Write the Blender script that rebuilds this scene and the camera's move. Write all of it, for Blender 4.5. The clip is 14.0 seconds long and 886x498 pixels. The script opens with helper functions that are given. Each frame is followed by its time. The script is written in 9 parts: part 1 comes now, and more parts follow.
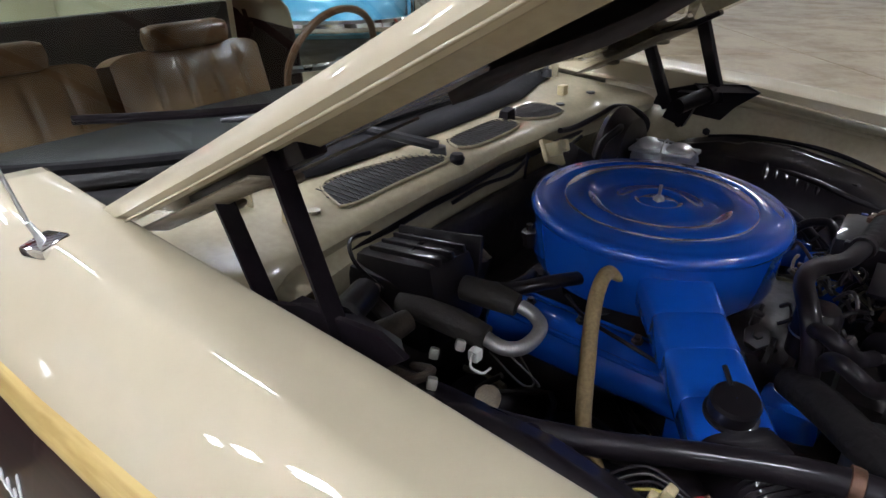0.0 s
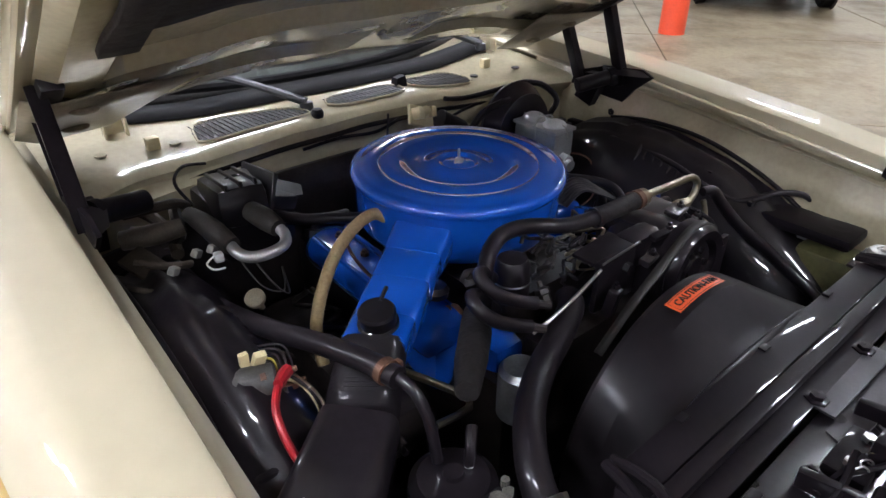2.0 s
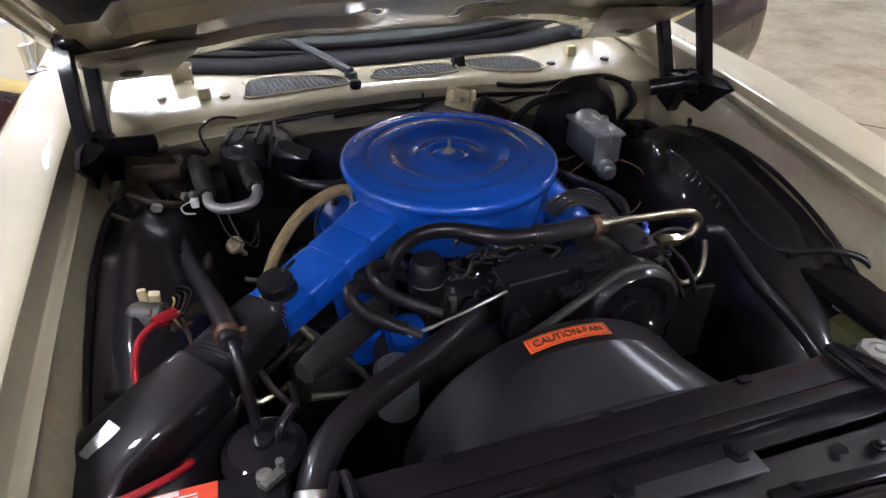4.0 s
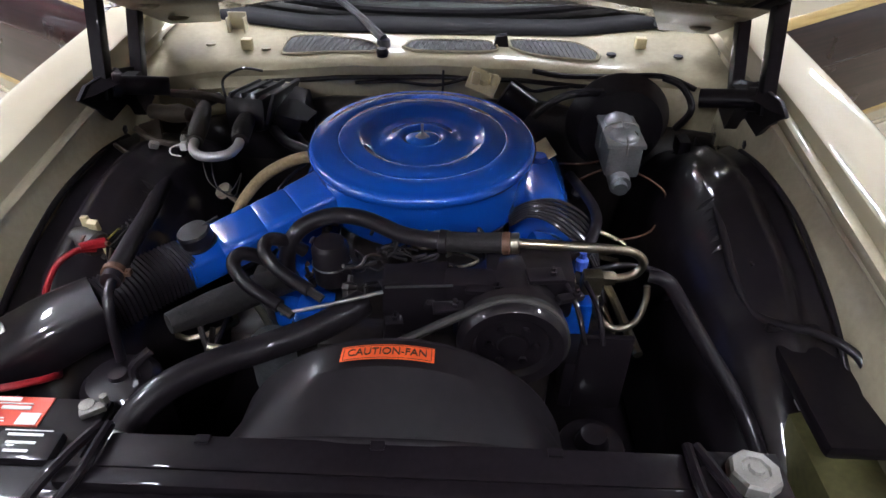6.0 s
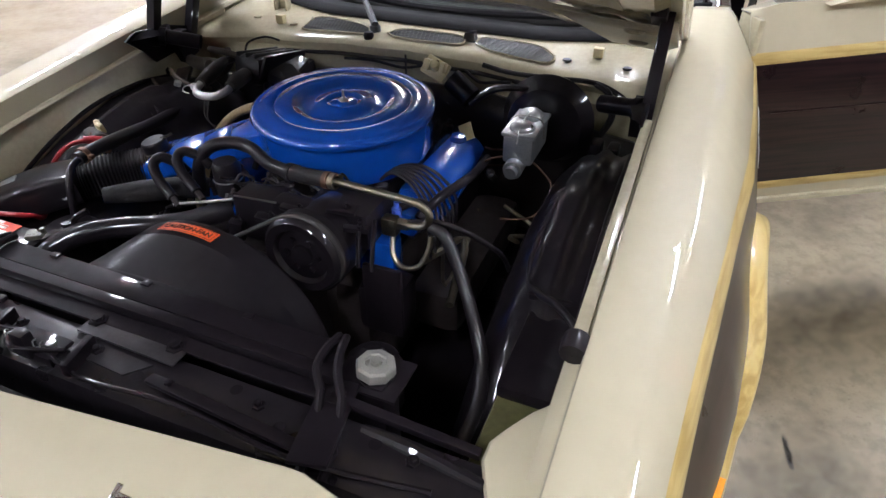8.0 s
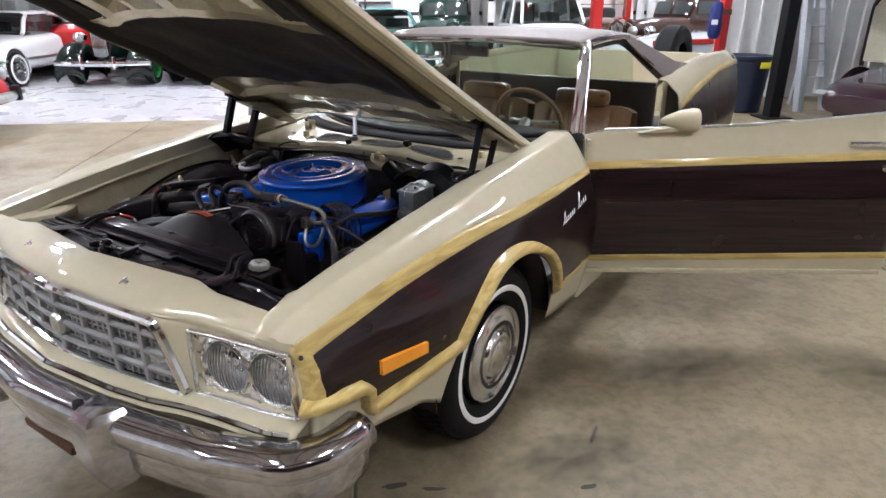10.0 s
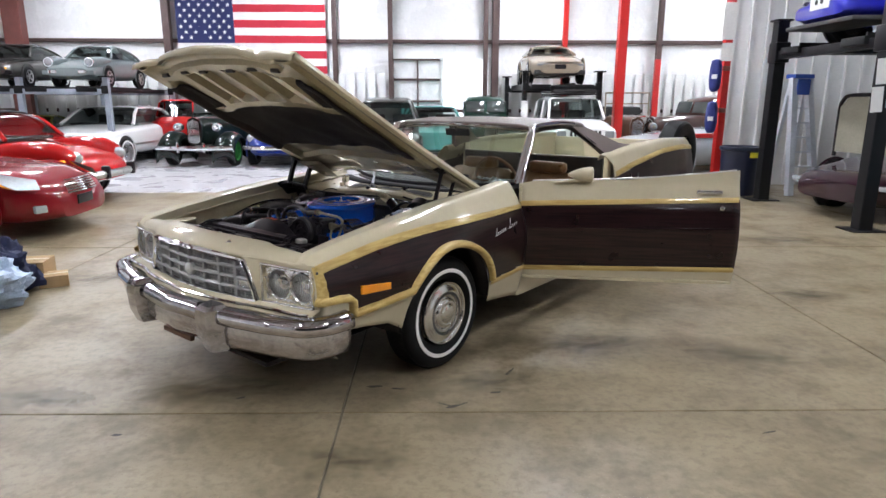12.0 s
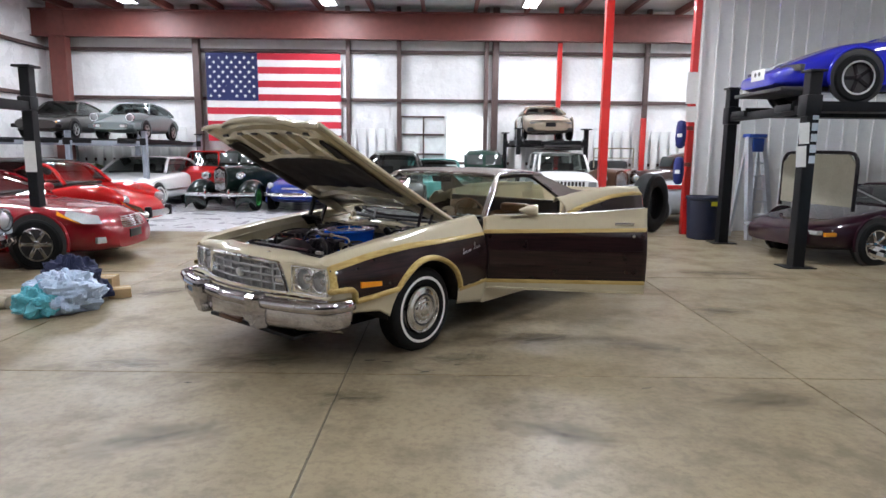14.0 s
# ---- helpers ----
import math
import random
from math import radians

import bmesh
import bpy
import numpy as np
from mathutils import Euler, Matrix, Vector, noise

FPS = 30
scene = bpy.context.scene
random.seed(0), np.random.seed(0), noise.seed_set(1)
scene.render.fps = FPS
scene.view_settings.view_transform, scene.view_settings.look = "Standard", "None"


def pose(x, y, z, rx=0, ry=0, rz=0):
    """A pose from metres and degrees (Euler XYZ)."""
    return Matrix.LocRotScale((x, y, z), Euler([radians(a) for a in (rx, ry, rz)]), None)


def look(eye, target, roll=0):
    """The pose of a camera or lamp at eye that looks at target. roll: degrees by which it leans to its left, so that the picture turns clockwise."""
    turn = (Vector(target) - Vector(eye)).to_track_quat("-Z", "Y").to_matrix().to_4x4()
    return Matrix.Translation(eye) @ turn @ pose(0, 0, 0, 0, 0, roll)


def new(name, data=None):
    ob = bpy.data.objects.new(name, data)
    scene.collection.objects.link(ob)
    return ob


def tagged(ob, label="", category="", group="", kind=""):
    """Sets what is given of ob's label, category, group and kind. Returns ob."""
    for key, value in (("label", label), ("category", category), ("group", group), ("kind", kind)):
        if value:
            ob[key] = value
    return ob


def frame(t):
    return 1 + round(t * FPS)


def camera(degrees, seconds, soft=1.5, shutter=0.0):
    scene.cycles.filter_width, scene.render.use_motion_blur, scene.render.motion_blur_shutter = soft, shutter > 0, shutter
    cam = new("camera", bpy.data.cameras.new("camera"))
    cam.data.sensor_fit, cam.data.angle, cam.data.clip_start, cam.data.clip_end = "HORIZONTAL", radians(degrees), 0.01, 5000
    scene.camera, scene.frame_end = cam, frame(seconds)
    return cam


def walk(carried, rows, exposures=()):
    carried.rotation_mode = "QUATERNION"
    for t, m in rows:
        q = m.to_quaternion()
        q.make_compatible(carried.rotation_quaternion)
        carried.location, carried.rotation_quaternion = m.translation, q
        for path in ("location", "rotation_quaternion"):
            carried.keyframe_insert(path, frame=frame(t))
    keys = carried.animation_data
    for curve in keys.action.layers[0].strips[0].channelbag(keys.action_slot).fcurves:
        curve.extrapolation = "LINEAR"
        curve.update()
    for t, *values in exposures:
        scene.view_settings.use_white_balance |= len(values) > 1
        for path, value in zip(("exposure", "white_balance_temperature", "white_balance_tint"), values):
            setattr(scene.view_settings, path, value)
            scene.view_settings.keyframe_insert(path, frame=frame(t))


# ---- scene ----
cam = camera(70.43, 14.0)

PATH = [
    (0.0, (-1.102, -0.292, 1.356), (0.306, 0.812, 0.444), -0.85),
    (0.5, (-1.060, -0.475, 1.380), (0.317, 0.652, 0.459), 0.15),
    (1.0, (-0.972, -0.627, 1.385), (0.341, 0.555, 0.448), 0.36),
    (1.5, (-0.899, -0.771, 1.395), (0.312, 0.496, 0.433), 0.16),
    (2.0, (-0.850, -0.887, 1.409), (0.272, 0.439, 0.417), 0.18),
    (2.5, (-0.784, -0.978, 1.441), (0.214, 0.420, 0.416), 0.21),
    (4.8, (-0.195, -1.124, 1.478), (0.073, 0.502, 0.344), 0.46),
    (5.0, (-0.152, -1.124, 1.483), (0.059, 0.500, 0.334), 0.52),
    (5.5, (-0.038, -1.128, 1.484), (0.034, 0.488, 0.308), 0.52),
    (6.0, (0.076, -1.109, 1.493), (0.020, 0.489, 0.292), 0.49),
    (6.5, (0.205, -1.088, 1.494), (0.001, 0.491, 0.283), 0.38),
    (7.0, (0.365, -1.095, 1.514), (0.024, 0.456, 0.297), 0.19),
    (7.5, (0.572, -1.127, 1.516), (0.069, 0.381, 0.303), 0.08),
    (8.0, (0.796, -1.231, 1.533), (0.176, 0.261, 0.355), -0.03),
    (8.5, (1.038, -1.361, 1.566), (0.315, 0.148, 0.471), 0.23),
    (8.7, (1.142, -1.407, 1.567), (0.376, 0.119, 0.524), 0.10),
    (10.8, (2.391, -2.197, 1.582), (1.247, -0.665, 0.995), 0.01),
    (11.0, (2.508, -2.301, 1.577), (1.345, -0.772, 1.023), 0.05),
    (11.5, (2.804, -2.525, 1.577), (1.611, -1.002, 1.069), 0.12),
    (12.0, (3.137, -2.763, 1.567), (1.916, -1.247, 1.104), 0.14),
    (12.5, (3.425, -3.030, 1.575), (2.187, -1.515, 1.163), 0.32),
    (13.0, (3.700, -3.256, 1.595), (2.445, -1.746, 1.213), 0.54),
    (13.5, (3.981, -3.441, 1.594), (2.715, -1.931, 1.252), 0.62),
    (14.0, (4.191, -3.678, 1.583), (2.926, -2.159, 1.279), 0.63),
]
EXPOSURE = [(0.0, 0.40, 6300.0, 16.0), (1.0, 0.80, 6300.0, 16.0), (2.0, 1.00, 6300.0, 16.0), (5.0, 1.10, 6250.0, 17.0), (6.5, 1.14, 6250.0, 17.0), (7.5, 1.04, 6250.0, 16.0), (8.0, 1.04, 6250.0, 16.0), (8.5, 0.96, 6250.0, 15.0), (11.0, 0.57, 6450.0, 15.0), (14.0, 0.32, 6450.0, 15.0)]
walk(cam, [(t, look(eye, target, roll)) for t, eye, target, roll in PATH], EXPOSURE)

# ---------------------------------------------------------------- world and light
# Building frame: r runs along the back wall, f towards it; origin under the last camera place.
B_ANGLE = radians(39.8)
B_ORIGIN = Vector((4.191, -3.678, 0))
B_R = Vector((math.cos(B_ANGLE), math.sin(B_ANGLE), 0))
B_F = Vector((-math.sin(B_ANGLE), math.cos(B_ANGLE), 0))


def hall(r, f, z=0.0, turn=0.0):
    """A pose in the hall's frame; turn is about z, in degrees, from the r axis."""
    p = B_ORIGIN + B_R * r + B_F * f
    return pose(p.x, p.y, z, 0, 0, 39.8 + turn)


world = bpy.data.worlds.new("world")
world.use_nodes = True
scene.world = world
world.node_tree.nodes["Background"].inputs[0].default_value = (0.8, 0.85, 0.9, 1)
world.node_tree.nodes["Background"].inputs[1].default_value = 0.3

LIGHT_ROWS = [-9.0, -3.3, 2.4, 8.1]
LIGHT_F = [-3.0, 1.2, 7.6, 11.9, 15.2, 18.1]


# ---------------------------------------------------------------- materials
def mat(name, base, rough=0.5, metal=0.0, coat=0.0, var=0.12, scale=6.0, bump=0.0, bscale=60.0, stain=None, spec=0.5, rvar=0.08, bdist=0.004, ramp_at=(0.33, 0.66), crough=0.02):
    """Principled surface with two scales of colour and gloss variation and fine relief."""
    m = bpy.data.materials.new(name)
    m.use_nodes = True
    nt = m.node_tree
    b = nt.nodes["Principled BSDF"]
    b.inputs["Metallic"].default_value = metal
    b.inputs["Coat Weight"].default_value = coat
    b.inputs["Coat Roughness"].default_value = crough
    b.inputs["Specular IOR Level"].default_value = spec
    co = nt.nodes.new("ShaderNodeTexCoord")
    n1 = nt.nodes.new("ShaderNodeTexNoise")
    n1.inputs["Scale"].default_value, n1.inputs["Detail"].default_value = scale, 4
    n2 = nt.nodes.new("ShaderNodeTexNoise")
    n2.inputs["Scale"].default_value, n2.inputs["Detail"].default_value = scale * 9, 3
    nt.links.new(co.outputs["Object"], n1.inputs["Vector"])
    nt.links.new(co.outputs["Object"], n2.inputs["Vector"])
    add = nt.nodes.new("ShaderNodeMath")
    add.operation = "MULTIPLY_ADD"
    add.inputs[1].default_value, add.inputs[2].default_value = 0.45, 0.0
    nt.links.new(n2.outputs["Fac"], add.inputs[0])
    mix = nt.nodes.new("ShaderNodeMath")
    mix.operation = "MULTIPLY_ADD"
    mix.inputs[1].default_value = 0.55
    nt.links.new(n1.outputs["Fac"], mix.inputs[0])
    nt.links.new(add.outputs[0], mix.inputs[2])
    ramp = nt.nodes.new("ShaderNodeValToRGB")
    lo = stain if stain else tuple(c * (1 - var) for c in base)
    hi = tuple(min(1, c * (1 + var * 0.7)) for c in base)
    ramp.color_ramp.elements[0].position, ramp.color_ramp.elements[1].position = ramp_at
    ramp.color_ramp.elements[0].color = (*lo, 1)
    ramp.color_ramp.elements[1].color = (*hi, 1)
    nt.links.new(mix.outputs[0], ramp.inputs[0])
    nt.links.new(ramp.outputs[0], b.inputs["Base Color"])
    mr = nt.nodes.new("ShaderNodeMapRange")
    mr.inputs["To Min"].default_value, mr.inputs["To Max"].default_value = max(0.02, rough - rvar), min(1, rough + rvar)
    nt.links.new(n1.outputs["Fac"], mr.inputs["Value"])
    nt.links.new(mr.outputs[0], b.inputs["Roughness"])
    if bump:
        n3 = nt.nodes.new("ShaderNodeTexNoise")
        n3.inputs["Scale"].default_value, n3.inputs["Detail"].default_value = bscale, 5
        nt.links.new(co.outputs["Object"], n3.inputs["Vector"])
        bp = nt.nodes.new("ShaderNodeBump")
        bp.inputs["Strength"].default_value, bp.inputs["Distance"].default_value = bump, bdist
        nt.links.new(n3.outputs["Fac"], bp.inputs["Height"])
        nt.links.new(bp.outputs[0], b.inputs["Normal"])
    return m


def wood(name, dark, light, stretch, rough, coat):
    """Grain drawn out along y."""
    m = mat(name, light, rough, coat=coat, spec=0.16, crough=0.03)
    nt = m.node_tree
    b = nt.nodes["Principled BSDF"]
    co = nt.nodes.new("ShaderNodeTexCoord")
    mp = nt.nodes.new("ShaderNodeMapping")
    mp.inputs["Scale"].default_value = stretch
    n = nt.nodes.new("ShaderNodeTexNoise")
    n.inputs["Scale"].default_value, n.inputs["Detail"].default_value, n.inputs["Distortion"].default_value = 6, 6, 0.6
    ramp = nt.nodes.new("ShaderNodeValToRGB")
    ramp.color_ramp.elements[0].position, ramp.color_ramp.elements[1].position = 0.36, 0.62
    ramp.color_ramp.elements[0].color, ramp.color_ramp.elements[1].color = (*dark, 1), (*light, 1)
    nt.links.new(co.outputs["Object"], mp.inputs[0])
    nt.links.new(mp.outputs[0], n.inputs["Vector"])
    nt.links.new(n.outputs["Fac"], ramp.inputs[0])
    nt.links.new(ramp.outputs[0], b.inputs["Base Color"])
    return m


def glow(name, colour, strength):
    m = bpy.data.materials.new(name)
    m.use_nodes = True
    b = m.node_tree.nodes["Principled BSDF"]
    b.inputs["Base Color"].default_value = (*colour, 1)
    b.inputs["Emission Color"].default_value = (*colour, 1)
    b.inputs["Emission Strength"].default_value = strength
    return m


def glass(name, tint=(0.9, 0.95, 0.93), rough=0.02, see=0.85):
    """Thin pane: clear with a mirror coat that grows towards grazing angles."""
    m = bpy.data.materials.new(name)
    m.use_nodes = True
    nt = m.node_tree
    nt.nodes.remove(nt.nodes["Principled BSDF"])
    out = nt.nodes["Material Output"]
    t = nt.nodes.new("ShaderNodeBsdfTransparent")
    t.inputs[0].default_value = (*[c * see for c in tint], 1)
    g = nt.nodes.new("ShaderNodeBsdfGlossy")
    g.inputs["Roughness"].default_value = rough
    fr = nt.nodes.new("ShaderNodeFresnel")
    fr.inputs[0].default_value = 1.5
    mx = nt.nodes.new("ShaderNodeMixShader")
    nt.links.new(fr.outputs[0], mx.inputs[0])
    nt.links.new(t.outputs[0], mx.inputs[1])
    nt.links.new(g.outputs[0], mx.inputs[2])
    nt.links.new(mx.outputs[0], out.inputs[0])
    return m


CREAM = mat("cream_paint", (0.49, 0.43, 0.30), 0.4, coat=1.0, var=0.04, scale=3, rvar=0.05, spec=0.15)
CREAM_IN = mat("cream_inner_paint", (0.44, 0.385, 0.26), 0.22, coat=0.9, var=0.14, scale=9, rvar=0.06)
WOOD_DK = wood("dark_woodgrain", (0.0075, 0.0030, 0.0038), (0.019, 0.0072, 0.0078), (6, 0.5, 14), 0.30, 0.55)
WOOD_LT = wood("light_wood_trim", (0.40, 0.275, 0.090), (0.54, 0.40, 0.150), (9, 0.9, 9), 0.34, 0.6)
CHROME = mat("chrome", (0.82, 0.83, 0.85), 0.07, metal=1.0, var=0.06, scale=8, rvar=0.04)
# Bumper chrome: the dark surroundings it would mirror are put into its colour.
CHROME_BUMPER = mat("dark_toned_bumper_chrome", (0.50, 0.49, 0.525), 0.10, metal=1.0, var=0.22, scale=5, rvar=0.08, stain=(0.34, 0.33, 0.35), ramp_at=(0.30, 0.60))
CHROME_DULL = mat("brushed_steel", (0.58, 0.58, 0.56), 0.3, metal=1.0, var=0.2, scale=20)
ZINC = mat("cast_zinc", (0.45, 0.46, 0.47), 0.38, metal=0.9, var=0.22, scale=25, bump=0.1, bscale=120)
BRASS = mat("tarnished_tube", (0.34, 0.30, 0.22), 0.32, metal=1.0, var=0.25, scale=30)
RUST = mat("rusty_clamp", (0.12, 0.058, 0.034), 0.6, metal=0.5, var=0.35, scale=40, bump=0.3)
BLUE = mat("engine_blue_enamel", (0.004, 0.074, 0.42), 0.25, coat=1.0, var=0.07, scale=7, rvar=0.05, spec=0.4)
BLACK_GLOSS = mat("black_enamel", (0.011, 0.0085, 0.0105), 0.34, coat=0.75, crough=0.03, var=0.35, scale=8, rvar=0.08, bump=0.32, bscale=9, bdist=0.010, spec=0.12)
PANEL_BLACK = mat("glossy_black_pressed_panel", (0.012, 0.0095, 0.0115), 0.3, coat=1.0, crough=0.13, var=0.4, scale=7, rvar=0.1, bump=0.4, bscale=7, bdist=0.012, spec=0.3)
MATTE_BLACK = mat("matte_black_plastic", (0.012, 0.011, 0.012), 0.75, spec=0.12, var=0.3, scale=10, bump=0.1, bscale=60)
BLACK_SATIN = mat("black_satin_metal", (0.0095, 0.0072, 0.009), 0.40, spec=0.06, coat=0.34, crough=0.05, var=0.35, scale=12, rvar=0.1, bump=0.05, bscale=90)
RUBBER = mat("black_rubber", (0.0115, 0.009, 0.0108), 0.40, spec=0.12, coat=0.30, crough=0.09, var=0.3, scale=15, rvar=0.1, bump=0.05, bscale=90)
PLASTIC_DK = mat("black_plastic", (0.0115, 0.0095, 0.011), 0.40, spec=0.12, coat=0.40, crough=0.07, var=0.25, scale=9, rvar=0.1)
SHROUD = mat("dark_grey_plastic_shroud", (0.0115, 0.0093, 0.0108), 0.44, spec=0.10, coat=0.16, crough=0.16, var=0.35, scale=5, rvar=0.14, bump=0.04, bscale=40)
GRIME = mat("oily_engine_grime", (0.022, 0.0165, 0.0155), 0.42, spec=0.4, var=0.5, scale=14, rvar=0.2, bump=0.5, bscale=35)
FOAM = mat("grey_foam_sleeve", (0.017, 0.0145, 0.0145), 0.62, spec=0.2, var=0.35, scale=18, bump=0.6, bscale=80)
TAN_HOSE = mat("tan_woven_hose", (0.30, 0.21, 0.10), 0.75, var=0.35, scale=20, bump=0.4, bscale=150)
PAD = mat("hood_insulation_felt", (0.022, 0.0175, 0.0185), 0.95, var=0.4, scale=6, bump=0.8, bscale=45)
TYRE = mat("tyre_rubber", (0.0065, 0.0065, 0.0068), 0.6, var=0.25, spec=0.16, scale=12, bump=0.15, bscale=80)
WHITEWALL = mat("whitewall_band", (0.78, 0.77, 0.74), 0.5, var=0.06, scale=15)
VINYL = mat("brown_vinyl_roof", (0.105, 0.078, 0.068), 0.5, var=0.15, scale=8, bump=0.4, bscale=300)
TAN_SEAT = mat("tan_vinyl_upholstery", (0.185, 0.105, 0.048), 0.3, var=0.2, scale=7, bump=0.15, bscale=60)
DASH = mat("dark_dashboard_vinyl", (0.025, 0.022, 0.020), 0.5, var=0.2, scale=8, bump=0.2, bscale=150)
ORANGE = mat("orange_sticker", (0.80, 0.11, 0.025), 0.4, var=0.05, scale=30)
AMBER = mat("amber_lens", (0.85, 0.30, 0.02), 0.15, coat=0.6, var=0.08, scale=20)
RED_CABLE = mat("red_cable", (0.30, 0.012, 0.018), 0.35, var=0.15, scale=30)
WHITE_PAPER = mat("white_print", (0.75, 0.74, 0.71), 0.6, var=0.06, scale=20)
INK = mat("dark_ink", (0.02, 0.018, 0.018), 0.6, var=0.1)
YELLOW_TANK = mat("yellowed_plastic_tank", (0.115, 0.108, 0.045), 0.4, var=0.3, scale=10)
IVORY = mat("ivory_plastic", (0.55, 0.46, 0.26), 0.45, var=0.15, scale=30)
WINDSHIELD = glass("windshield_glass", (0.80, 0.90, 0.86), 0.01, 0.9)


# ---------------------------------------------------------------- mesh helpers
class Geo:
    """Vertices and faces of one mesh, gathered from simple forms."""

    def __init__(self):
        self.v, self.f, self.k = [], [], []
        self.slot = 0

    def add(self, vs, fs, m=None):
        n = len(self.v)
        self.v += [tuple(m @ Vector(p)) if m else tuple(p) for p in vs]
        self.f += [[n + i for i in f] for f in fs]
        self.k += [self.slot] * len(fs)
        return self

    def grid(self, rows, close=False, loop=False, caps=False, m=None):
        """rows of points; close joins each row's ends, loop joins last row to first."""
        w, h = len(rows[0]), len(rows)
        vs = [p for row in rows for p in row]
        fs = []
        for a in range(h if loop else h - 1):
            b = (a + 1) % h
            for i in range(w if close else w - 1):
                j = (i + 1) % w
                fs.append([a * w + i, a * w + j, b * w + j, b * w + i])
        if caps:
            fs += [list(range(w))[::-1], [(h - 1) * w + i for i in range(w)]]
        return self.add(vs, fs, m)

    def box(self, c, size, m=None, bevel=0.0, turn=(0, 0, 0)):
        bm = bmesh.new()
        bmesh.ops.create_cube(bm, size=1)
        bmesh.ops.scale(bm, vec=size, verts=bm.verts)
        if bevel:
            bmesh.ops.bevel(bm, geom=list(bm.edges), offset=min(bevel, min(size) * 0.45), segments=2, affect="EDGES", profile=0.6)
        mm = pose(*c, *turn)
        if m:
            mm = m @ mm
        bm.verts.index_update()
        self.add([v.co.copy() for v in bm.verts], [[v.index for v in f.verts] for f in bm.faces], mm)
        bm.free()
        return self

    def prism(self, poly, a, b, axis="z", m=None):
        """A polygon of (u, v) drawn out from a to b along an axis."""
        put = {"z": lambda u, v, w: (u, v, w), "y": lambda u, v, w: (u, w, v), "x": lambda u, v, w: (w, u, v)}[axis]
        n = len(poly)
        vs = [put(u, v, a) for u, v in poly] + [put(u, v, b) for u, v in poly]
        fs = [[i, (i + 1) % n, n + (i + 1) % n, n + i] for i in range(n)] + [list(range(n))[::-1], [n + i for i in range(n)]]
        return self.add(vs, fs, m)

    def lathe(self, prof, n=32, m=None, arc=(0, 360)):
        full = arc[1] - arc[0] >= 360
        k = n if full else n + 1
        rows = []
        for r, z in prof:
            rows.append([(r * math.cos(radians(arc[0] + (arc[1] - arc[0]) * i / n)), r * math.sin(radians(arc[0] + (arc[1] - arc[0]) * i / n)), z) for i in range(k)])
        return self.grid(rows, close=full, m=m)

    def tube(self, pts, r, n=10, fine=5, caps=True, m=None):
        """A round tube along a smooth line through the points; r a radius or one for each point."""
        rr = r if isinstance(r, (list, tuple)) else [r] * len(pts)
        ps = [Vector(p) for p in pts]
        line, rad = [], []
        for i in range(len(ps) - 1):
            p0, p1, p2, p3 = ps[max(0, i - 1)], ps[i], ps[i + 1], ps[min(len(ps) - 1, i + 2)]
            for s in range(fine):
                t = s / fine
                line.append(0.5 * (2 * p1 + (p2 - p0) * t + (2 * p0 - 5 * p1 + 4 * p2 - p3) * t * t + (3 * p1 - p0 - 3 * p2 + p3) * t ** 3))
                rad.append(rr[i] * (1 - t) + rr[i + 1] * t)
        line.append(ps[-1])
        rad.append(rr[-1])
        rows, up = [], None
        for i, p in enumerate(line):
            d = (line[min(i + 1, len(line) - 1)] - line[max(i - 1, 0)]).normalized()
            if up is None:
                up = d.orthogonal().normalized()
            up = (up - d * up.dot(d)).normalized()
            side = d.cross(up)
            rows.append([p + (up * math.cos(a) + side * math.sin(a)) * rad[i] for a in (2 * math.pi * k / n for k in range(n))])
        return self.grid(rows, close=True, caps=caps, m=m)

    def ball(self, c, r, m=None, n=12):
        prof = [(max(1e-4, math.sin(math.pi * i / n)), -math.cos(math.pi * i / n)) for i in range(n + 1)]
        rx, ry, rz = r if isinstance(r, (list, tuple)) else (r, r, r)
        mm = Matrix.Translation(c) @ Matrix.Diagonal((rx, ry, rz, 1))
        return self.lathe(prof, 2 * n, (m @ mm) if m else mm)

    def mirrored(self):
        g = Geo()
        g.v = [(-x, y, z) for x, y, z in self.v]
        g.f = [f[::-1] for f in self.f]
        g.k = list(self.k)
        return g


def part(name, geo, material, parent=None, label="", sharp=32, solid=0.0, at=None, side=-1):
    """Links a Geo as one mesh object, under a thing or a part if given."""
    me = bpy.data.meshes.new(name)
    me.from_pydata(geo.v, [], geo.f)
    bm = bmesh.new()
    bm.from_mesh(me)
    bmesh.ops.remove_doubles(bm, verts=bm.verts, dist=1e-5)
    bmesh.ops.recalc_face_normals(bm, faces=bm.faces)
    bm.to_mesh(me)
    bm.free()
    for mm in material if isinstance(material, (list, tuple)) else [material]:
        me.materials.append(mm)
    if isinstance(material, (list, tuple)) and len(me.polygons) == len(geo.k):
        me.polygons.foreach_set("material_index", geo.k)
    if sharp:
        me.polygons.foreach_set("use_smooth", [True] * len(me.polygons))
        me.set_sharp_from_angle(angle=radians(sharp))
    ob = new(name, me)
    if solid:
        md = ob.modifiers.new("thickness", "SOLIDIFY")
        md.thickness, md.offset = solid, side
    if parent:
        ob.parent = parent
    if at:
        ob.matrix_basis = at
    if label:
        tagged(ob, label)
    return ob


def thing(name, label, category, m=None, group="", kind=""):
    """An Empty at a thing's base that carries its parts."""
    ob = new(name)
    ob.empty_display_size = 0.1
    if m:
        ob.matrix_basis = m
    return tagged(ob, label, category, group, kind)


def lerp(table, x):
    xs, ys = zip(*table)
    return float(np.interp(x, xs, ys))

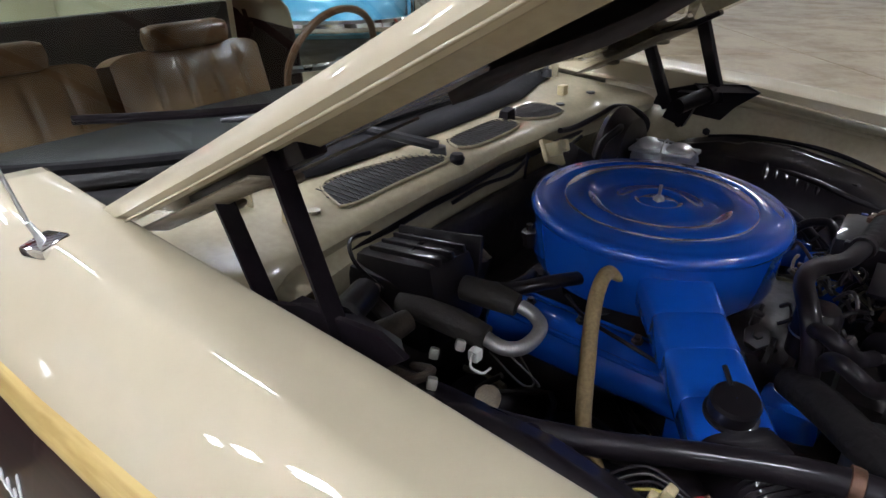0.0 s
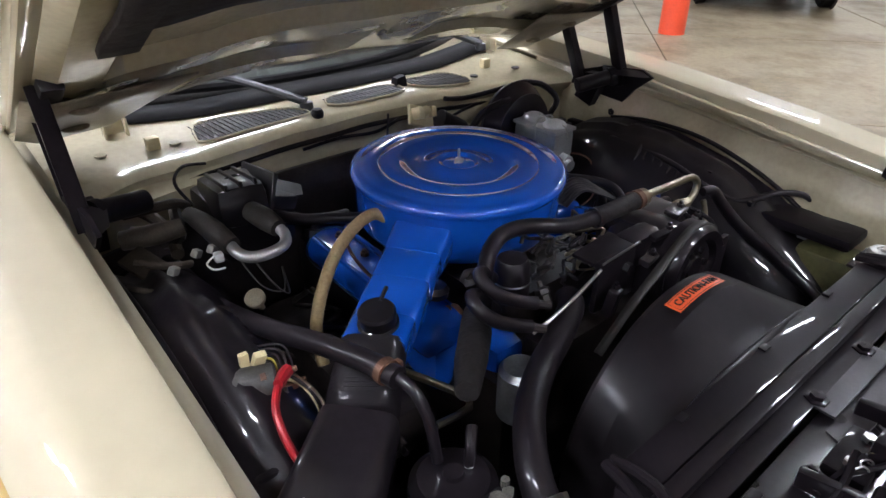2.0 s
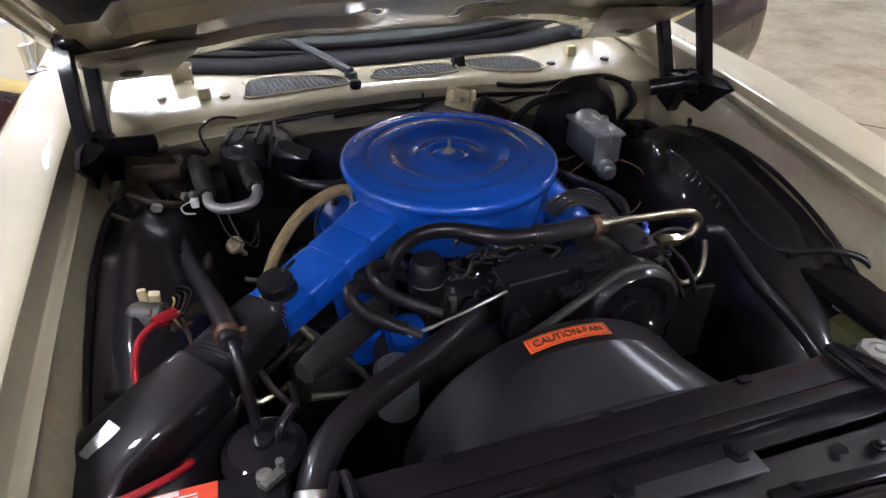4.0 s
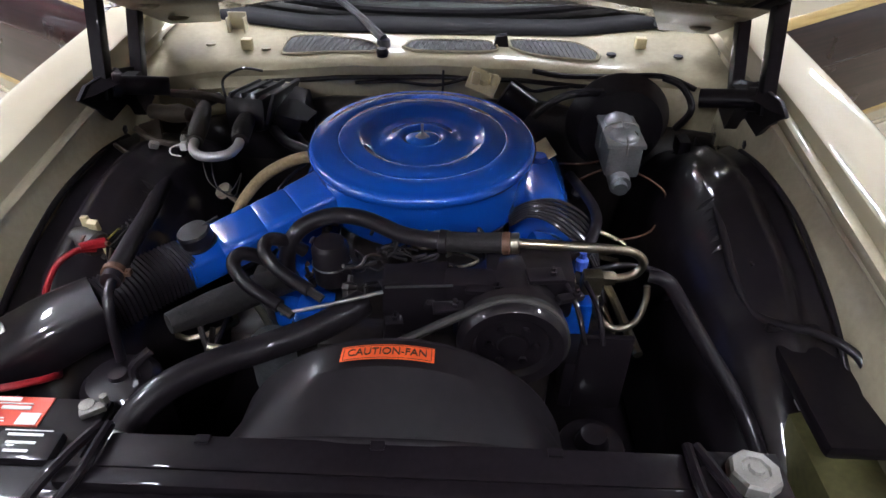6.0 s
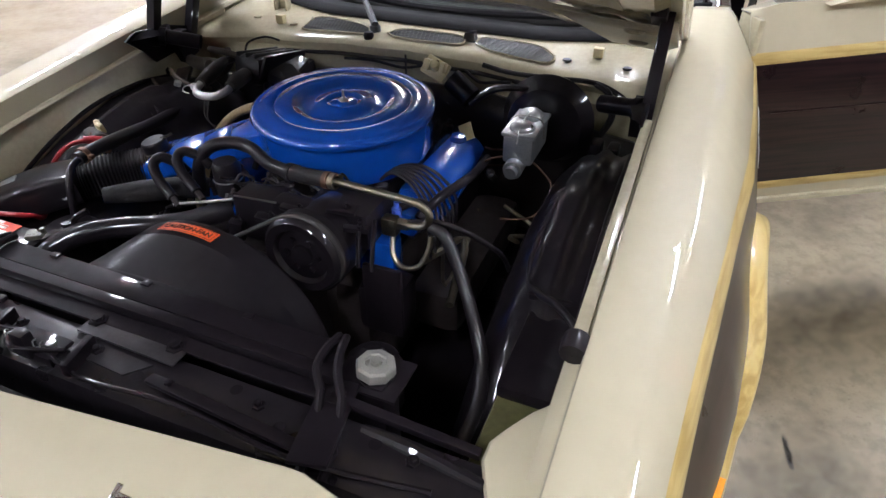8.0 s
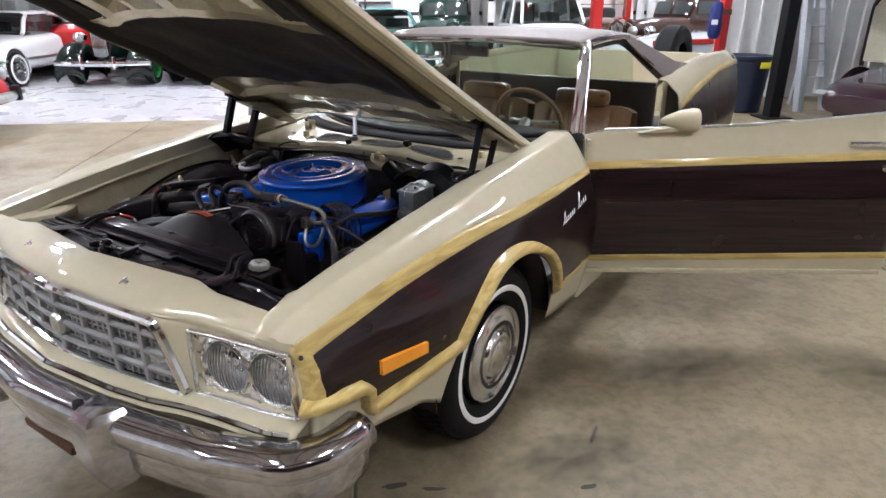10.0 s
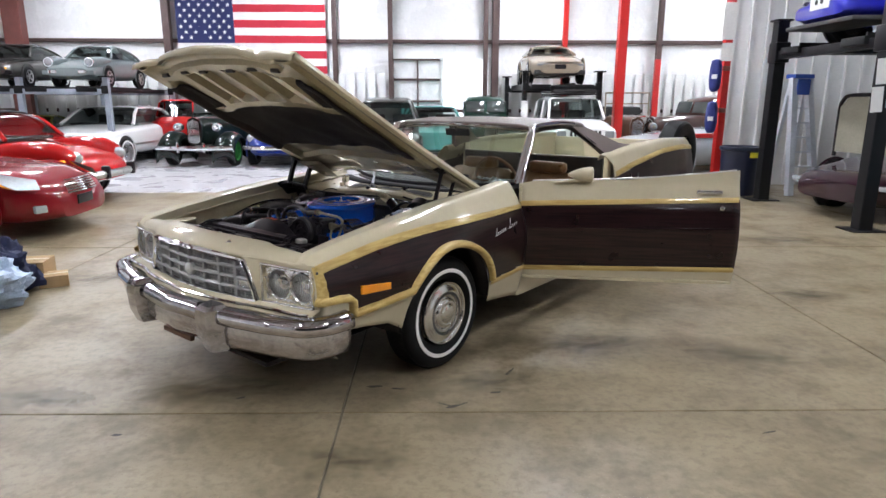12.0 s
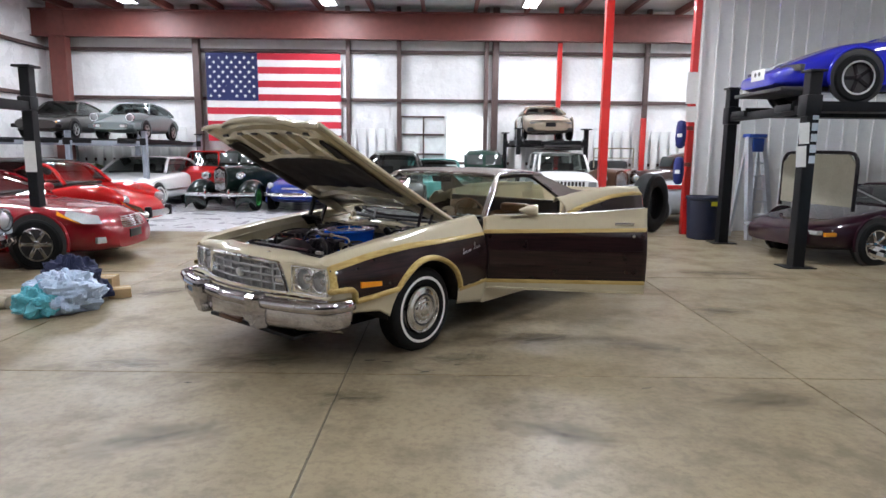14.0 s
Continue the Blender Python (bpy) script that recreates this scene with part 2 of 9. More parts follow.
# ---------------------------------------------------------------- the hall
def hall_piece(name, geo, material, label, sharp=0, m=None):
    return tagged(part(name, geo, material, sharp=sharp, at=m or hall(0, 0)), label, name.split("_")[0], kind="structure")


def concrete(name, pale, mid, dark, rough):
    """Trowelled sealed concrete: broad clouds, blotches, fine mottling, specks and worn gloss."""
    m = bpy.data.materials.new(name)
    m.use_nodes = True
    nt = m.node_tree
    b = nt.nodes["Principled BSDF"]
    b.inputs["Specular IOR Level"].default_value = 0.42
    co = nt.nodes.new("ShaderNodeTexCoord")

    def cloud(scale, detail, distortion, lo, hi):
        n = nt.nodes.new("ShaderNodeTexNoise")
        n.inputs["Scale"].default_value, n.inputs["Detail"].default_value, n.inputs["Distortion"].default_value = scale, detail, distortion
        n.inputs["Roughness"].default_value = 0.62
        nt.links.new(co.outputs["Object"], n.inputs["Vector"])
        r = nt.nodes.new("ShaderNodeMapRange")
        r.inputs["From Min"].default_value, r.inputs["From Max"].default_value = lo, hi
        nt.links.new(n.outputs["Fac"], r.inputs["Value"])
        return r.outputs[0]

    def blend(fac, one, two, amount=1.0):
        mx = nt.nodes.new("ShaderNodeMix")
        mx.data_type = "RGBA"
        if amount < 1:
            k = nt.nodes.new("ShaderNodeMath")
            k.operation = "MULTIPLY"
            k.inputs[1].default_value = amount
            nt.links.new(fac, k.inputs[0])
            fac = k.outputs[0]
        nt.links.new(fac, mx.inputs[0])
        for sock, c in ((mx.inputs[6], one), (mx.inputs[7], two)):
            if isinstance(c, tuple):
                sock.default_value = (*c, 1)
            else:
                nt.links.new(c, sock)
        return mx.outputs[2]

    broad = cloud(0.5, 4, 0.0, 0.34, 0.66)
    blotch = cloud(1.5, 7, 0.1, 0.44, 0.66)
    mottle = cloud(4.6, 10, 0.15, 0.42, 0.62)
    grain = cloud(19.0, 6, 0.0, 0.46, 0.66)
    speck = cloud(75.0, 2, 0.0, 0.62, 0.72)
    col = blend(broad, mid, pale)
    col = blend(blotch, col, dark, 0.72)
    col = blend(mottle, col, pale, 0.66)
    col = blend(grain, col, dark, 0.44)
    col = blend(speck, col, dark, 0.5)
    nt.links.new(col, b.inputs["Base Color"])
    rr = nt.nodes.new("ShaderNodeMapRange")
    rr.inputs["To Min"].default_value, rr.inputs["To Max"].default_value = rough - 0.05, rough + 0.10
    nt.links.new(blotch, rr.inputs["Value"])
    nt.links.new(rr.outputs[0], b.inputs["Roughness"])
    bp = nt.nodes.new("ShaderNodeBump")
    bp.inputs["Strength"].default_value, bp.inputs["Distance"].default_value = 0.05, 0.003
    nt.links.new(mottle, bp.inputs["Height"])
    nt.links.new(bp.outputs[0], b.inputs["Normal"])
    return m


CONCRETE = concrete("sealed_concrete", (0.275, 0.222, 0.142), (0.190, 0.150, 0.090), (0.098, 0.073, 0.040), 0.40)
# Far slabs: the white wall's sheen on the floor is put into a paler colour.
CONCRETE_SHEEN = concrete("pale_sheen_concrete", (0.44, 0.43, 0.45), (0.38, 0.37, 0.385), (0.30, 0.29, 0.29), 0.32)
# Soft dark blots: oil stain plus the car's shade put into the colour.
CONCRETE_STAIN_SHADE = mat("oil_stain_and_shade_concrete", (0.085, 0.066, 0.04), 0.34, var=0.4, scale=5, rvar=0.12)
nt = CONCRETE_STAIN_SHADE.node_tree
co = nt.nodes.new("ShaderNodeTexCoord")
ln = nt.nodes.new("ShaderNodeVectorMath")
ln.operation = "LENGTH"
nz = nt.nodes.new("ShaderNodeTexNoise")
nz.inputs["Scale"].default_value, nz.inputs["Detail"].default_value = 4.2, 9
fade = nt.nodes.new("ShaderNodeMapRange")
fade.inputs["From Min"].default_value, fade.inputs["From Max"].default_value = 1.0, 0.1
mul = nt.nodes.new("ShaderNodeMath")
mul.operation = "MULTIPLY"
sharpen = nt.nodes.new("ShaderNodeMapRange")
sharpen.inputs["From Min"].default_value, sharpen.inputs["From Max"].default_value, sharpen.inputs["To Max"].default_value = 0.20, 0.62, 0.55
nt.links.new(co.outputs["Object"], ln.inputs[0])
nt.links.new(co.outputs["Object"], nz.inputs["Vector"])
nt.links.new(ln.outputs["Value"], fade.inputs["Value"])
nt.links.new(fade.outputs[0], mul.inputs[0])
nt.links.new(nz.outputs["Fac"], mul.inputs[1])
nt.links.new(mul.outputs[0], sharpen.inputs["Value"])
nt.links.new(sharpen.outputs[0], nt.nodes["Principled BSDF"].inputs["Alpha"])
SCUFF = mat("rubber_scuff", (0.06, 0.052, 0.042), 0.7, var=0.4, scale=12)
JOINT = mat("dark_floor_joint", (0.14, 0.12, 0.09), 0.8, var=0.3, scale=9)
WALL_SHEET = mat("white_insulation_sheet", (0.86, 0.86, 0.86), 0.26, var=0.05, scale=1.5, bump=0.9, bscale=2.6, bdist=0.05, rvar=0.14)
WALL_RIB = mat("grey_painted_steel", (0.74, 0.745, 0.73), 0.45, var=0.06, scale=4)
OXIDE = mat("red_oxide_steel", (0.16, 0.045, 0.035), 0.5, var=0.2, scale=6)
GIRT = mat("brown_steel_girt", (0.085, 0.05, 0.045), 0.55, var=0.2, scale=6)
RED_POST = mat("bright_red_paint", (0.56, 0.022, 0.018), 0.35, coat=0.3, var=0.1, scale=7)
LIFT_BLACK = mat("black_powder_coat", (0.007, 0.007, 0.008), 0.42, var=0.25, scale=9, spec=0.22)
ROOF_SHEET = mat("roof_insulation", (0.72, 0.71, 0.69), 0.6, var=0.12, scale=1.5, bump=0.3, bscale=6)
FLAG_RED = mat("flag_red", (0.50, 0.02, 0.04), 0.8, var=0.08, scale=8)
FLAG_WHITE = mat("flag_white", (0.78, 0.77, 0.75), 0.8, var=0.05, scale=8)
FLAG_BLUE = mat("flag_blue", (0.014, 0.02, 0.095), 0.8, var=0.1, scale=8)
DAY = glow("daylit_door_panel", (0.92, 0.97, 1.0), 1.05)
TUBE_LIGHT = glow("fluorescent_tube", (0.87, 0.94, 1.0), 107.0)

R0, R1, F0, F1, ZR = -12.6, 13.0, -11.0, 20.5, 6.0

# floor: slabs with recessed joints between them
floor_root = tagged(part("floor", Geo().box((0.2, 4.75, -0.06), (26.4, 32.4, 0.1)), JOINT, sharp=0, at=hall(0, 0)), "sealed beige concrete floor with saw-cut joints, stains and painted door shade", "floor", kind="structure")
rr_lines = [R0, -9.7, -6.65, -3.645, -0.69, 2.575, 5.6, 8.7, R1]
ff_lines = [F0, -7.7, -4.5, -1.2, 1.5, 4.33, 8.05, 12.2, 16.3, F1]
for i in range(len(rr_lines) - 1):
    for j in range(len(ff_lines) - 1):
        a, b, c, d = rr_lines[i] + 0.006, rr_lines[i + 1] - 0.006, ff_lines[j] + 0.006, ff_lines[j + 1] - 0.006
        g = Geo().box(((a + b) / 2, (c + d) / 2, -0.02), (b - a, d - c, 0.04), bevel=0.004)
        part("slab", g, CONCRETE_SHEEN if ff_lines[j] > 12 and rr_lines[i] < 2 else CONCRETE, floor_root, sharp=0)

# scuffs, and oil stains that also paint the open door's shade on the slabs
STAINS_AND_SHADE = [(0.80, 5.25, 0.75, 1, 0.5, 20), (1.75, 5.05, 0.6, 2, 0.5, -10), (-1.42, 4.62, 0.8, 3, 0.45, 10), (-2.3, 4.5, 0.6, 4, 0.5, 0), (0.1, 4.7, 0.6, 5, 0.5, 15), (-0.6, 3.9, 0.55, 6, 0.5, 0), (2.1, 3.9, 0.8, 7, 0.4, 10), (0.7, 3.4, 0.7, 8, 0.4, -20), (-1.6, 3.3, 0.8, 9, 0.4, 30), (2.9, 6.3, 0.7, 10, 0.5, 0), (-3.1, 6.9, 0.8, 11, 0.5, 40), (1.2, 2.4, 0.6, 12, 0.5, 0), (3.8, 8.4, 0.9, 13, 0.5, 0)]
SCUFFS = [(-0.10, 4.40, 0.075, 8, 0.16, 28), (-0.16, 4.41, 0.05, 9, 0.16, -30), (-0.55, 4.63, 0.05, 10, 0.25, 5), (-0.42, 4.60, 0.04, 11, 0.25, -8), (0.23, 4.82, 0.06, 12, 0.14, 60), (-1.26, 4.5, 0.03, 13, 0.3, 30), (1.41, 4.11, 0.04, 14, 0.15, 15), (-1.74, 4.12, 0.025, 15, 0.4, 0), (0.12, 4.55, 0.03, 16, 0.4, 10)]

def blot(r, f, size, seed, material, name, flat=1.0, turn=0.0):
    g = Geo()
    pts = []
    for k in range(28):
        a = 2 * math.pi * k / 28
        q = (1 + 0.45 * noise.noise(Vector((math.cos(a) * 1.6, math.sin(a) * 1.6, seed))) + 0.2 * noise.noise(Vector((math.cos(a) * 5, math.sin(a) * 5, seed))))
        pts.append((q * math.cos(a), q * math.sin(a), 0.0))
    g.add(pts, [list(range(28))])
    ob = part(name, g, material, floor_root, sharp=0)
    ob.matrix_basis = pose(r, f, 0.0018, 0, 0, turn) @ Matrix.Diagonal((size, size * flat, 1, 1))


for r, f, size, seed, flat, turn in STAINS_AND_SHADE:
    blot(r, f, size, seed, CONCRETE_STAIN_SHADE, "stain_and_shade", flat, turn)
for r, f, size, seed, flat, turn in SCUFFS:
    blot(r, f, size, seed, SCUFF, "scuff_mark", flat, turn)

# back wall with posts and girts
hall_piece("wall_back", Geo().box((0.2, F1 + 0.1, 3.2), (26.4, 0.2, 6.6)), WALL_SHEET, "white insulated steel back wall")
hall_piece("wall_left", Geo().box((R0 - 0.1, 4.75, 3.2), (0.2, 31.9, 6.6)), WALL_SHEET, "white insulated steel side wall")
hall_piece("wall_right", Geo().box((R1 + 0.1, 4.75, 3.2), (0.2, 31.9, 6.6)), WALL_RIB, "grey steel side wall")
# Unseen front wall, added dark so that chrome and paint mirror a dark band.
hall_piece("wall_front", Geo().box((0.2, F0 - 0.1, 3.2), (26.4, 0.2, 6.6)), mat("dark_mirrored_wall", (0.045, 0.043, 0.042), 0.6, var=0.15, scale=2), "unseen front wall, darkened for the car's reflections")
hall_piece("ceiling", Geo().box((0.2, 4.75, ZR + 0.1), (26.8, 32.4, 0.2)), ROOF_SHEET, "pale insulated roof underside")
g = Geo()
for z in (1.25, 3.2, 4.68):
    g.box((0.2, F1 - 0.07, z), (26.2, 0.13, 0.1), bevel=0.01)
for z in (1.25, 3.2, 4.68):
    g.box((R0 + 0.07, 4.75, z), (0.13, 31, 0.1), bevel=0.01)
hall_piece("trim_girts", g, GIRT, "brown horizontal steel girts")
g = Geo()
for r in (-7.75, -3.02, -1.43, 1.3, 1.58, 6.31):
    w = 0.2 if r in (-7.75, 1.58) else 0.13
    g.box((r, F1 - 0.24, 3.1), (w, 0.2, 6.2), bevel=0.01)
hall_piece("trim_posts", g, GIRT, "brown steel wall posts")
g = Geo()
for r in (R0 + 0.75, ):
    for f in (-9, -2, 5.5, 13, 20.0):
        g.box((r, f, 3.1), (0.5, 0.3, 6.2), bevel=0.015)
for f in (-9.0, -2.0, 5.5, 13.0, 19.9):
    g.box((0.2, f, 5.36), (26, 0.06, 0.78))
    g.box((0.2, f, 4.97), (26, 0.26, 0.03)).box((0.2, f, 5.75), (26, 0.26, 0.03))
for r in np.arange(-11.5, 13, 1.55):
    g.box((float(r), 4.75, 5.88), (0.06, 31, 0.2)).box((float(r), 4.75, 5.775), (0.12, 31, 0.015))
hall_piece("trim_rafters", g, OXIDE, "red oxide steel rafters and purlins")
# slim red columns
for r, f, w in ((3.55, 20.1, 0.14), (4.03, 16.1, 0.20)):
    hall_piece("column_red", Geo().box((r, f, 3.1), (w, w, 6.2), bevel=0.01), RED_POST, "bright red painted steel column")
hall_piece("column_red", Geo().box((6.22, 20.0, 1.35), (0.16, 0.12, 2.7), bevel=0.01), RED_POST, "red painted steel guard at the foot of a post")
hall_piece("column_red", Geo().box((4.87, 12.66, 3.1), (0.12, 0.14, 6.2), bevel=0.01), RED_POST, "red painted steel corner column")

# ribbed grey partition
g = Geo()
g.box((9.1, 13.35, 3.1), (7.85, 0.12, 6.2))
for r in np.arange(5.25, 13, 0.305):
    g.box((float(r), 13.27, 3.1), (0.05, 0.05, 6.2), bevel=0.012)
hall_piece("wall_partition", g, WALL_RIB, "grey ribbed steel partition wall")

# wall opening with daylit roll-up door, and the wainscot sheets
day_door = hall_piece("door_rollup", Geo().box((0.74, F1 - 0.04, 1.35), (1.35, 0.06, 2.7), bevel=0.01), DAY, "white roll-up door lit through by daylight")
for r in (0.06, 1.43):
    part("door_track", Geo().box((r, F1 - 0.08, 1.38), (0.07, 0.10, 2.76), bevel=0.01), WALL_RIB, day_door)
for k in range(5):
    part("door_seam", Geo().box((0.74, F1 - 0.075, 0.5 + 0.54 * k), (1.34, 0.012, 0.018)), WALL_RIB, day_door)
win = hall_piece("window_grid", Geo().box((-0.71, F1 - 0.03, 1.9), (1.36, 0.04, 1.66)), WALL_SHEET, "white wall bay framed with dark cross bars")
for c_, sz_ in (((-0.71, F1 - 0.09, 1.52), (1.42, 0.06, 0.06)), ((-0.71, F1 - 0.09, 2.14), (1.42, 0.06, 0.06)), ((-0.71, F1 - 0.09, 2.70), (1.42, 0.06, 0.05)), ((-0.66, F1 - 0.095, 1.9), (0.05, 0.06, 1.62)), ((-1.38, F1 - 0.095, 1.9), (0.05, 0.06, 1.62))):
    part("window_bar", Geo().box(c_, sz_, bevel=0.006), GIRT, win)
for r in list(np.arange(-12.2, -8, 0.3)) + list(np.arange(-2.9, -1.4, 0.3)) + list(np.arange(1.9, 12.8, 0.3)):
    part("wall_rib", Geo().box((float(r), F1 - 0.2, 1.15), (0.22, 0.04, 2.3), bevel=0.012), WALL_RIB, scene.objects["wall_back"])

# ceiling lights
def ceiling_light(r, f, along):
    m = hall(r, f, 5.70, 0 if along else 90)
    ob = thing("ceiling_light", "white twin-lamp fluorescent high-bay ceiling light", "lamp", m, "ceiling lights")
    part("housing", Geo().box((0, 0, 0.07), (1.62, 0.44, 0.06), bevel=0.01).box((0, 0.205, 0.03), (1.62, 0.02, 0.06)).box((0, -0.205, 0.03), (1.62, 0.02, 0.06)), FLAG_WHITE, ob)
    for s in (-0.10, 0.10):
        part("lamp", Geo().box((0, s, 0.022), (1.5, 0.13, 0.022), bevel=0.009), TUBE_LIGHT, ob, "bright fluorescent lamp")


for r in LIGHT_ROWS:
    for f in LIGHT_F:
        if not (r > 5 and 10 < f < 14):
            ceiling_light(r, f, False)

# the flag: thirteen stripes, blue field and rows of stars
def star(g, u, v, s):
    pts = [((s if k % 2 == 0 else s * 0.4) * math.sin(math.pi * k / 5), (s if k % 2 == 0 else s * 0.4) * math.cos(math.pi * k / 5)) for k in range(10)]
    g.prism([(u + x, v + y) for x, y in pts], -0.02, -0.012, "y")


flag = thing("flag", "large striped flag with white stars on a blue field", "flag", hall(-7.44, F1 - 0.36, 1.87))
W, H = 4.20, 2.70
def cloth(u, v):
    return 0.012 * math.sin(u * 5 + v) + 0.01 * math.sin(u * 11 - v * 2)


for k in range(13):
    z1, z0 = H - H * k / 13, H - H * (k + 1) / 13
    u0 = W * 0.385 if k < 7 else 0
    g = Geo().grid([[(u, cloth(u, z), z) for u in np.linspace(u0, W, 30)] for z in np.linspace(z0, z1, 4)])
    part("stripe", g, FLAG_RED if k % 2 == 0 else FLAG_WHITE, flag, sharp=180)
zc = H - H * 7 / 13
part("field", Geo().grid([[(u, cloth(u, z) - 0.004, z) for u in np.linspace(0, W * 0.385, 14)] for z in np.linspace(zc, H, 8)]), FLAG_BLUE, flag, sharp=180)
for row in range(9):
    for col in range(6 if row % 2 == 0 else 5):
        g = Geo()
        star(g, W * 0.385 * ((col * 2 + 1 + row % 2) / 12), zc + (H - zc) * (row + 1) / 10, 0.062)
        part("star", g, FLAG_WHITE, flag, sharp=0)

# ---------------------------------------------------------------- the pickup car
# x: +left side of the car, y: to the rear, z: up; origin on the floor under the front axle.
BADGE_WHITE = mat("bright_badge_metal", (0.85, 0.86, 0.88), 0.25, metal=0.3, var=0.05)
car = thing("pickup_car", "cream woodgrain-sided pickup car with hood and both doors open", "car")

TOPZ = [(-0.95, 0.825), (-0.865, 0.843), (-0.675, 0.877), (-0.34, 0.925), (0.07, 0.969), (0.58, 1.008), (0.78, 1.03)]
STRIPZ = [(-0.95, 0.796), (-0.86, 0.815), (-0.56, 0.861), (-0.38, 0.880), (-0.19, 0.895), (0.03, 0.899), (0.28, 0.898), (0.78, 0.897)]
STRIPW = [(-0.95, 0.055), (-0.2, 0.055), (0.28, 0.045), (0.78, 0.032)]
SIDEX = [(0.22, 0.925), (0.30, 0.945), (0.42, 0.972), (0.50, 0.986), (0.62, 1.002), (0.72, 1.002), (0.80, 0.985), (0.86, 0.960), (0.90, 0.938), (1.0, 0.90)]
TAPER = [(-1.06, 0.838), (-1.0, 0.872), (-0.95, 0.902), (-0.85, 0.920), (-0.75, 0.931), (-0.65, 0.943), (-0.54, 0.965), (-0.40, 0.985), (-0.2, 1.0), (4.5, 1.0)]


TRIM_TOP = [(-1.03, 0.838), (-0.95, 0.862), (-0.825, 0.868), (-0.69, 0.873), (-0.51, 0.884), (-0.37, 0.895), (-0.22, 0.907), (0.13, 0.934), (0.40, 0.940), (0.78, 0.938)]
TRIM_LOW = [(-1.03, 0.856), (-0.95, 0.886), (-0.83, 0.894), (-0.58, 0.907), (-0.42, 0.919), (-0.15, 0.938), (0.11, 0.962), (0.40, 0.964), (0.78, 0.955)]


def side_x(y, z):
    """Half-width of the body side: a leaning band under the shoulder, then the panel swelling out to the arches."""
    zs, w = lerp(STRIPZ, y), lerp(STRIPW, y)
    zl, xl = zs - w, lerp(TRIM_LOW, y)
    if z >= zl:
        return xl + (lerp(TRIM_TOP, y) - xl) * (z - zl) / w
    if z <= 0.66:
        return lerp(SIDEX, z) * lerp(TAPER, y)
    k = (zl - z) / (zl - 0.66)
    return xl + (lerp(SIDEX, 0.66) * lerp(TAPER, y) - xl) * math.sin(k * math.pi / 2)


def arch_z(y, cy=0.0, r=0.40):
    d = abs(y - cy)
    return 0.335 + (r * r - d * d) ** 0.5 if d < r else 0.0


FRONTY = [(0, -1.062), (0.3, -1.035), (0.45, -1.008), (0.55, -0.976), (0.65, -0.956), (0.75, -0.943), (0.82, -0.932), (0.865, -0.915), (0.90, -0.893), (0.92, -0.868), (0.935, -0.82)]


def front_y(x, z):
    """The car's front face in plan, leaning back a little above the lamps."""
    return lerp(FRONTY, abs(x)) + 0.06 * max(0, z - 0.68)


CREASE = [(-0.975, 0.812), (-0.85, 0.824), (-0.7, 0.832), (-0.46, 0.846), (-0.2, 0.855), (0.2, 0.858), (0.78, 0.845)]


def fender_side():
    """Left front fender, from the hood gutter over the crown down to the sill."""
    g = Geo()
    ys = sorted(set([round(v, 3) for v in np.linspace(-0.975, 0.78, 72)] + [-0.4, -0.399, 0.4, 0.399]))
    rows = []
    for y in ys:
        zt, zs = lerp(TOPZ, y), lerp(STRIPZ, y)
        xs = side_x(y, zs)
        xi = min(lerp([(-0.975, 0.744), (0.78, 0.750)], y), xs - 0.05)
        row = [(xi - 0.034, y, zt - 0.055), (xi - 0.012, y, zt - 0.052), (xi - 0.008, y, zt - 0.046), (xi - 0.005, y, zt - 0.010), (xi - 0.003, y, zt - 0.003), (xi + 0.002, y, zt)]
        xc = min(lerp(CREASE, y), xs - 0.012)
        for t in (0.3, 0.6, 0.82):
            row.append((xi + (xc - xi) * t, y, zt + 0.006 * t))
        zc = zt + 0.006
        bend = lerp([(-0.9, 0.40), (0.2, 0.30), (0.78, 0.16)], y)
        for t in (0.2, 0.4, 0.6, 0.8):
            q0, q1, q2 = (1 - t) ** 2, 2 * t * (1 - t), t * t
            row.append((q0 * (xi + (xc - xi) * 0.84) + q1 * xc + q2 * (xc + (xs - xc) * bend), y, (q0 + q1) * zc + q2 * (zc + (zs - zc) * bend)))
        for t in np.linspace(bend, 1, 5):
            row.append((xc + (xs - xc) * t + 0.003 * math.sin(t * math.pi), y, zc + (zs - zc) * t))
        low = max(lerp([(-0.95, 0.47), (-0.5, 0.42), (-0.4, 0.36), (0.4, 0.315), (0.78, 0.272)], y), arch_z(y))
        for t in np.linspace(0, 1, 22)[1:]:
            z = zs + (low - zs) * t
            row.append((side_x(y, z), y, z))
        roll = 0.052 * min(1, max(0, (-0.862 - y) / 0.085)) ** 2
        row = [(px, py, pz if pz < zs else max(zs - 0.004 * (roll > 0), pz - roll)) for px, py, pz in row]
        row = [(px, max(py, front_y(px, pz)), pz) for px, py, pz in row]
        rows.append(row)
    for a in range(len(rows) - 1):
        for i in range(len(rows[0]) - 1):
            ym = (rows[a][i][1] + rows[a + 1][i][1]) / 2
            zm = (rows[a][i][2] + rows[a + 1][i + 1][2]) / 2
            strip = lerp(STRIPZ, ym) - 0.6 * lerp(STRIPW, ym)
            low = lerp([(-0.95, 0.625), (-0.75, 0.62), (-0.735, 0.535), (-0.45, 0.56), (-0.40, 0.56), (0.4, 0.45), (0.78, 0.48)], ym)
            g.slot = 1 if (i >= 17 and low < zm < strip and ym > -0.91) else 0
            g.add([rows[a][i], rows[a][i + 1], rows[a + 1][i + 1], rows[a + 1][i]], [[0, 1, 2, 3]])
    return g


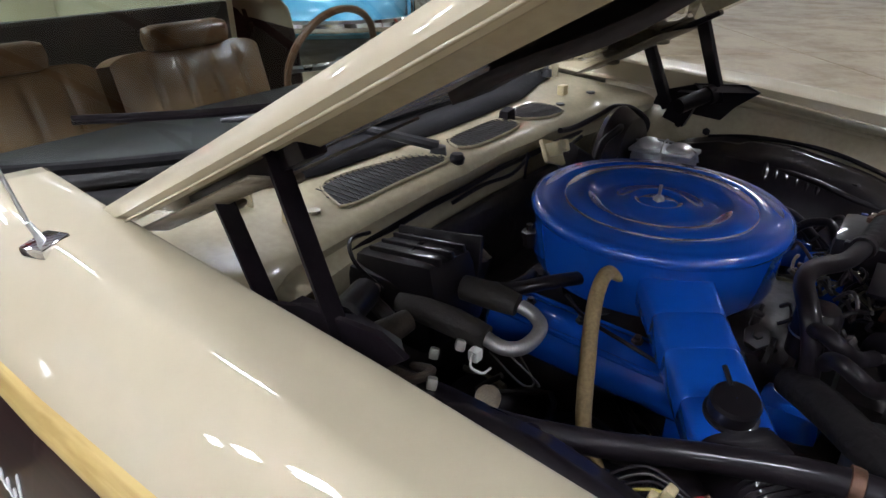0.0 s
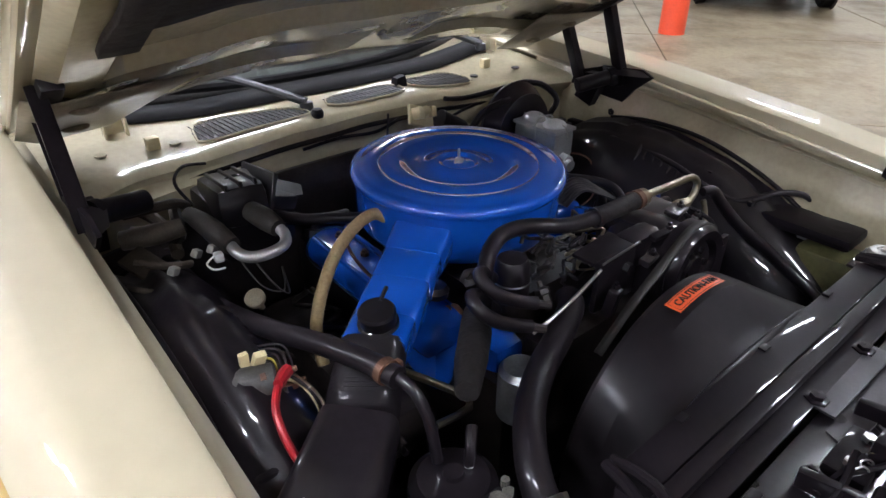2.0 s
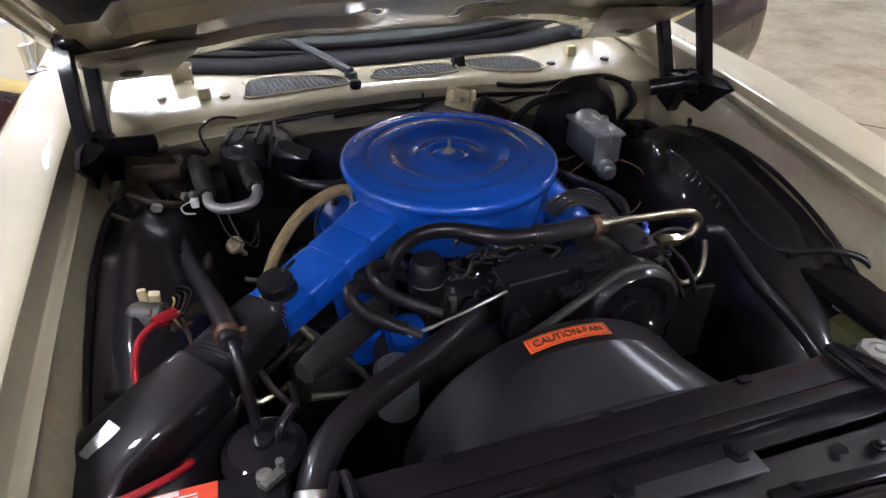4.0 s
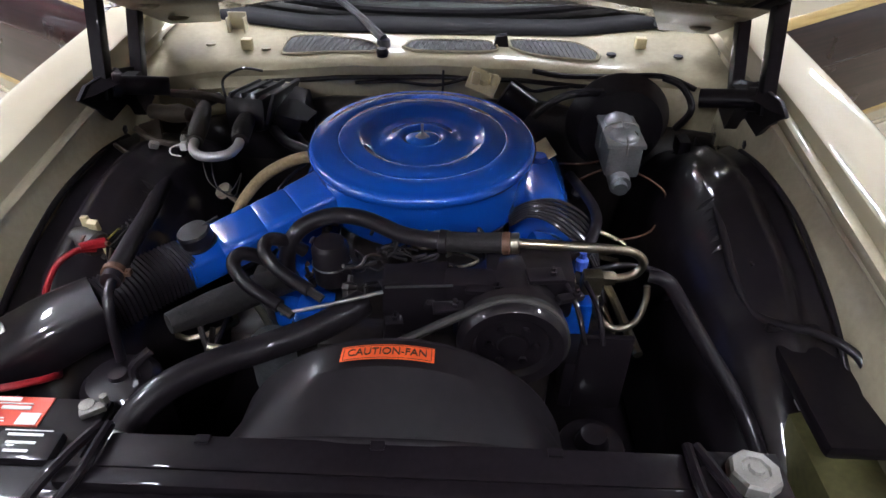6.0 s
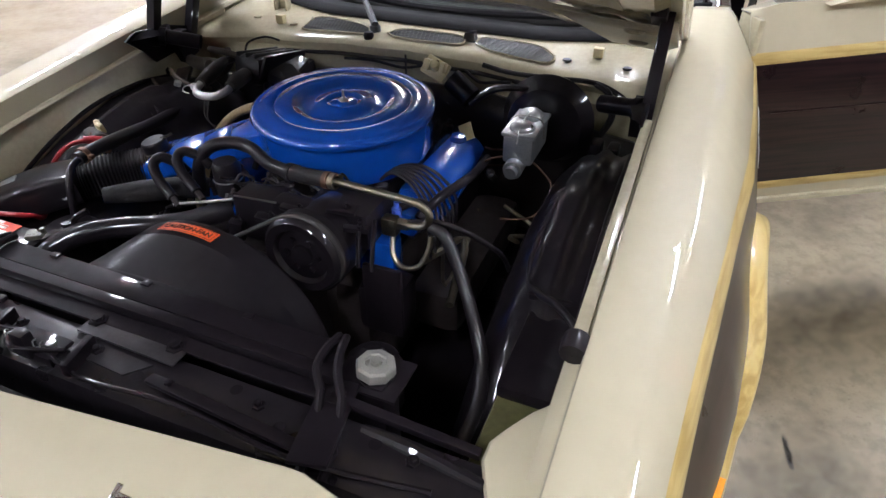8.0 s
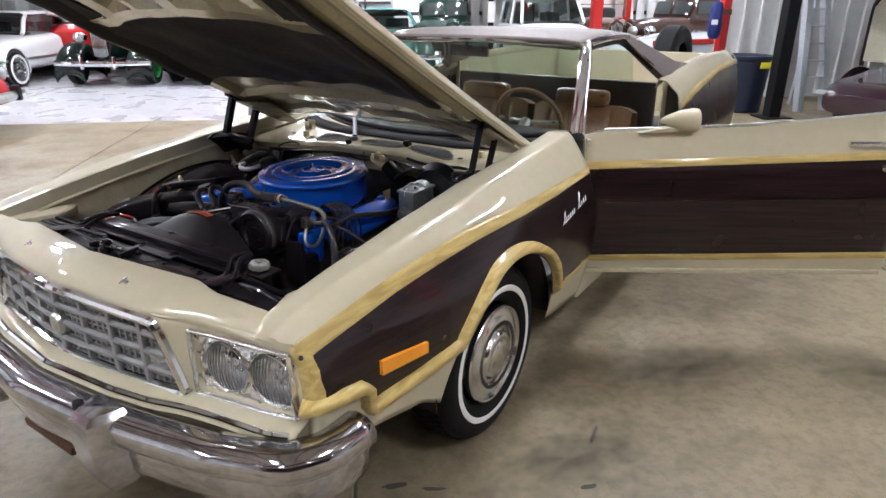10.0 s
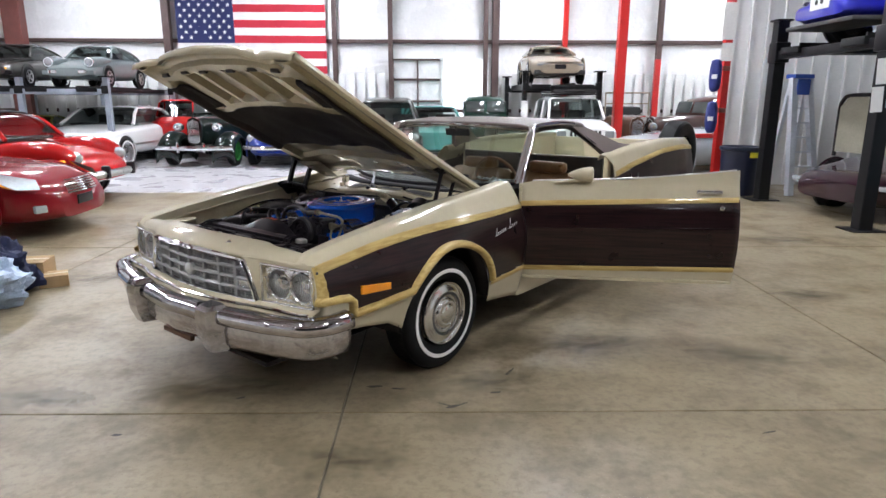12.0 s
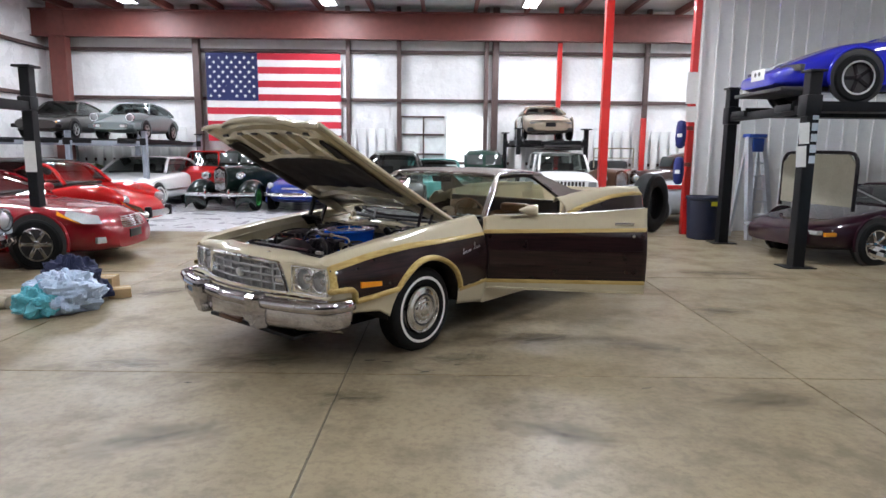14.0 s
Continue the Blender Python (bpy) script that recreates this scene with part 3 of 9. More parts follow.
def ribbon(path, width, lift=0.007, n=6):
    """A raised band along a path of (y, z) on the left side surface, width across the path."""
    pts = [Vector((0, y, z)) for y, z in path]
    rows = []
    for i, p in enumerate(pts):
        d = pts[min(i + 1, len(pts) - 1)] - pts[max(i - 1, 0)]
        d.normalize()
        nrm = Vector((0, -d.z, d.y))
        w = width(p.y) if callable(width) else width
        row = []
        for k in range(n + 1):
            t = k / n - 0.5
            q = p + nrm * w * t
            h = lift * (1 - (abs(t) * 2) ** 4) - 0.001
            sx_ = side_x(q.y, q.z)
            fy = front_y(sx_, q.z)
            row.append((sx_ + h * (0.5 if fy > q.y else 1), fy - h if fy > q.y else q.y, q.z))
        rows.append(row)
    return Geo().grid(rows)


def both(name, geo, material, parent, label="", **kw):
    a = part(name, geo, material, parent, label, **kw)
    b = part(name, geo.mirrored(), material, parent, label, **kw)
    return a, b


fl, fr = both("front_fender", fender_side(), [CREAM, WOOD_DK], car, "cream front fender with dark woodgrain side", solid=0.003, side=1, sharp=30)

# woodgrain framing on the fenders
top_path = [(float(y), lerp(STRIPZ, y) - lerp(STRIPW, y) / 2) for y in np.linspace(-1.0, 0.775, 62)]
arch_path = [(-1.0, 0.622), (-0.95, 0.624), (-0.90, 0.624), (-0.82, 0.624), (-0.765, 0.618), (-0.74, 0.595), (-0.735, 0.55), (-0.725, 0.525), (-0.62, 0.535), (-0.47, 0.555)]
arch_path += [(-0.425 * math.cos(a), 0.335 + 0.425 * math.sin(a)) for a in np.linspace(radians(33), radians(162), 36)]
for ob, flip in ((fl, False), (fr, True)):
    for name, path, w in (("upper_trim", top_path, lambda y: lerp(STRIPW, y)), ("arch_trim", arch_path, 0.046),
                          ("lower_trim", [(0.40, 0.440), (0.6, 0.452), (0.775, 0.468)], 0.042),
                          ("front_trim", [(-0.938, 0.785), (-0.936, 0.72), (-0.932, 0.66), (-0.928, 0.600)], 0.15)):
        g = ribbon(path, w, 0.034 if name == "arch_trim" else 0.008)
        part(name, g.mirrored() if flip else g, WOOD_LT, ob, "light wood-look trim band", sharp=60)
    # side marker, script in bright metal as plain strokes
    g = Geo()
    mk = [(-0.69, 0.622), (-0.515, 0.617), (-0.515, 0.652), (-0.69, 0.666)]
    g.add([(side_x(y, z) + h, y, z) for h in (0.002, 0.014) for y, z in mk], [[4, 5, 6, 7], [0, 1, 5, 4], [1, 2, 6, 5], [2, 3, 7, 6], [3, 0, 4, 7]])
    part("side_marker", g.mirrored() if flip else g, AMBER, ob, "amber side marker lens", sharp=20)
    for y, z in ((-0.950, 0.766), (-0.945, 0.610)):
        x = side_x(y, z)
        g = Geo().ball((x + 0.006, front_y(x, z) - 0.007, z), (0.0065, 0.0065, 0.007))
        part("screw_hole", g.mirrored() if flip else g, INK, ob, "dark empty screw hole")
    g = Geo()
    for y0, length, loops, tall in ((0.415, 0.125, 6, 0.021), (0.575, 0.100, 4, 0.028)):
        pts = []
        for k in range(loops * 10 + 1):
            t = k / (loops * 10)
            a = 2 * math.pi * loops * t
            h = tall if t < 0.16 else 0.0085
            y = y0 + length * t + 0.007 * math.sin(a) + 0.45 * h * (1 - math.cos(a))
            z = 0.738 + 0.15 * (y - 0.40) + h - h * math.cos(a)
            pts.append((side_x(y, z) + 0.004, y, z))
        g.tube(pts, 0.0016, n=5, fine=1)
    part("script_badge", g.mirrored() if flip else g, BADGE_WHITE, ob, "bright metal script badge")

# inner fender walls: cream upper, black wheelhouse below
APTOP = [(-0.95, 0.50), (-0.72, 0.52), (-0.55, 0.60), (-0.42, 0.70), (-0.34, 0.745), (-0.22, 0.79), (-0.05, 0.825), (0.12, 0.825), (0.22, 0.80), (0.33, 0.74), (0.45, 0.70)]
g, rows, rows2 = Geo(), [], []
for y in np.linspace(-0.93, 0.5, 58):
    y = float(y)
    zt, xi = lerp(TOPZ, y), min(0.752, side_x(y, lerp(STRIPZ, y)) - 0.05)
    j = 0.006 * max(0, math.sin(y * 24)) ** 6
    rows.append([(xi - 0.014, y, zt - 0.05), (xi - 0.03, y, zt - 0.052), (xi - 0.034, y, zt - 0.058), (xi - 0.034 - j, y, zt - 0.085), (xi - 0.048, y, zt - 0.105), (xi - 0.05 - j, y, zt - 0.16), (xi - 0.052, y, zt - 0.24)])
    za = lerp(APTOP, y)
    step = 0.012 * (1 if -0.3 < y < 0.05 else 0)
    ridge = 0.011 * (1 if -0.36 < y < 0.30 else 0)
    flat = 0.006 * max(0, math.sin(y * 31))
    rows2.append([(xi - 0.047, y, za + 0.012), (xi - 0.06, y, za + 0.018), (0.672, y, za + 0.004), (0.655, y, za + 0.006 + step), (0.640, y, za + 0.006 + step + ridge), (0.626, y, za + 0.004 + step + ridge), (0.612, y, za + step), (0.60, y, za + step - flat), (0.578, y, za - 0.010), (0.56, y, za - 0.030), (0.535, y, za - 0.060), (0.51, y, za - 0.13), (0.495, y, za - 0.25), (0.485, y, 0.28)])
both("inner_fender", Geo().grid(rows), CREAM_IN, car, "cream inner fender rail", solid=0.003, sharp=40)
both("wheelhouse", Geo().grid(rows2), BLACK_GLOSS, car, "glossy black inner wheelhouse", solid=0.003, sharp=75)
g = Geo()
g.box((0.722, -0.215, 0.905), (0.024, 0.66, 0.022), bevel=0.008, turn=(7.5, 0, 0))
part("rail", g, CREAM_IN, car)
part("rubber_stop", Geo().lathe([(0.001, 0), (0.02, 0), (0.022, 0.01), (0.02, 0.035), (0.001, 0.037)], 14, pose(0.722, -0.535, 0.882, 97, 0, 0)), RUBBER, car, "black rubber hood stop")

# header panel between the fenders, with stepped rear edge
g, rows = Geo(), []
for x in np.linspace(-0.768, 0.768, 65):
    x = float(x)
    a = abs(x)
    yr = lerp([(0, -0.925), (0.25, -0.893), (0.45, -0.868), (0.54, -0.885), (0.73, -0.868), (0.8, -0.87)], a)
    yf = lerp([(0, -1.055), (0.3, -1.03), (0.45, -1.002), (0.55, -0.972), (0.65, -0.952), (0.75, -0.938), (0.80, -0.930)], a)
    zr = lerp([(0, 0.862), (0.45, 0.852), (0.54, 0.845), (0.74, 0.832), (0.77, 0.824)], a)
    zf = lerp([(0, 0.805), (0.5, 0.79), (0.8, 0.775)], a)
    row = [(x, yr + 0.012, zr - 0.04), (x, yr + 0.004, zr - 0.006), (x, yr, zr)]
    for t in np.linspace(0.1, 1, 9):
        row.append((x, yr + (yf - yr) * (1 - (1 - t) ** 1.6), zr + (zf - zr) * t ** 2.2))
    rows.append(row)
header = part("header_panel", Geo().grid(rows), CREAM, car, "cream header panel above the grille", solid=0.003, sharp=40)
for x in (-0.27, -0.09, 0.09, 0.27):
    yl = lerp([(0, -1.0), (0.3, -0.975)], abs(x))
    part("badge_letter", Geo().box((x, yl, 0.841), (0.03, 0.012, 0.012), bevel=0.003, turn=(20, 0, 0)).box((x - 0.01, yl, 0.841), (0.01, 0.03, 0.012), bevel=0.003, turn=(20, 0, 0)), CHROME, header, "small bright badge shape")

# cream corner plates where the hood opening meets the fenders
rim_ = [(0.762, -0.50), (0.735, -0.575), (0.715, -0.603), (0.690, -0.632), (0.668, -0.668), (0.650, -0.702), (0.650, -0.735), (0.672, -0.785), (0.700, -0.838), (0.705, -0.88)]
rows = []
for x, y in rim_:
    row = [(x - 0.006, y + 0.004, 0.770), (x - 0.005, y + 0.003, 0.800), (x, y, 0.806)]
    for t in (0.25, 0.5, 0.75, 1.0):
        row.append((x + (0.765 - x) * t, y - 0.10 * t * (0.765 - x), 0.806 + 0.012 * t))
    rows.append(row)
both("corner_plate", Geo().grid(rows), CREAM, car, "cream corner plate of the hood opening", solid=0.003, sharp=40)

# fender noses around the headlamps
g = Geo()
rows = []
def grille_side(z):
    """Half-width of the grille, narrowing towards its top."""
    return 0.512 - 0.075 * min(1, max(0, (z - 0.60) / 0.18))


NOSE_TOP = [(0.76, 0.798), (0.84, 0.798), (0.866, 0.792), (0.885, 0.775), (0.925, 0.70)]
for k, z in enumerate([0.50 + 0.30 * i / 13 for i in range(14)] + [0.808, 0.815, 0.820]):
    row = []
    for x in np.linspace(grille_side(z) - 0.016, side_x(-0.9, min(z, 0.79)) - 0.004, 30):
        x = float(x)
        zz = min(z, lerp(NOSE_TOP, x)) if x > 0.76 else min(z, 0.80)
        row.append((x, front_y(x, zz) + (0.012 if 0.545 < x < 0.852 and 0.575 < z < 0.765 else 0) + (0.0, 0.003, 0.010, 0.024)[max(0, k - 13)] * (x > 0.76), zz))
    rows.append(row)
for a in range(len(rows) - 1):
    for i in range(len(rows[0]) - 1):
        p, q = rows[a][i], rows[a + 1][i + 1]
        if 0.55 < (p[0] + q[0]) / 2 < 0.840 and 0.585 < (p[2] + q[2]) / 2 < 0.755:
            continue
        g.add([rows[a][i], rows[a][i + 1], rows[a + 1][i + 1], rows[a + 1][i]], [[0, 1, 2, 3]])
both("fender_nose", g, CREAM, car, "cream fender nose around the headlamps", solid=0.004, sharp=40)
CHROME_TEX = mat("fluted_chrome", (0.90, 0.91, 0.93), 0.07, metal=1.0, var=0.05, scale=20, bump=0.35, bscale=45, bdist=0.008)
SILVERED = mat("silvered_bowl", (0.93, 0.94, 0.95), 0.32, metal=0.75, var=0.06, scale=30, bump=0.3, bscale=60)
LAMP_GLASS = glass("headlamp_glass", (0.97, 0.98, 0.98), 0.03, 0.97)
LENS_CLEAR = mat("clear_ribbed_lens", (0.52, 0.53, 0.54), 0.12, metal=0.8, coat=1.0, var=0.3, scale=40, bump=0.6, bscale=70)
def headlamp(flip):
    """Bright pressed bezel with a rolled rim; two round lamps sunk into it."""
    xs_, zs_ = (0.535, 0.856), (0.578, 0.768)
    bez = Geo()
    for (xa, za, xb, zb) in ((xs_[0], zs_[0], xs_[1], zs_[0] + 0.004), (xs_[1], zs_[0] + 0.004, xs_[1] - 0.006, zs_[1]), (xs_[1] - 0.006, zs_[1], xs_[0], zs_[1] + 0.002), (xs_[0], zs_[1] + 0.002, xs_[0], zs_[0])):
        bez.tube([(xa + (xb - xa) * t, front_y(xa + (xb - xa) * t, za) - 0.003, za + (zb - za) * t) for t in (0, 0.25, 0.5, 0.75, 1)], 0.008, n=8, fine=2)
    lamps_ = ((0.640, 0.680), (0.792, 0.682))
    rows = []
    for z in np.linspace(zs_[0], zs_[1], 25):
        row = []
        for x in np.linspace(xs_[0], xs_[1] - 0.002, 37):
            x, z = float(x), float(z)
            d = min(math.hypot(x - a, z - b) for a, b in lamps_)
            swell = 0.010 * math.exp(-((d - 0.079) / 0.009) ** 2)
            wave = 0.0022 * math.sin(x * 190 + z * 60) * math.sin(z * 150 - x * 50)
            row.append((x, front_y(x, z) + 0.012 - swell + wave + (0.03 if d < 0.071 else 0), z))
        rows.append(row)
    bez.grid(rows)
    ob = part("headlamp_bezel", bez.mirrored() if flip else bez, CHROME_TEX, car, "chrome bezel with two round headlamps", sharp=60)
    for cx, cz in lamps_:
        cy = front_y(cx, cz) + 0.004
        turn = pose(cx, cy, cz, -90, 0, 7)
        ring = Geo().lathe([(0.074, 0.03), (0.076, 0.0), (0.074, -0.006), (0.070, -0.002), (0.068, 0.02)], 36, turn)
        part("lamp_ring", ring.mirrored() if flip else ring, CHROME_TEX, ob)
        bowl = Geo().lathe([(0.069, 0.004), (0.058, 0.022), (0.035, 0.040), (0.012, 0.046), (0.012, 0.030), (0.0005, 0.028)], 28, turn)
        part("reflector", bowl.mirrored() if flip else bowl, SILVERED, ob, "bright silvered bowl")
        len_ = Geo().lathe([(0.070, 0.003), (0.062, -0.006), (0.045, -0.012), (0.02, -0.016), (0.0005, -0.017)], 28, turn)
        lens = part("lens", len_.mirrored() if flip else len_, LAMP_GLASS, ob, "clear ribbed headlamp glass")
        ribs = Geo()
        for k in range(11):
            a = -0.055 + 0.011 * k
            h = (0.064 ** 2 - a * a) ** 0.5
            ribs.tube([(a, b, -0.017 + 0.013 * (a * a + b * b) / 0.0042) for b in (-h, -h * 0.5, 0, h * 0.5, h)], 0.0016, n=5, fine=2, m=turn)
        part("rib", ribs.mirrored() if flip else ribs, LENS_CLEAR, lens)


headlamp(False), headlamp(True)

# grille: bright surround, bars and fine mesh on a shallow vee
def gy(x):
    return lerp([(0, -1.062), (0.3, -1.035), (0.51, -1.003)], abs(x)) + 0.006


grille = part("grille", Geo().grid([[(float(t) * (grille_side(z) - 0.03), gy(t * (grille_side(z) - 0.03)) + 0.03, z) for t in np.linspace(-1, 1, 21)] for z in (0.575, 0.60, 0.65, 0.70, 0.75, 0.79)]), INK, car, "grey metal grille with bright surround", solid=0.004)
g = Geo()
loop = [(-0.415, 0.780), (-0.3, 0.786), (0, 0.795), (0.3, 0.786), (0.415, 0.780), (0.440, 0.765), (0.475, 0.69), (0.508, 0.60), (0.500, 0.575), (0.3, 0.57), (0, 0.572), (-0.3, 0.57), (-0.500, 0.575), (-0.508, 0.60), (-0.475, 0.69), (-0.440, 0.765), (-0.415, 0.780)]
g.tube([(x, gy(x) - 0.004, z) for x, z in loop], 0.015, n=8, fine=4, caps=False)
part("surround", g, CHROME, grille, "bright grille surround")
GRILLE_METAL = mat("grille_grey_metal", (0.27, 0.265, 0.262), 0.42, metal=0.4, var=0.18, scale=20)
for z in (0.625, 0.68, 0.735):
    part("bar", Geo().tube([(t * (grille_side(z) - 0.006), gy(t * (grille_side(z) - 0.006)), z) for t in (-1, -0.5, 0, 0.5, 1)], 0.0105, n=6, fine=3), GRILLE_METAL, grille)
for x in (-0.375, -0.25, -0.125, 0.0, 0.125, 0.25, 0.375):
    part("upright", Geo().box((x, gy(x), 0.682), (0.017, 0.018, 0.205), bevel=0.004), GRILLE_METAL, grille)
g = Geo()
for k in range(41):
    x = -0.495 + 0.99 * k / 40
    top = 0.782 - 0.18 / 0.075 * max(0, abs(x) - 0.430)
    g.box((x, gy(x) + 0.012, (0.582 + top) / 2), (0.0100, 0.010, top - 0.582))
for k in range(13):
    z = 0.585 + 0.2 * k / 12
    w = grille_side(z) - 0.008
    g.tube([(t * w, gy(t * w) + 0.012, z) for t in (-1, -0.5, 0, 0.5, 1)], 0.0046, n=4, fine=2)
tagged(part("mesh", g, GRILLE_METAL, grille, sharp=0), kind="stuff")
for s in (-1, 1):
    part("parking_lamp", Geo().box((0.437 * s, gy(0.437) + 0.002, 0.652), (0.105, 0.012, 0.044), bevel=0.005, turn=(0, 0, 8.6 * s)), LENS_CLEAR, grille, "clear ribbed parking lamp in the grille")
part("emblem", Geo().lathe([(0.036, 0.02), (0.036, 0.0), (0.028, -0.012), (0.012, -0.016), (0.0005, -0.018)], 20, pose(0, -1.062, 0.672, -90, 0, 0)), CHROME_DULL, grille, "round bright grille emblem")

# valance and bumper
def bumper_line(n=64):
    pts = []
    for t in np.linspace(-1, 1, n):
        a = abs(t)
        if a < 0.8:
            u = a / 0.8
            x, y = 0.905 * u, lerp([(0, -1.185), (0.35, -1.157), (0.8, -1.082), (1, -1.018)], u)
        else:
            u = (a - 0.8) / 0.2
            x, y = 0.905 + 0.066 * math.sin(min(1, u * 1.6) * math.pi / 2), -1.018 + 0.215 * u
        pts.append((math.copysign(x, t), y))
    return pts


line = bumper_line()
prof = [(-0.05, 0.548), (-0.02, 0.560), (0.014, 0.557), (0.036, 0.545), (0.046, 0.528), (0.048, 0.508), (0.046, 0.490), (0.036, 0.479), (0.018, 0.474), (0.013, 0.470), (0.017, 0.44), (0.012, 0.39), (0.0, 0.362), (-0.02, 0.340)]
rows = []
for i, (x, y) in enumerate(line):
    up = 0.014 * max(0, (abs(x) - 0.5) / 0.45)
    x0, y0 = line[max(0, i - 1)]
    x1, y1 = line[min(len(line) - 1, i + 1)]
    d = Vector((x1 - x0, y1 - y0)).normalized()
    nx, ny = d.y, -d.x
    rows.append([(x + nx * o, y + ny * o, z + up) for o, z in prof])
bumper = part("front_bumper", Geo().grid(rows), CHROME_BUMPER, car, "chrome front bumper with two guards", solid=0.004, sharp=50)
for s in (-1, 1):
    cx = 0.36 * s
    rows = []
    for z, hw, fw, out in ((0.318, 0.040, 0.026, 0.030), (0.326, 0.058, 0.036, 0.050), (0.40, 0.084, 0.044, 0.066), (0.50, 0.088, 0.046, 0.074), (0.552, 0.080, 0.042, 0.070), (0.572, 0.062, 0.034, 0.050), (0.576, 0.040, 0.022, 0.026)):
        yb = -1.115 - 0.012 * (z > 0.36)
        rows.append([(cx - hw, yb, z), (cx - hw * 0.96, yb - out * 0.30, z), (cx - fw, yb - out - 0.030, z), (cx + fw, yb - out - 0.030, z), (cx + hw * 0.96, yb - out * 0.30, z), (cx + hw, yb, z)])
    guard = part("bumper_guard", Geo().grid(rows, close=True, caps=True), CHROME_BUMPER, bumper, "chrome bumper guard with rubber edge", sharp=24)
    g = Geo().tube([(cx - 0.052, -1.172, 0.322), (cx - 0.080, -1.176, 0.40), (cx - 0.086, -1.180, 0.50), (cx - 0.078, -1.178, 0.565)], 0.015, n=8, fine=4)
    part("rubber_edge", g, RUBBER, guard)
part("plate_bracket", Geo().box((0.02, -1.168, 0.338), (0.28, 0.026, 0.028), bevel=0.006), RUST, bumper, "rusty plate bracket")
rows = []
for x in np.linspace(-0.885, 0.885, 41):
    x = float(x)
    y = front_y(x, 0.6)
    rows.append([(x, y + 0.002, 0.585), (x, y - 0.05, 0.565), (x, y - 0.07, 0.548), (x, y - 0.03, 0.50), (x, y + 0.02, 0.36), (x, y + 0.10, 0.30)])
part("valance", Geo().grid(rows), CREAM, car, "cream valance behind the bumper", solid=0.003, sharp=60)
g = Geo().tube([(x, front_y(x, 0.6) - 0.060, 0.568) for x in np.linspace(-0.875, 0.875, 41)], 0.008, n=6, fine=2)
part("valance_strip", g, CHROME, car)

COVER_METAL = mat("satin_bright_wheel_cover", (0.72, 0.72, 0.71), 0.17, metal=1.0, var=0.08, scale=12, rvar=0.06)
# wheels
def wheel(x, y, s):
    """s: +1 left side, -1 right side."""
    m = pose(x, y, 0.335, 0, 90 * s, 0)
    ob = thing("wheel", "", "")
    ob.parent = car
    ob.matrix_basis = m
    w = [(0.195, 0.055), (0.215, 0.082), (0.255, 0.098), (0.30, 0.098), (0.325, 0.088), (0.337, 0.072), (0.340, 0.05), (0.342, 0.0), (0.340, -0.05), (0.337, -0.072), (0.30, -0.098), (0.215, -0.08), (0.19, -0.05)]
    part("tyre", Geo().lathe(w, 64), TYRE, ob, "black tyre")
    g = Geo()
    for k in range(64):
        for o in (-0.045, -0.015, 0.015, 0.045):
            a = 360 * (k + (0.5 if o in (-0.015, 0.045) else 0)) / 64
            g.box((0.341, 0, o), (0.008, 0.024, 0.022), m=pose(0, 0, 0, 0, 0, a))
    tagged(part("tread", g, TYRE, ob, sharp=0), kind="stuff")
    part("whitewall", Geo().lathe([(0.246, 0.0985), (0.249, 0.1005), (0.266, 0.1005), (0.269, 0.0985)], 64), WHITEWALL, ob, "white sidewall stripe")
    cov = [(0.19, 0.075), (0.191, 0.094), (0.187, 0.100), (0.180, 0.099), (0.176, 0.091), (0.165, 0.093), (0.150, 0.099), (0.138, 0.105), (0.130, 0.106), (0.118, 0.104), (0.114, 0.096), (0.100, 0.094), (0.094, 0.097), (0.088, 0.108), (0.080, 0.113), (0.066, 0.116), (0.060, 0.114), (0.054, 0.118), (0.036, 0.124), (0.0005, 0.126)]
    cover = part("wheel_cover", Geo().lathe(cov, 64), COVER_METAL, ob, "bright ribbed full wheel cover")
    g = Geo()
    for k in range(72):
        g.box((0.124, 0, 0.1055), (0.016, 0.0052, 0.005), m=pose(0, 0, 0, 0, 0, 5 * k))
    tagged(part("slots", g, INK, cover, sharp=0), kind="stuff")


for wy in (0.0, 2.997):
    wheel(0.835, wy, 1), wheel(-0.835, wy, -1)

# wheel wells, dark
for wy in (0.0, 2.997):
    g = Geo().lathe([(0.43, -0.36), (0.43, 0.0)], 24, pose(0.95, wy, 0.335, 0, 90, 0), arc=(90, 270))
    both("wheel_well", g, BLACK_SATIN, car, solid=0.004)

# ---- hood: skin, pressed inner frame and felt pad
HL = 1.647
def hood_point(x, u, w=0.0):
    """u: metres from the rear edge along the open hood, w: below its skin."""
    d = Vector((0, -1.458, 0.765)).normalized()
    crown = 0.028 * (1 - (x / 0.75) ** 2) + 0.02 * max(0, 1 - (abs(x) - 0.30) ** 2 / 0.02) * 0.35
    p = Vector((x, 0.588, 1.012)) + d * u
    up = Vector((0, d.z, -d.y))
    return p + up * (crown - w - 0.012 * math.sin(math.pi * min(1, u / HL)))


def hood_end(x):
    return HL + lerp([(0, 0.075), (0.2, 0.06), (0.42, 0.025), (0.46, 0.0), (0.6, 0.012), (0.76, 0.0)], abs(x))


def hood_back(x):
    return lerp([(0, 0.15), (0.4, 0.125), (0.65, 0.06), (0.76, 0.0)], abs(x))


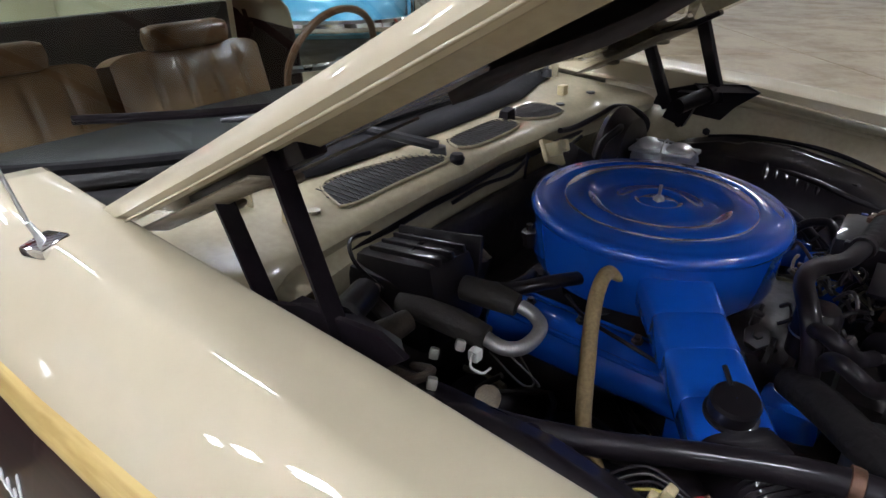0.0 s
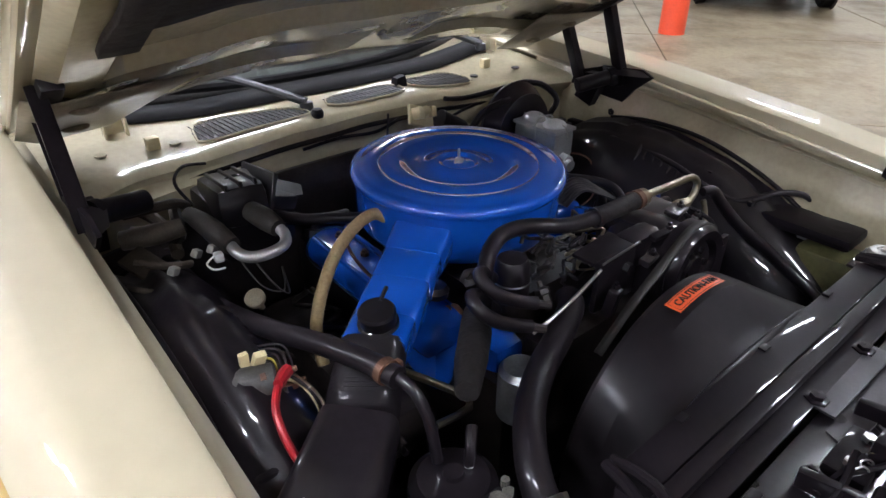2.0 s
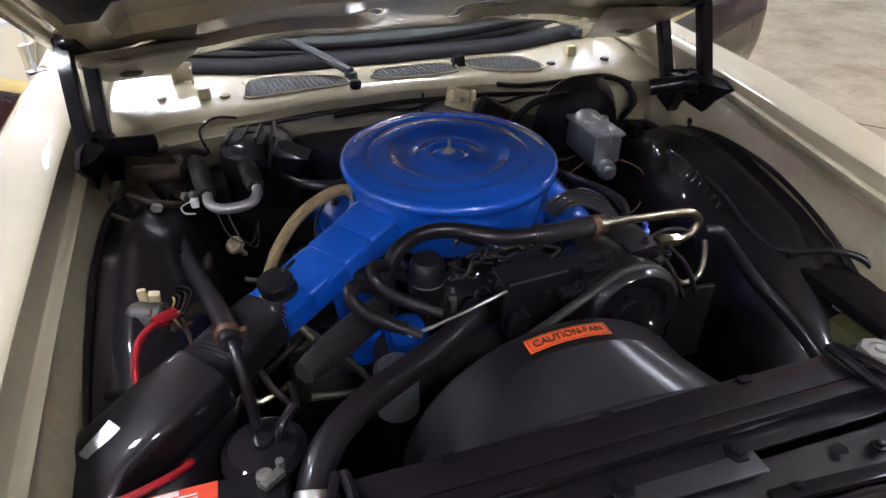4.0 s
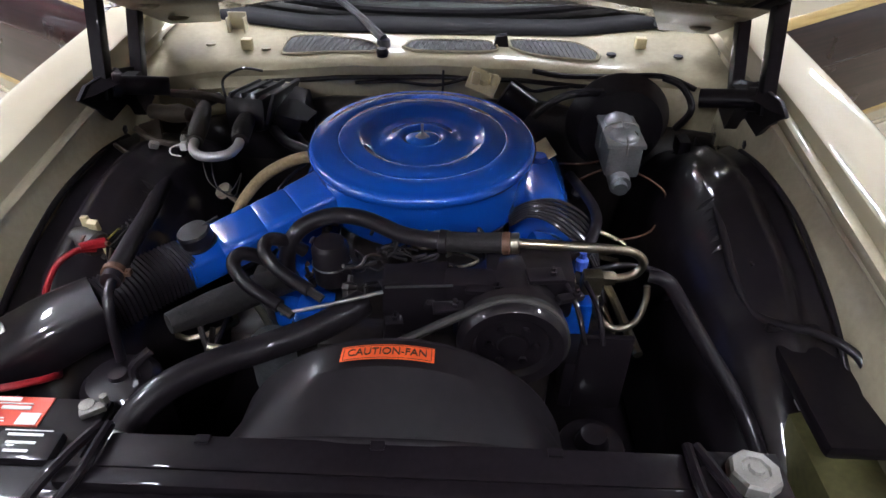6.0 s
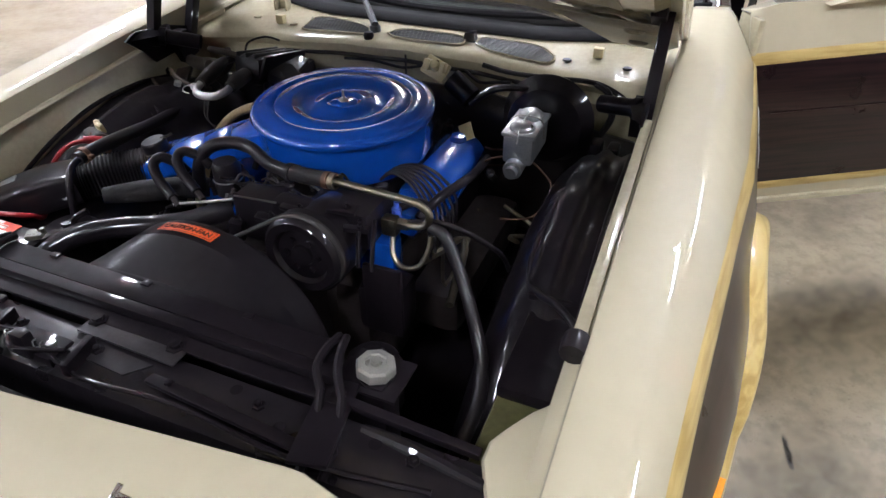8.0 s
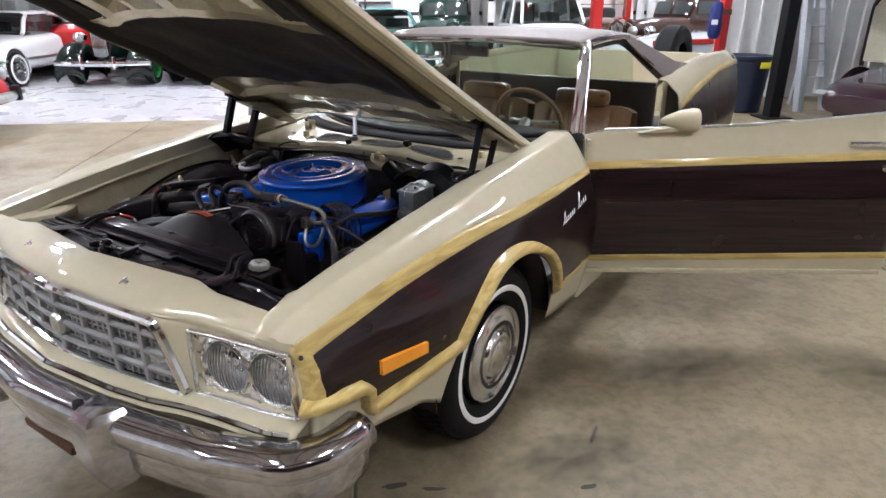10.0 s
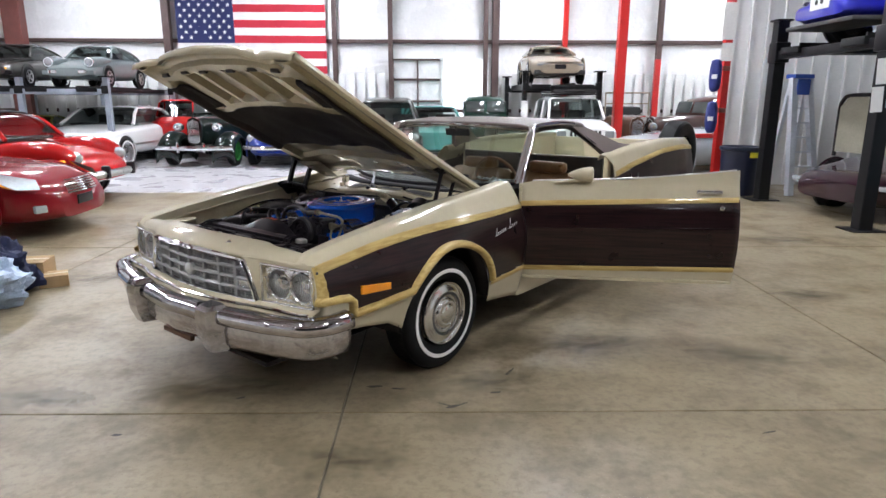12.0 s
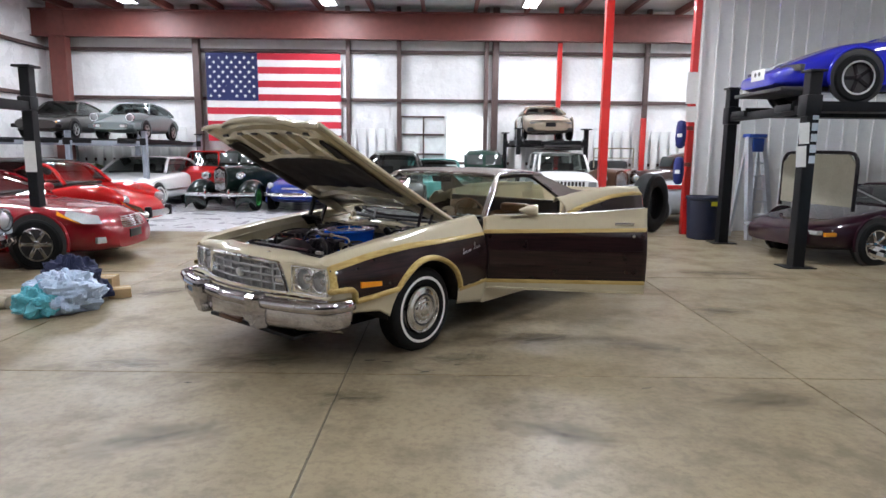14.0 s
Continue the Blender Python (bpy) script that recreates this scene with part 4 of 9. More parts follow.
HX = [float(v) for v in np.linspace(-0.755, 0.755, 45)]
rows = []
for x in HX:
    a, b = hood_back(x), hood_end(x)
    rows.append([hood_point(x, a + (b - a) * t) for t in np.linspace(0, 1, 25)] + [hood_point(x, b + 0.012, 0.02), hood_point(x, b + 0.006, 0.05)])
edge = lambda s: [[hood_point(s * 0.755, float(u)) for u in np.linspace(0, HL, 25)], [hood_point(s * 0.758, float(u), 0.02) for u in np.linspace(0, HL, 25)], [hood_point(s * 0.74, float(u), 0.035) for u in np.linspace(0, HL, 25)], [hood_point(s * 0.715, float(u), 0.034) for u in np.linspace(0, HL, 25)]]
g = Geo().grid(rows).grid(edge(1)).grid(edge(-1))
hood = part("hood", g, CREAM, car, "cream hood propped wide open", solid=0.003, sharp=35)
rows = []
for x in HX:
    a, b = hood_back(x) + 0.02, hood_end(x) - 0.02
    row = []
    for t in np.linspace(0, 1, 60):
        u = a + (b - a) * float(t)
        ax = abs(x)
        depth = 0.018
        if ax > 0.60:
            depth = 0.048 - 0.02 * (ax > 0.70)
        elif t < 0.20:
            depth = 0.046 - 0.018 * (0.06 < t < 0.13 and ax > 0.12)
        elif t > 0.90:
            depth = 0.05 - 0.02 * (t > 0.965)
        elif t > 0.70:
            depth = 0.045 if (abs(ax) < 0.05 or abs(ax - 0.22) < 0.045 or abs(ax - 0.42) < 0.045) else 0.012
        elif t > 0.655:
            depth = 0.05
        row.append(hood_point(x, u, depth))
    rows.append(row)
part("inner_frame", Geo().grid(rows), CREAM_IN, hood, "cream pressed inner hood frame", sharp=28, solid=0.003)
rows = []
for x in np.linspace(-0.655, 0.655, 57):
    x = float(x)
    wob = 0.012 * math.sin(9 * x) + 0.01 * math.sin(23 * x)
    front = 1.17 + 0.27 * min(1, max(0, (abs(x) - 0.47) / 0.05))
    rows.append([hood_point(x, float(u), (0.034 if abs(x) < 0.59 else 0.058) + 0.012 * noise.noise(Vector((x * 6, float(u) * 6, 0)))) for u in np.linspace(0.625 + wob - 0.05 * (abs(x) / 0.66) ** 3, front - 0.5 * wob, 40)])
part("insulation_pad", Geo().grid(rows), PAD, hood, "black felt insulation pad", solid=0.012, sharp=180)
for x in (-0.52, -0.32, -0.13, 0.13, 0.32, 0.52):
    part("slot", Geo().tube([hood_point(x - 0.03, 1.56, 0.052), hood_point(x + 0.03, 1.56, 0.052)], [0.012, 0.012], n=8, fine=1), INK, hood)

# Dusty cream, with the shade under the hood put into the colour as well.
DIRTY_SHADED_CREAM = mat("dusty_shaded_cream_metal", (0.20, 0.165, 0.115), 0.45, var=0.3, scale=14, spec=0.4)
# hinges: black brackets, two arms and a spring tube on each side
def hinge(flip):
    g = Geo()
    g.prism([(0.062, 0.962), (0.10, 0.978), (0.22, 0.968), (0.33, 0.935), (0.345, 0.89), (0.31, 0.83), (0.25, 0.835), (0.21, 0.81), (0.165, 0.812), (0.145, 0.835), (0.155, 0.87), (0.12, 0.915)], 0.708, 0.716, "x")
    g.add([(0.716, 0.062, 0.962), (0.716, 0.10, 0.978), (0.716, 0.24, 0.966), (0.668, 0.20, 0.955), (0.69, 0.09, 0.962)], [[0, 1, 2, 3, 4]])
    g.prism([(0.20, 0.95), (0.27, 0.945), (0.30, 0.87), (0.24, 0.85)], 0.675, 0.712, "x")
    ob = part("hood_hinge", g.mirrored() if flip else g, BLACK_SATIN, hood, "black steel hood hinge with coil spring", sharp=30)
    def arm(pa, pb, w):
        a, b = Vector(pa), Vector(pb)
        q = (b - a).to_track_quat("Z", "Y").to_matrix().to_4x4()
        h = Geo().box((0, 0, (b - a).length / 2), (0.012, w, (b - a).length + 0.02), m=Matrix.Translation(a) @ q, bevel=0.004)
        h.box((-0.010, w * 0.42, (b - a).length / 2), (0.024, 0.005, (b - a).length), m=Matrix.Translation(a) @ q)
        part("arm", h.mirrored() if flip else h, BLACK_SATIN, ob)
    arm((0.705, 0.165, 0.93), (0.705, 0.25, 1.155), 0.030)
    arm((0.695, 0.30, 0.90), (0.695, 0.375, 1.06), 0.028)
    h = Geo().tube([(0.69, 0.19, 0.945), (0.60, 0.235, 0.925)], 0.021, n=14, fine=1)
    h.tube([(0.70, 0.18, 0.948), (0.685, 0.19, 0.944)], 0.026, n=14, fine=1)
    part("spring", h.mirrored() if flip else h, BLACK_SATIN, ob)
    h = Geo().box((0.695, 0.315, 1.112), (0.035, 0.26, 0.05), bevel=0.005, turn=(-27.7, 0, 0))
    part("hood_bracket", h.mirrored() if flip else h, BLACK_SATIN, ob, "black hinge bracket bolted to the hood")
    sx = -1 if flip else 1
    h = Geo().grid([[hood_point(sx * x, u, w) for x, w in ((0.735, 0.046), (0.70, 0.062), (0.56 - 0.35 * (u - 0.05), 0.062))] for u in (0.04, 0.14, 0.24, 0.35)])
    part("hinge_plate", h, DIRTY_SHADED_CREAM, ob, "dusty cream hinge reinforcement plate with shade in its colour", solid=0.004, sharp=30)
    for u in (0.12, 0.27):
        c_ = hood_point(sx * 0.64, u, 0.067)
        part("boss", Geo().ball(c_, (0.026, 0.022, 0.008), n=8), DIRTY_SHADED_CREAM, ob)
    for y, z in ((0.18, 0.84), (0.26, 0.85), (0.22, 0.92)):
        h = Geo().lathe([(0.012, 0), (0.012, 0.008), (0.006, 0.010), (0.0005, 0.01)], 6, pose(0.711, y, z, 0, -90, 0))
        part("bolt", h.mirrored() if flip else h, BLACK_GLOSS, ob)


hinge(False), hinge(True)

# ---- cowl and firewall
def cowl_row(x):
    a = abs(x)
    yw = lerp([(0, 0.60), (0.35, 0.625), (0.6, 0.69), (0.75, 0.78)], a)
    zw = lerp([(0, 0.962), (0.4, 0.955), (0.75, 0.965)], a)
    ye = lerp([(0, 0.405), (0.15, 0.40), (0.4, 0.43), (0.58, 0.42), (0.70, 0.34), (0.75, 0.33)], a)
    ze = lerp([(0, 0.935), (0.2, 0.93), (0.4, 0.905), (0.6, 0.90), (0.75, 0.915)], a)
    yf = lerp([(0, 0.425), (0.35, 0.42), (0.5, 0.40), (0.75, 0.36)], a)
    row = [(x, yw, zw), (x, yw - 0.05, zw - 0.012), (x, ye + 0.06, ze + 0.012), (x, ye + 0.03, ze + 0.008), (x, ye + 0.01, ze), (x, ye, ze - 0.012), (x, ye + 0.004, ze - 0.028), (x, yf, ze - 0.045), (x, yf + 0.004, ze - 0.11), (x, yf, ze - 0.25), (x, yf - 0.01, 0.45)]
    return row


part("cowl", Geo().grid([cowl_row(float(x)) for x in np.linspace(-0.74, 0.74, 61)]), CREAM_IN, car, "cream cowl and firewall", solid=0.003, sharp=45)
def cowl_z(x, y):
    row = cowl_row(x)[:5]
    tab = sorted((p[1], p[2]) for p in row)
    return lerp(tab, y)


# cowl vents: dark screens sunk into the cowl
SCREEN = mat("black_vent_screen", (0.02, 0.02, 0.02), 0.6, var=0.3, scale=40)
def vent(poly):
    cx = sum(p[0] for p in poly) / len(poly)
    cy = sum(p[1] for p in poly) / len(poly)
    g = Geo()
    n = len(poly)
    g.add([(x, y, cowl_z(x, y) + 0.0035) for x, y in poly], [list(range(n))])
    ob = part("cowl_vent", g, SCREEN, car, "black wire-mesh cowl vent", sharp=0)
    rim = Geo().tube([(x, y, cowl_z(x, y) + 0.004) for x, y in poly + poly[:1]], 0.0035, n=6, fine=4, caps=False)
    part("vent_rim", rim, CREAM_IN, ob)
    wires = Geo()
    xs = [p[0] for p in poly]
    def span(u, axis):
        hits = []
        for i in range(n):
            (ax, ay), (bx, by) = poly[i], poly[(i + 1) % n]
            if axis == 0 and (ax - u) * (bx - u) < 0:
                hits.append(ay + (by - ay) * (u - ax) / (bx - ax))
        return sorted(hits)
    for u in np.arange(min(xs) + 0.008, max(xs), 0.013):
        h = span(float(u), 0)
        if len(h) >= 2:
            for sl in (0.25, -0.25):
                y0, y1 = h[0], h[-1]
                u2 = min(max(float(u) + sl * (y1 - y0), min(xs)), max(xs))
                wires.tube([(float(u), y0, cowl_z(float(u), y0) + 0.006), (u2, y1, cowl_z(u2, y1) + 0.006)], 0.0012, n=4, fine=1)
    tagged(part("wire_mesh", wires, GIRT_DARK, ob, sharp=0), kind="stuff")


GIRT_DARK = mat("dark_wire", (0.06, 0.055, 0.05), 0.5, metal=0.5, var=0.2)
vent([(-0.405, 0.485), (-0.375, 0.47), (-0.28, 0.455), (-0.17, 0.437), (-0.145, 0.45), (-0.165, 0.49), (-0.23, 0.525), (-0.33, 0.552), (-0.39, 0.548)])
vent([(-0.085, 0.462), (-0.05, 0.442), (0.04, 0.438), (0.13, 0.447), (0.155, 0.47), (0.13, 0.515), (0.02, 0.512), (-0.06, 0.505)])
vent([(0.19, 0.475), (0.24, 0.455), (0.33, 0.46), (0.405, 0.475), (0.415, 0.51), (0.36, 0.545), (0.26, 0.54), (0.19, 0.525)])
part("cowl_knob", Geo().lathe([(0.014, 0), (0.016, 0.012), (0.012, 0.02), (0.0005, 0.021)], 12, pose(-0.133, 0.428, 0.935)), RUBBER, car)
part("cowl_nub", Geo().prism([(-0.02, 0), (0.02, 0), (0.014, 0.035), (-0.014, 0.03)], -0.012, 0.012, "y", pose(0.164, 0.50, 0.938)), RUBBER, car)
for x, y in ((-0.497, 0.504), (0.53, 0.545)):
    part("clip", Geo().box((x, y, cowl_z(x, y) + 0.014), (0.028, 0.022, 0.028), bevel=0.004), IVORY, car, "cream plastic clip")
for x, y in ((-0.545, 0.60), (0.64, 0.66)):
    part("hood_catch", Geo().box((x, y, cowl_z(x, y) + 0.02), (0.05, 0.006, 0.05), bevel=0.002).box((x - 0.022, y - 0.012, cowl_z(x, y) + 0.015), (0.006, 0.03, 0.04), bevel=0.002).box((x + 0.022, y - 0.012, cowl_z(x, y) + 0.015), (0.006, 0.03, 0.04), bevel=0.002), CREAM_IN, car)
for x, y in ((-0.45, 0.505), (0.451, 0.509), (-0.6, 0.52), (0.62, 0.50)):
    part("plug", Geo().lathe([(0.013, 0), (0.012, 0.004), (0.0005, 0.004)], 10, pose(x, y, cowl_z(x, y))), CREAM_IN if x < 0.4 else INK, car)
# black seal along the firewall and the plastic panel below the glass
part("firewall_seal", Geo().tube([(x, cowl_row(x)[6][1] - 0.006, cowl_row(x)[6][2] - 0.012) for x in np.linspace(-0.46, 0.5, 14)], 0.0065, n=8, fine=3), RUBBER, car, "black rubber seal")
rows = []
for x in np.linspace(-0.7, 0.7, 57):
    x = float(x)
    c = cowl_row(x)
    rows.append([(x, c[0][1] - 0.052, c[1][2] + 0.006), (x, c[0][1] - 0.02, c[0][2] + 0.008), (x, c[0][1] + 0.05, c[0][2] + 0.004)])
part("wiper_panel", Geo().grid(rows), MATTE_BLACK, car, "black panel below the windshield", solid=0.003, sharp=60)

# ---- windshield, roof and cabin
def ws(t, s):
    """t: across -1..1, s: up 0..1"""
    xb, xt = 0.80 * t, 0.655 * t
    yb = 0.66 + 0.28 * abs(t) ** 2.2
    yt = 1.27 + 0.09 * abs(t) ** 2.2
    zb, zt = 0.965 + 0.025 * abs(t) ** 2, 1.375 - 0.015 * abs(t) ** 2
    return Vector((xb + (xt - xb) * s, yb + (yt - yb) * s, zb + (zt - zb) * s - 0.012 * math.sin(math.pi * s) * -1))


pane = part("windshield", Geo().grid([[ws(float(t), float(s)) for t in np.linspace(-0.97, 0.97, 33)] for s in np.linspace(0.02, 0.97, 10)]), WINDSHIELD, car, "curved clear windshield", sharp=180)
pane.visible_shadow = False
part("windshield_trim", Geo().tube([ws(-1, s) for s in np.linspace(0, 1, 6)], 0.016, n=8, fine=2).tube([ws(float(t), 1) for t in np.linspace(-1, 1, 11)], 0.014, n=8, fine=2).tube([ws(1, s) for s in np.linspace(0, 1, 6)], 0.016, n=8, fine=2), CHROME, car, "bright windshield moulding")
part("glass_edge", Geo().tube([ws(float(t), 0.02) for t in np.linspace(-1, 1, 15)], 0.012, n=8, fine=2), MATTE_BLACK, car)
# roof
rows = []
for y in np.linspace(1.27, 2.28, 22):
    y = float(y)
    s = (y - 1.27) / 1.01
    half = lerp([(0, 0.665), (0.3, 0.66), (1, 0.64)], s)
    z0 = lerp([(0, 1.375), (0.3, 1.405), (0.7, 1.40), (1, 1.375)], s)
    rows.append([(half * math.sin(t * math.pi / 2), y + 0.09 * (abs(t) ** 2.2) * (1 - s), z0 + 0.022 * (1 - t * t) - 0.045 * abs(t) ** 7) for t in np.linspace(-1, 1, 25)])
part("roof", Geo().grid(rows), VINYL, car, "brown textured vinyl roof", solid=0.02, sharp=60)
# sail panels and pillars
def sail():
    g = Geo()
    out = [(0.655, 2.02, 1.355), (0.66, 2.25, 1.345), (0.80, 2.62, 1.20), (0.875, 2.85, 1.165), (0.86, 2.42, 1.13), (0.84, 2.32, 1.11), (0.75, 2.20, 1.22)]
    inn = [(x - 0.045, y, z - 0.01) for x, y, z in out]
    n = len(out)
    g.add(out + inn, [list(range(n)), [n + i for i in range(n)][::-1]] + [[i, n + i, n + (i + 1) % n, (i + 1) % n] for i in range(n)])
    return g


both("sail_pillar", sail(), VINYL, car, "brown vinyl sail pillar", sharp=40)
pil = Geo().tube([(0.822, 0.95, 0.985), (0.775, 1.09, 1.12), (0.725, 1.235, 1.25), (0.69, 1.33, 1.345), (0.672, 1.42, 1.372), (0.665, 1.75, 1.385), (0.66, 2.02, 1.372)], [0.03, 0.026, 0.024, 0.022, 0.02, 0.02, 0.02], n=10, fine=3)
both("pillar", pil, CHROME, car, "bright-trimmed windshield pillar", sharp=60)
both("pillar_seal", Geo().tube([(0.80, 0.99, 0.99), (0.755, 1.12, 1.115), (0.70, 1.26, 1.25), (0.66, 1.36, 1.335), (0.645, 1.75, 1.355), (0.64, 2.03, 1.335), (0.76, 2.25, 1.19)], 0.018, n=8, fine=3), RUBBER, car)
# headliner and rear glass
part("headliner", Geo().grid([[(0.6 * t, y, 1.345 + 0.02 * (1 - t * t)) for t in np.linspace(-1, 1, 9)] for y in (1.36, 1.8, 2.22)]), mat("headliner_cloth", (0.42, 0.36, 0.26), 0.9, var=0.1), car, solid=0.01)
rg = part("rear_window", Geo().grid([[(0.62 * t, 2.28 + 0.09 * s - 0.02 * t * t, 1.345 - 0.28 * s) for t in np.linspace(-1, 1, 9)] for s in (0, 1)]), WINDSHIELD, car, "flat rear window")
rg.visible_shadow = False
# cab: floor, rear wall, dash, seat
part("cab_floor", Geo().box((0, 1.45, 0.32), (1.6, 1.9, 0.05), bevel=0.02).box((0, 2.44, 0.70), (1.5, 0.05, 0.75), bevel=0.01).box((0, 0.66, 0.62), (1.5, 0.06, 0.6), bevel=0.01), DASH, car, "dark cab floor and bulkhead")
rows = []
for x in np.linspace(-0.76, 0.76, 31):
    x = float(x)
    yb = 0.66 + 0.28 * abs(x / 0.8) ** 2.2
    rows.append([(x, yb + 0.02, 0.955), (x, yb + 0.18, 0.975), (x, 1.16, 0.965), (x, 1.20, 0.93), (x, 1.19, 0.85), (x, 1.12, 0.74), (x, 1.0, 0.62)])
part("dashboard", Geo().grid(rows), DASH, car, "dark padded dashboard", solid=0.01, sharp=60)
part("sill", Geo().box((0.89, 1.5, 0.33), (0.12, 1.5, 0.16), bevel=0.03), CREAM, car), part("sill", Geo().box((-0.89, 1.5, 0.33), (0.12, 1.5, 0.16), bevel=0.03), CREAM, car)
def seat_half(cx):
    ob = part("seat_cushion", Geo().box((cx, 1.78, 0.52), (0.66, 0.56, 0.2), bevel=0.07), TAN_SEAT, car, "tan vinyl seat cushion", sharp=60)
    rows = []
    for s in np.linspace(0, 1, 15):
        z = 0.55 + 0.40 * float(s)
        row = []
        for t in np.linspace(-1, 1, 57):
            seam = 0.016 * max(0, 1 - abs(((t * 2.5) % 1) - 0.5) * 2 * 7 / 2) if abs(t) < 0.8 and s < 0.9 else 0
            bulge = 0.05 * (1 - abs(t) ** 6) * math.sin(math.pi * min(1, 0.15 + s * 0.9)) ** 0.5
            row.append((cx + 0.335 * t, 2.06 + 0.10 * s - bulge + seam, z - 0.035 * abs(t) ** 8 * s))
        rows.append(row)
    rows.append([(x, y + 0.12, z - 0.02) for x, y, z in rows[-1]])
    rows.append([(x, y + 0.02, 0.5) for x, y, z in rows[-1]])
    part("backrest", Geo().grid(rows), TAN_SEAT, car, "tan vinyl split backrest with vertical pleats", sharp=60)
    part("head_rest", Geo().box((cx, 2.16, 0.99), (0.36, 0.10, 0.10), bevel=0.04), TAN_SEAT, car, "tan vinyl head rest", sharp=60)


seat_half(-0.36), seat_half(0.36)
sw = part("steering_wheel", Geo().tube([(0.38 + 0.19 * math.cos(a), 1.33 - 0.07 * math.sin(a), 0.965 + 0.17 * math.sin(a)) for a in np.linspace(0, 2 * math.pi, 25)], 0.012, n=8, fine=2, caps=False), mat("brown_wheel_rim", (0.16, 0.08, 0.04), 0.35, var=0.15), car, "brown rimmed steering wheel")
part("spoke", Geo().tube([(0.20, 1.33, 0.965), (0.38, 1.30, 0.96), (0.56, 1.33, 0.965)], 0.012, n=6).tube([(0.38, 1.30, 0.96), (0.38, 1.1, 0.86)], 0.03, n=10, fine=1), CHROME_DULL, sw)
part("rear_view_mirror", Geo().box((0.0, 1.32, 1.315), (0.24, 0.025, 0.06), bevel=0.01, turn=(15, 0, 0)).tube([(0, 1.3, 1.32), (0, 1.28, 1.37)], 0.007, n=6, fine=1), PLASTIC_DK, car, "interior rear-view mirror")

# ---- doors, open
CHROME_BRIGHT = mat("polished_handle", (0.86, 0.86, 0.87), 0.22, metal=0.9, var=0.05, scale=20)
DOOR_L = 1.41
def door(flip):
    """Built closed along y from the hinge, then swung open."""
    ang = 58.2 if not flip else -58.2
    s = -1 if flip else 1
    root = thing("door", "", "")
    root.parent = car
    root.matrix_basis = pose(0.925 * s, 0.79, 0, 0, 0, -ang if not flip else -ang)
    def topz(v):
        return lerp([(0, 1.018), (0.09, 1.035), (0.7, 1.055), (1.25, 1.105), (1.41, 1.125)], v)
    def dx(z, v):
        return lerp([(0.38, -0.02), (0.48, 0.01), (0.62, 0.035), (0.75, 0.035), (0.88, 0.012), (0.95, -0.02), (1.04, -0.055), (1.125, -0.07)], z)
    g, rows = Geo(), []
    vs = np.linspace(0, DOOR_L, 30)
    for v in vs:
        v = float(v)
        zt = topz(v)
        zz = [zt - 0.006, zt] + [zt + (0.385 - zt) * t for t in np.linspace(0.02, 1, 40)]
        rows.append([(dx(z, v) - (0.05 if i == 0 else 0.0), v, z) for i, z in enumerate(zz)])
    for a in range(len(rows) - 1):
        for i in range(len(rows[0]) - 1):
            p, q = rows[a][i], rows[a + 1][i + 1]
            zm, vm = (p[2] + q[2]) / 2, (p[1] + q[1]) / 2
            g.slot = 1 if 0.462 + 0.021 * vm < zm < lerp([(0, 0.892), (1.41, 0.94)], vm) else 0
            g.add([rows[a][i], rows[a][i + 1], rows[a + 1][i + 1], rows[a + 1][i]], [[0, 1, 2, 3]])
    fix = (lambda q: q.mirrored()) if flip else (lambda q: q)
    part("door_skin", fix(g), [CREAM, WOOD_DK], root, "cream door skin with dark woodgrain panel", solid=0.004, side=1, sharp=40)
    def band(path, w):
        rws = []
        for v, z in path:
            rws.append([(dx(z + w * t, v) + 0.007 * (1 - (abs(t) * 2) ** 4) - 0.001, v, z + w * t) for t in np.linspace(-0.5, 0.5, 7)])
        return Geo().grid(rws)
    part("upper_trim", fix(band([(float(v), lerp([(0, 0.897), (0.07, 0.899), (1.365, 0.943), (1.41, 0.945)], v)) for v in np.linspace(0.005, 1.405, 20)], 0.046)), WOOD_LT, root, "light wood-look trim band", sharp=60)
    part("lower_trim", fix(band([(float(v), 0.455 + 0.03 * v / 1.41) for v in np.linspace(0.005, 1.405, 12)], 0.05)), WOOD_LT, root, "light wood-look trim band", sharp=60)
    part("inner_panel", fix(Geo().box((-0.085, DOOR_L / 2, 0.70), (0.05, DOOR_L - 0.04, 0.56), bevel=0.02).box((-0.12, 0.75, 0.80), (0.06, 0.6, 0.05), bevel=0.02)), TAN_SEAT, root, "tan inner door panel")
    part("edge", fix(Geo().box((-0.045, 0.012, 0.70), (0.10, 0.02, 0.62), bevel=0.006).box((-0.06, DOOR_L - 0.012, 0.66), (0.10, 0.02, 0.54), bevel=0.006).box((-0.105, DOOR_L - 0.012, 1.0), (0.06, 0.02, 0.2), bevel=0.006).box((-0.045, DOOR_L / 2, 0.392), (0.10, DOOR_L - 0.02, 0.02), bevel=0.006)), CREAM_IN, root)
    part("door_handle", fix(Geo().box((dx(0.99, 1.2) + 0.016, 1.22, 0.99), (0.020, 0.165, 0.028), bevel=0.009)), CHROME_BRIGHT, root, "chrome door handle")
    part("lock", fix(Geo().lathe([(0.016, 0), (0.015, 0.008), (0.008, 0.011), (0.0005, 0.011)], 16, pose(dx(0.89, 1.3), 1.30, 0.89, 0, 90, 0))), CHROME, root)
    part("side_molding", fix(Geo().tube([(dx(0.75, 0) + 0.003, 0.1, 0.738), (dx(0.75, 0) + 0.003, 0.75, 0.752), (dx(0.75, 0) + 0.003, 1.39, 0.765)], 0.003, n=6, fine=2)), WOOD_DK, root)
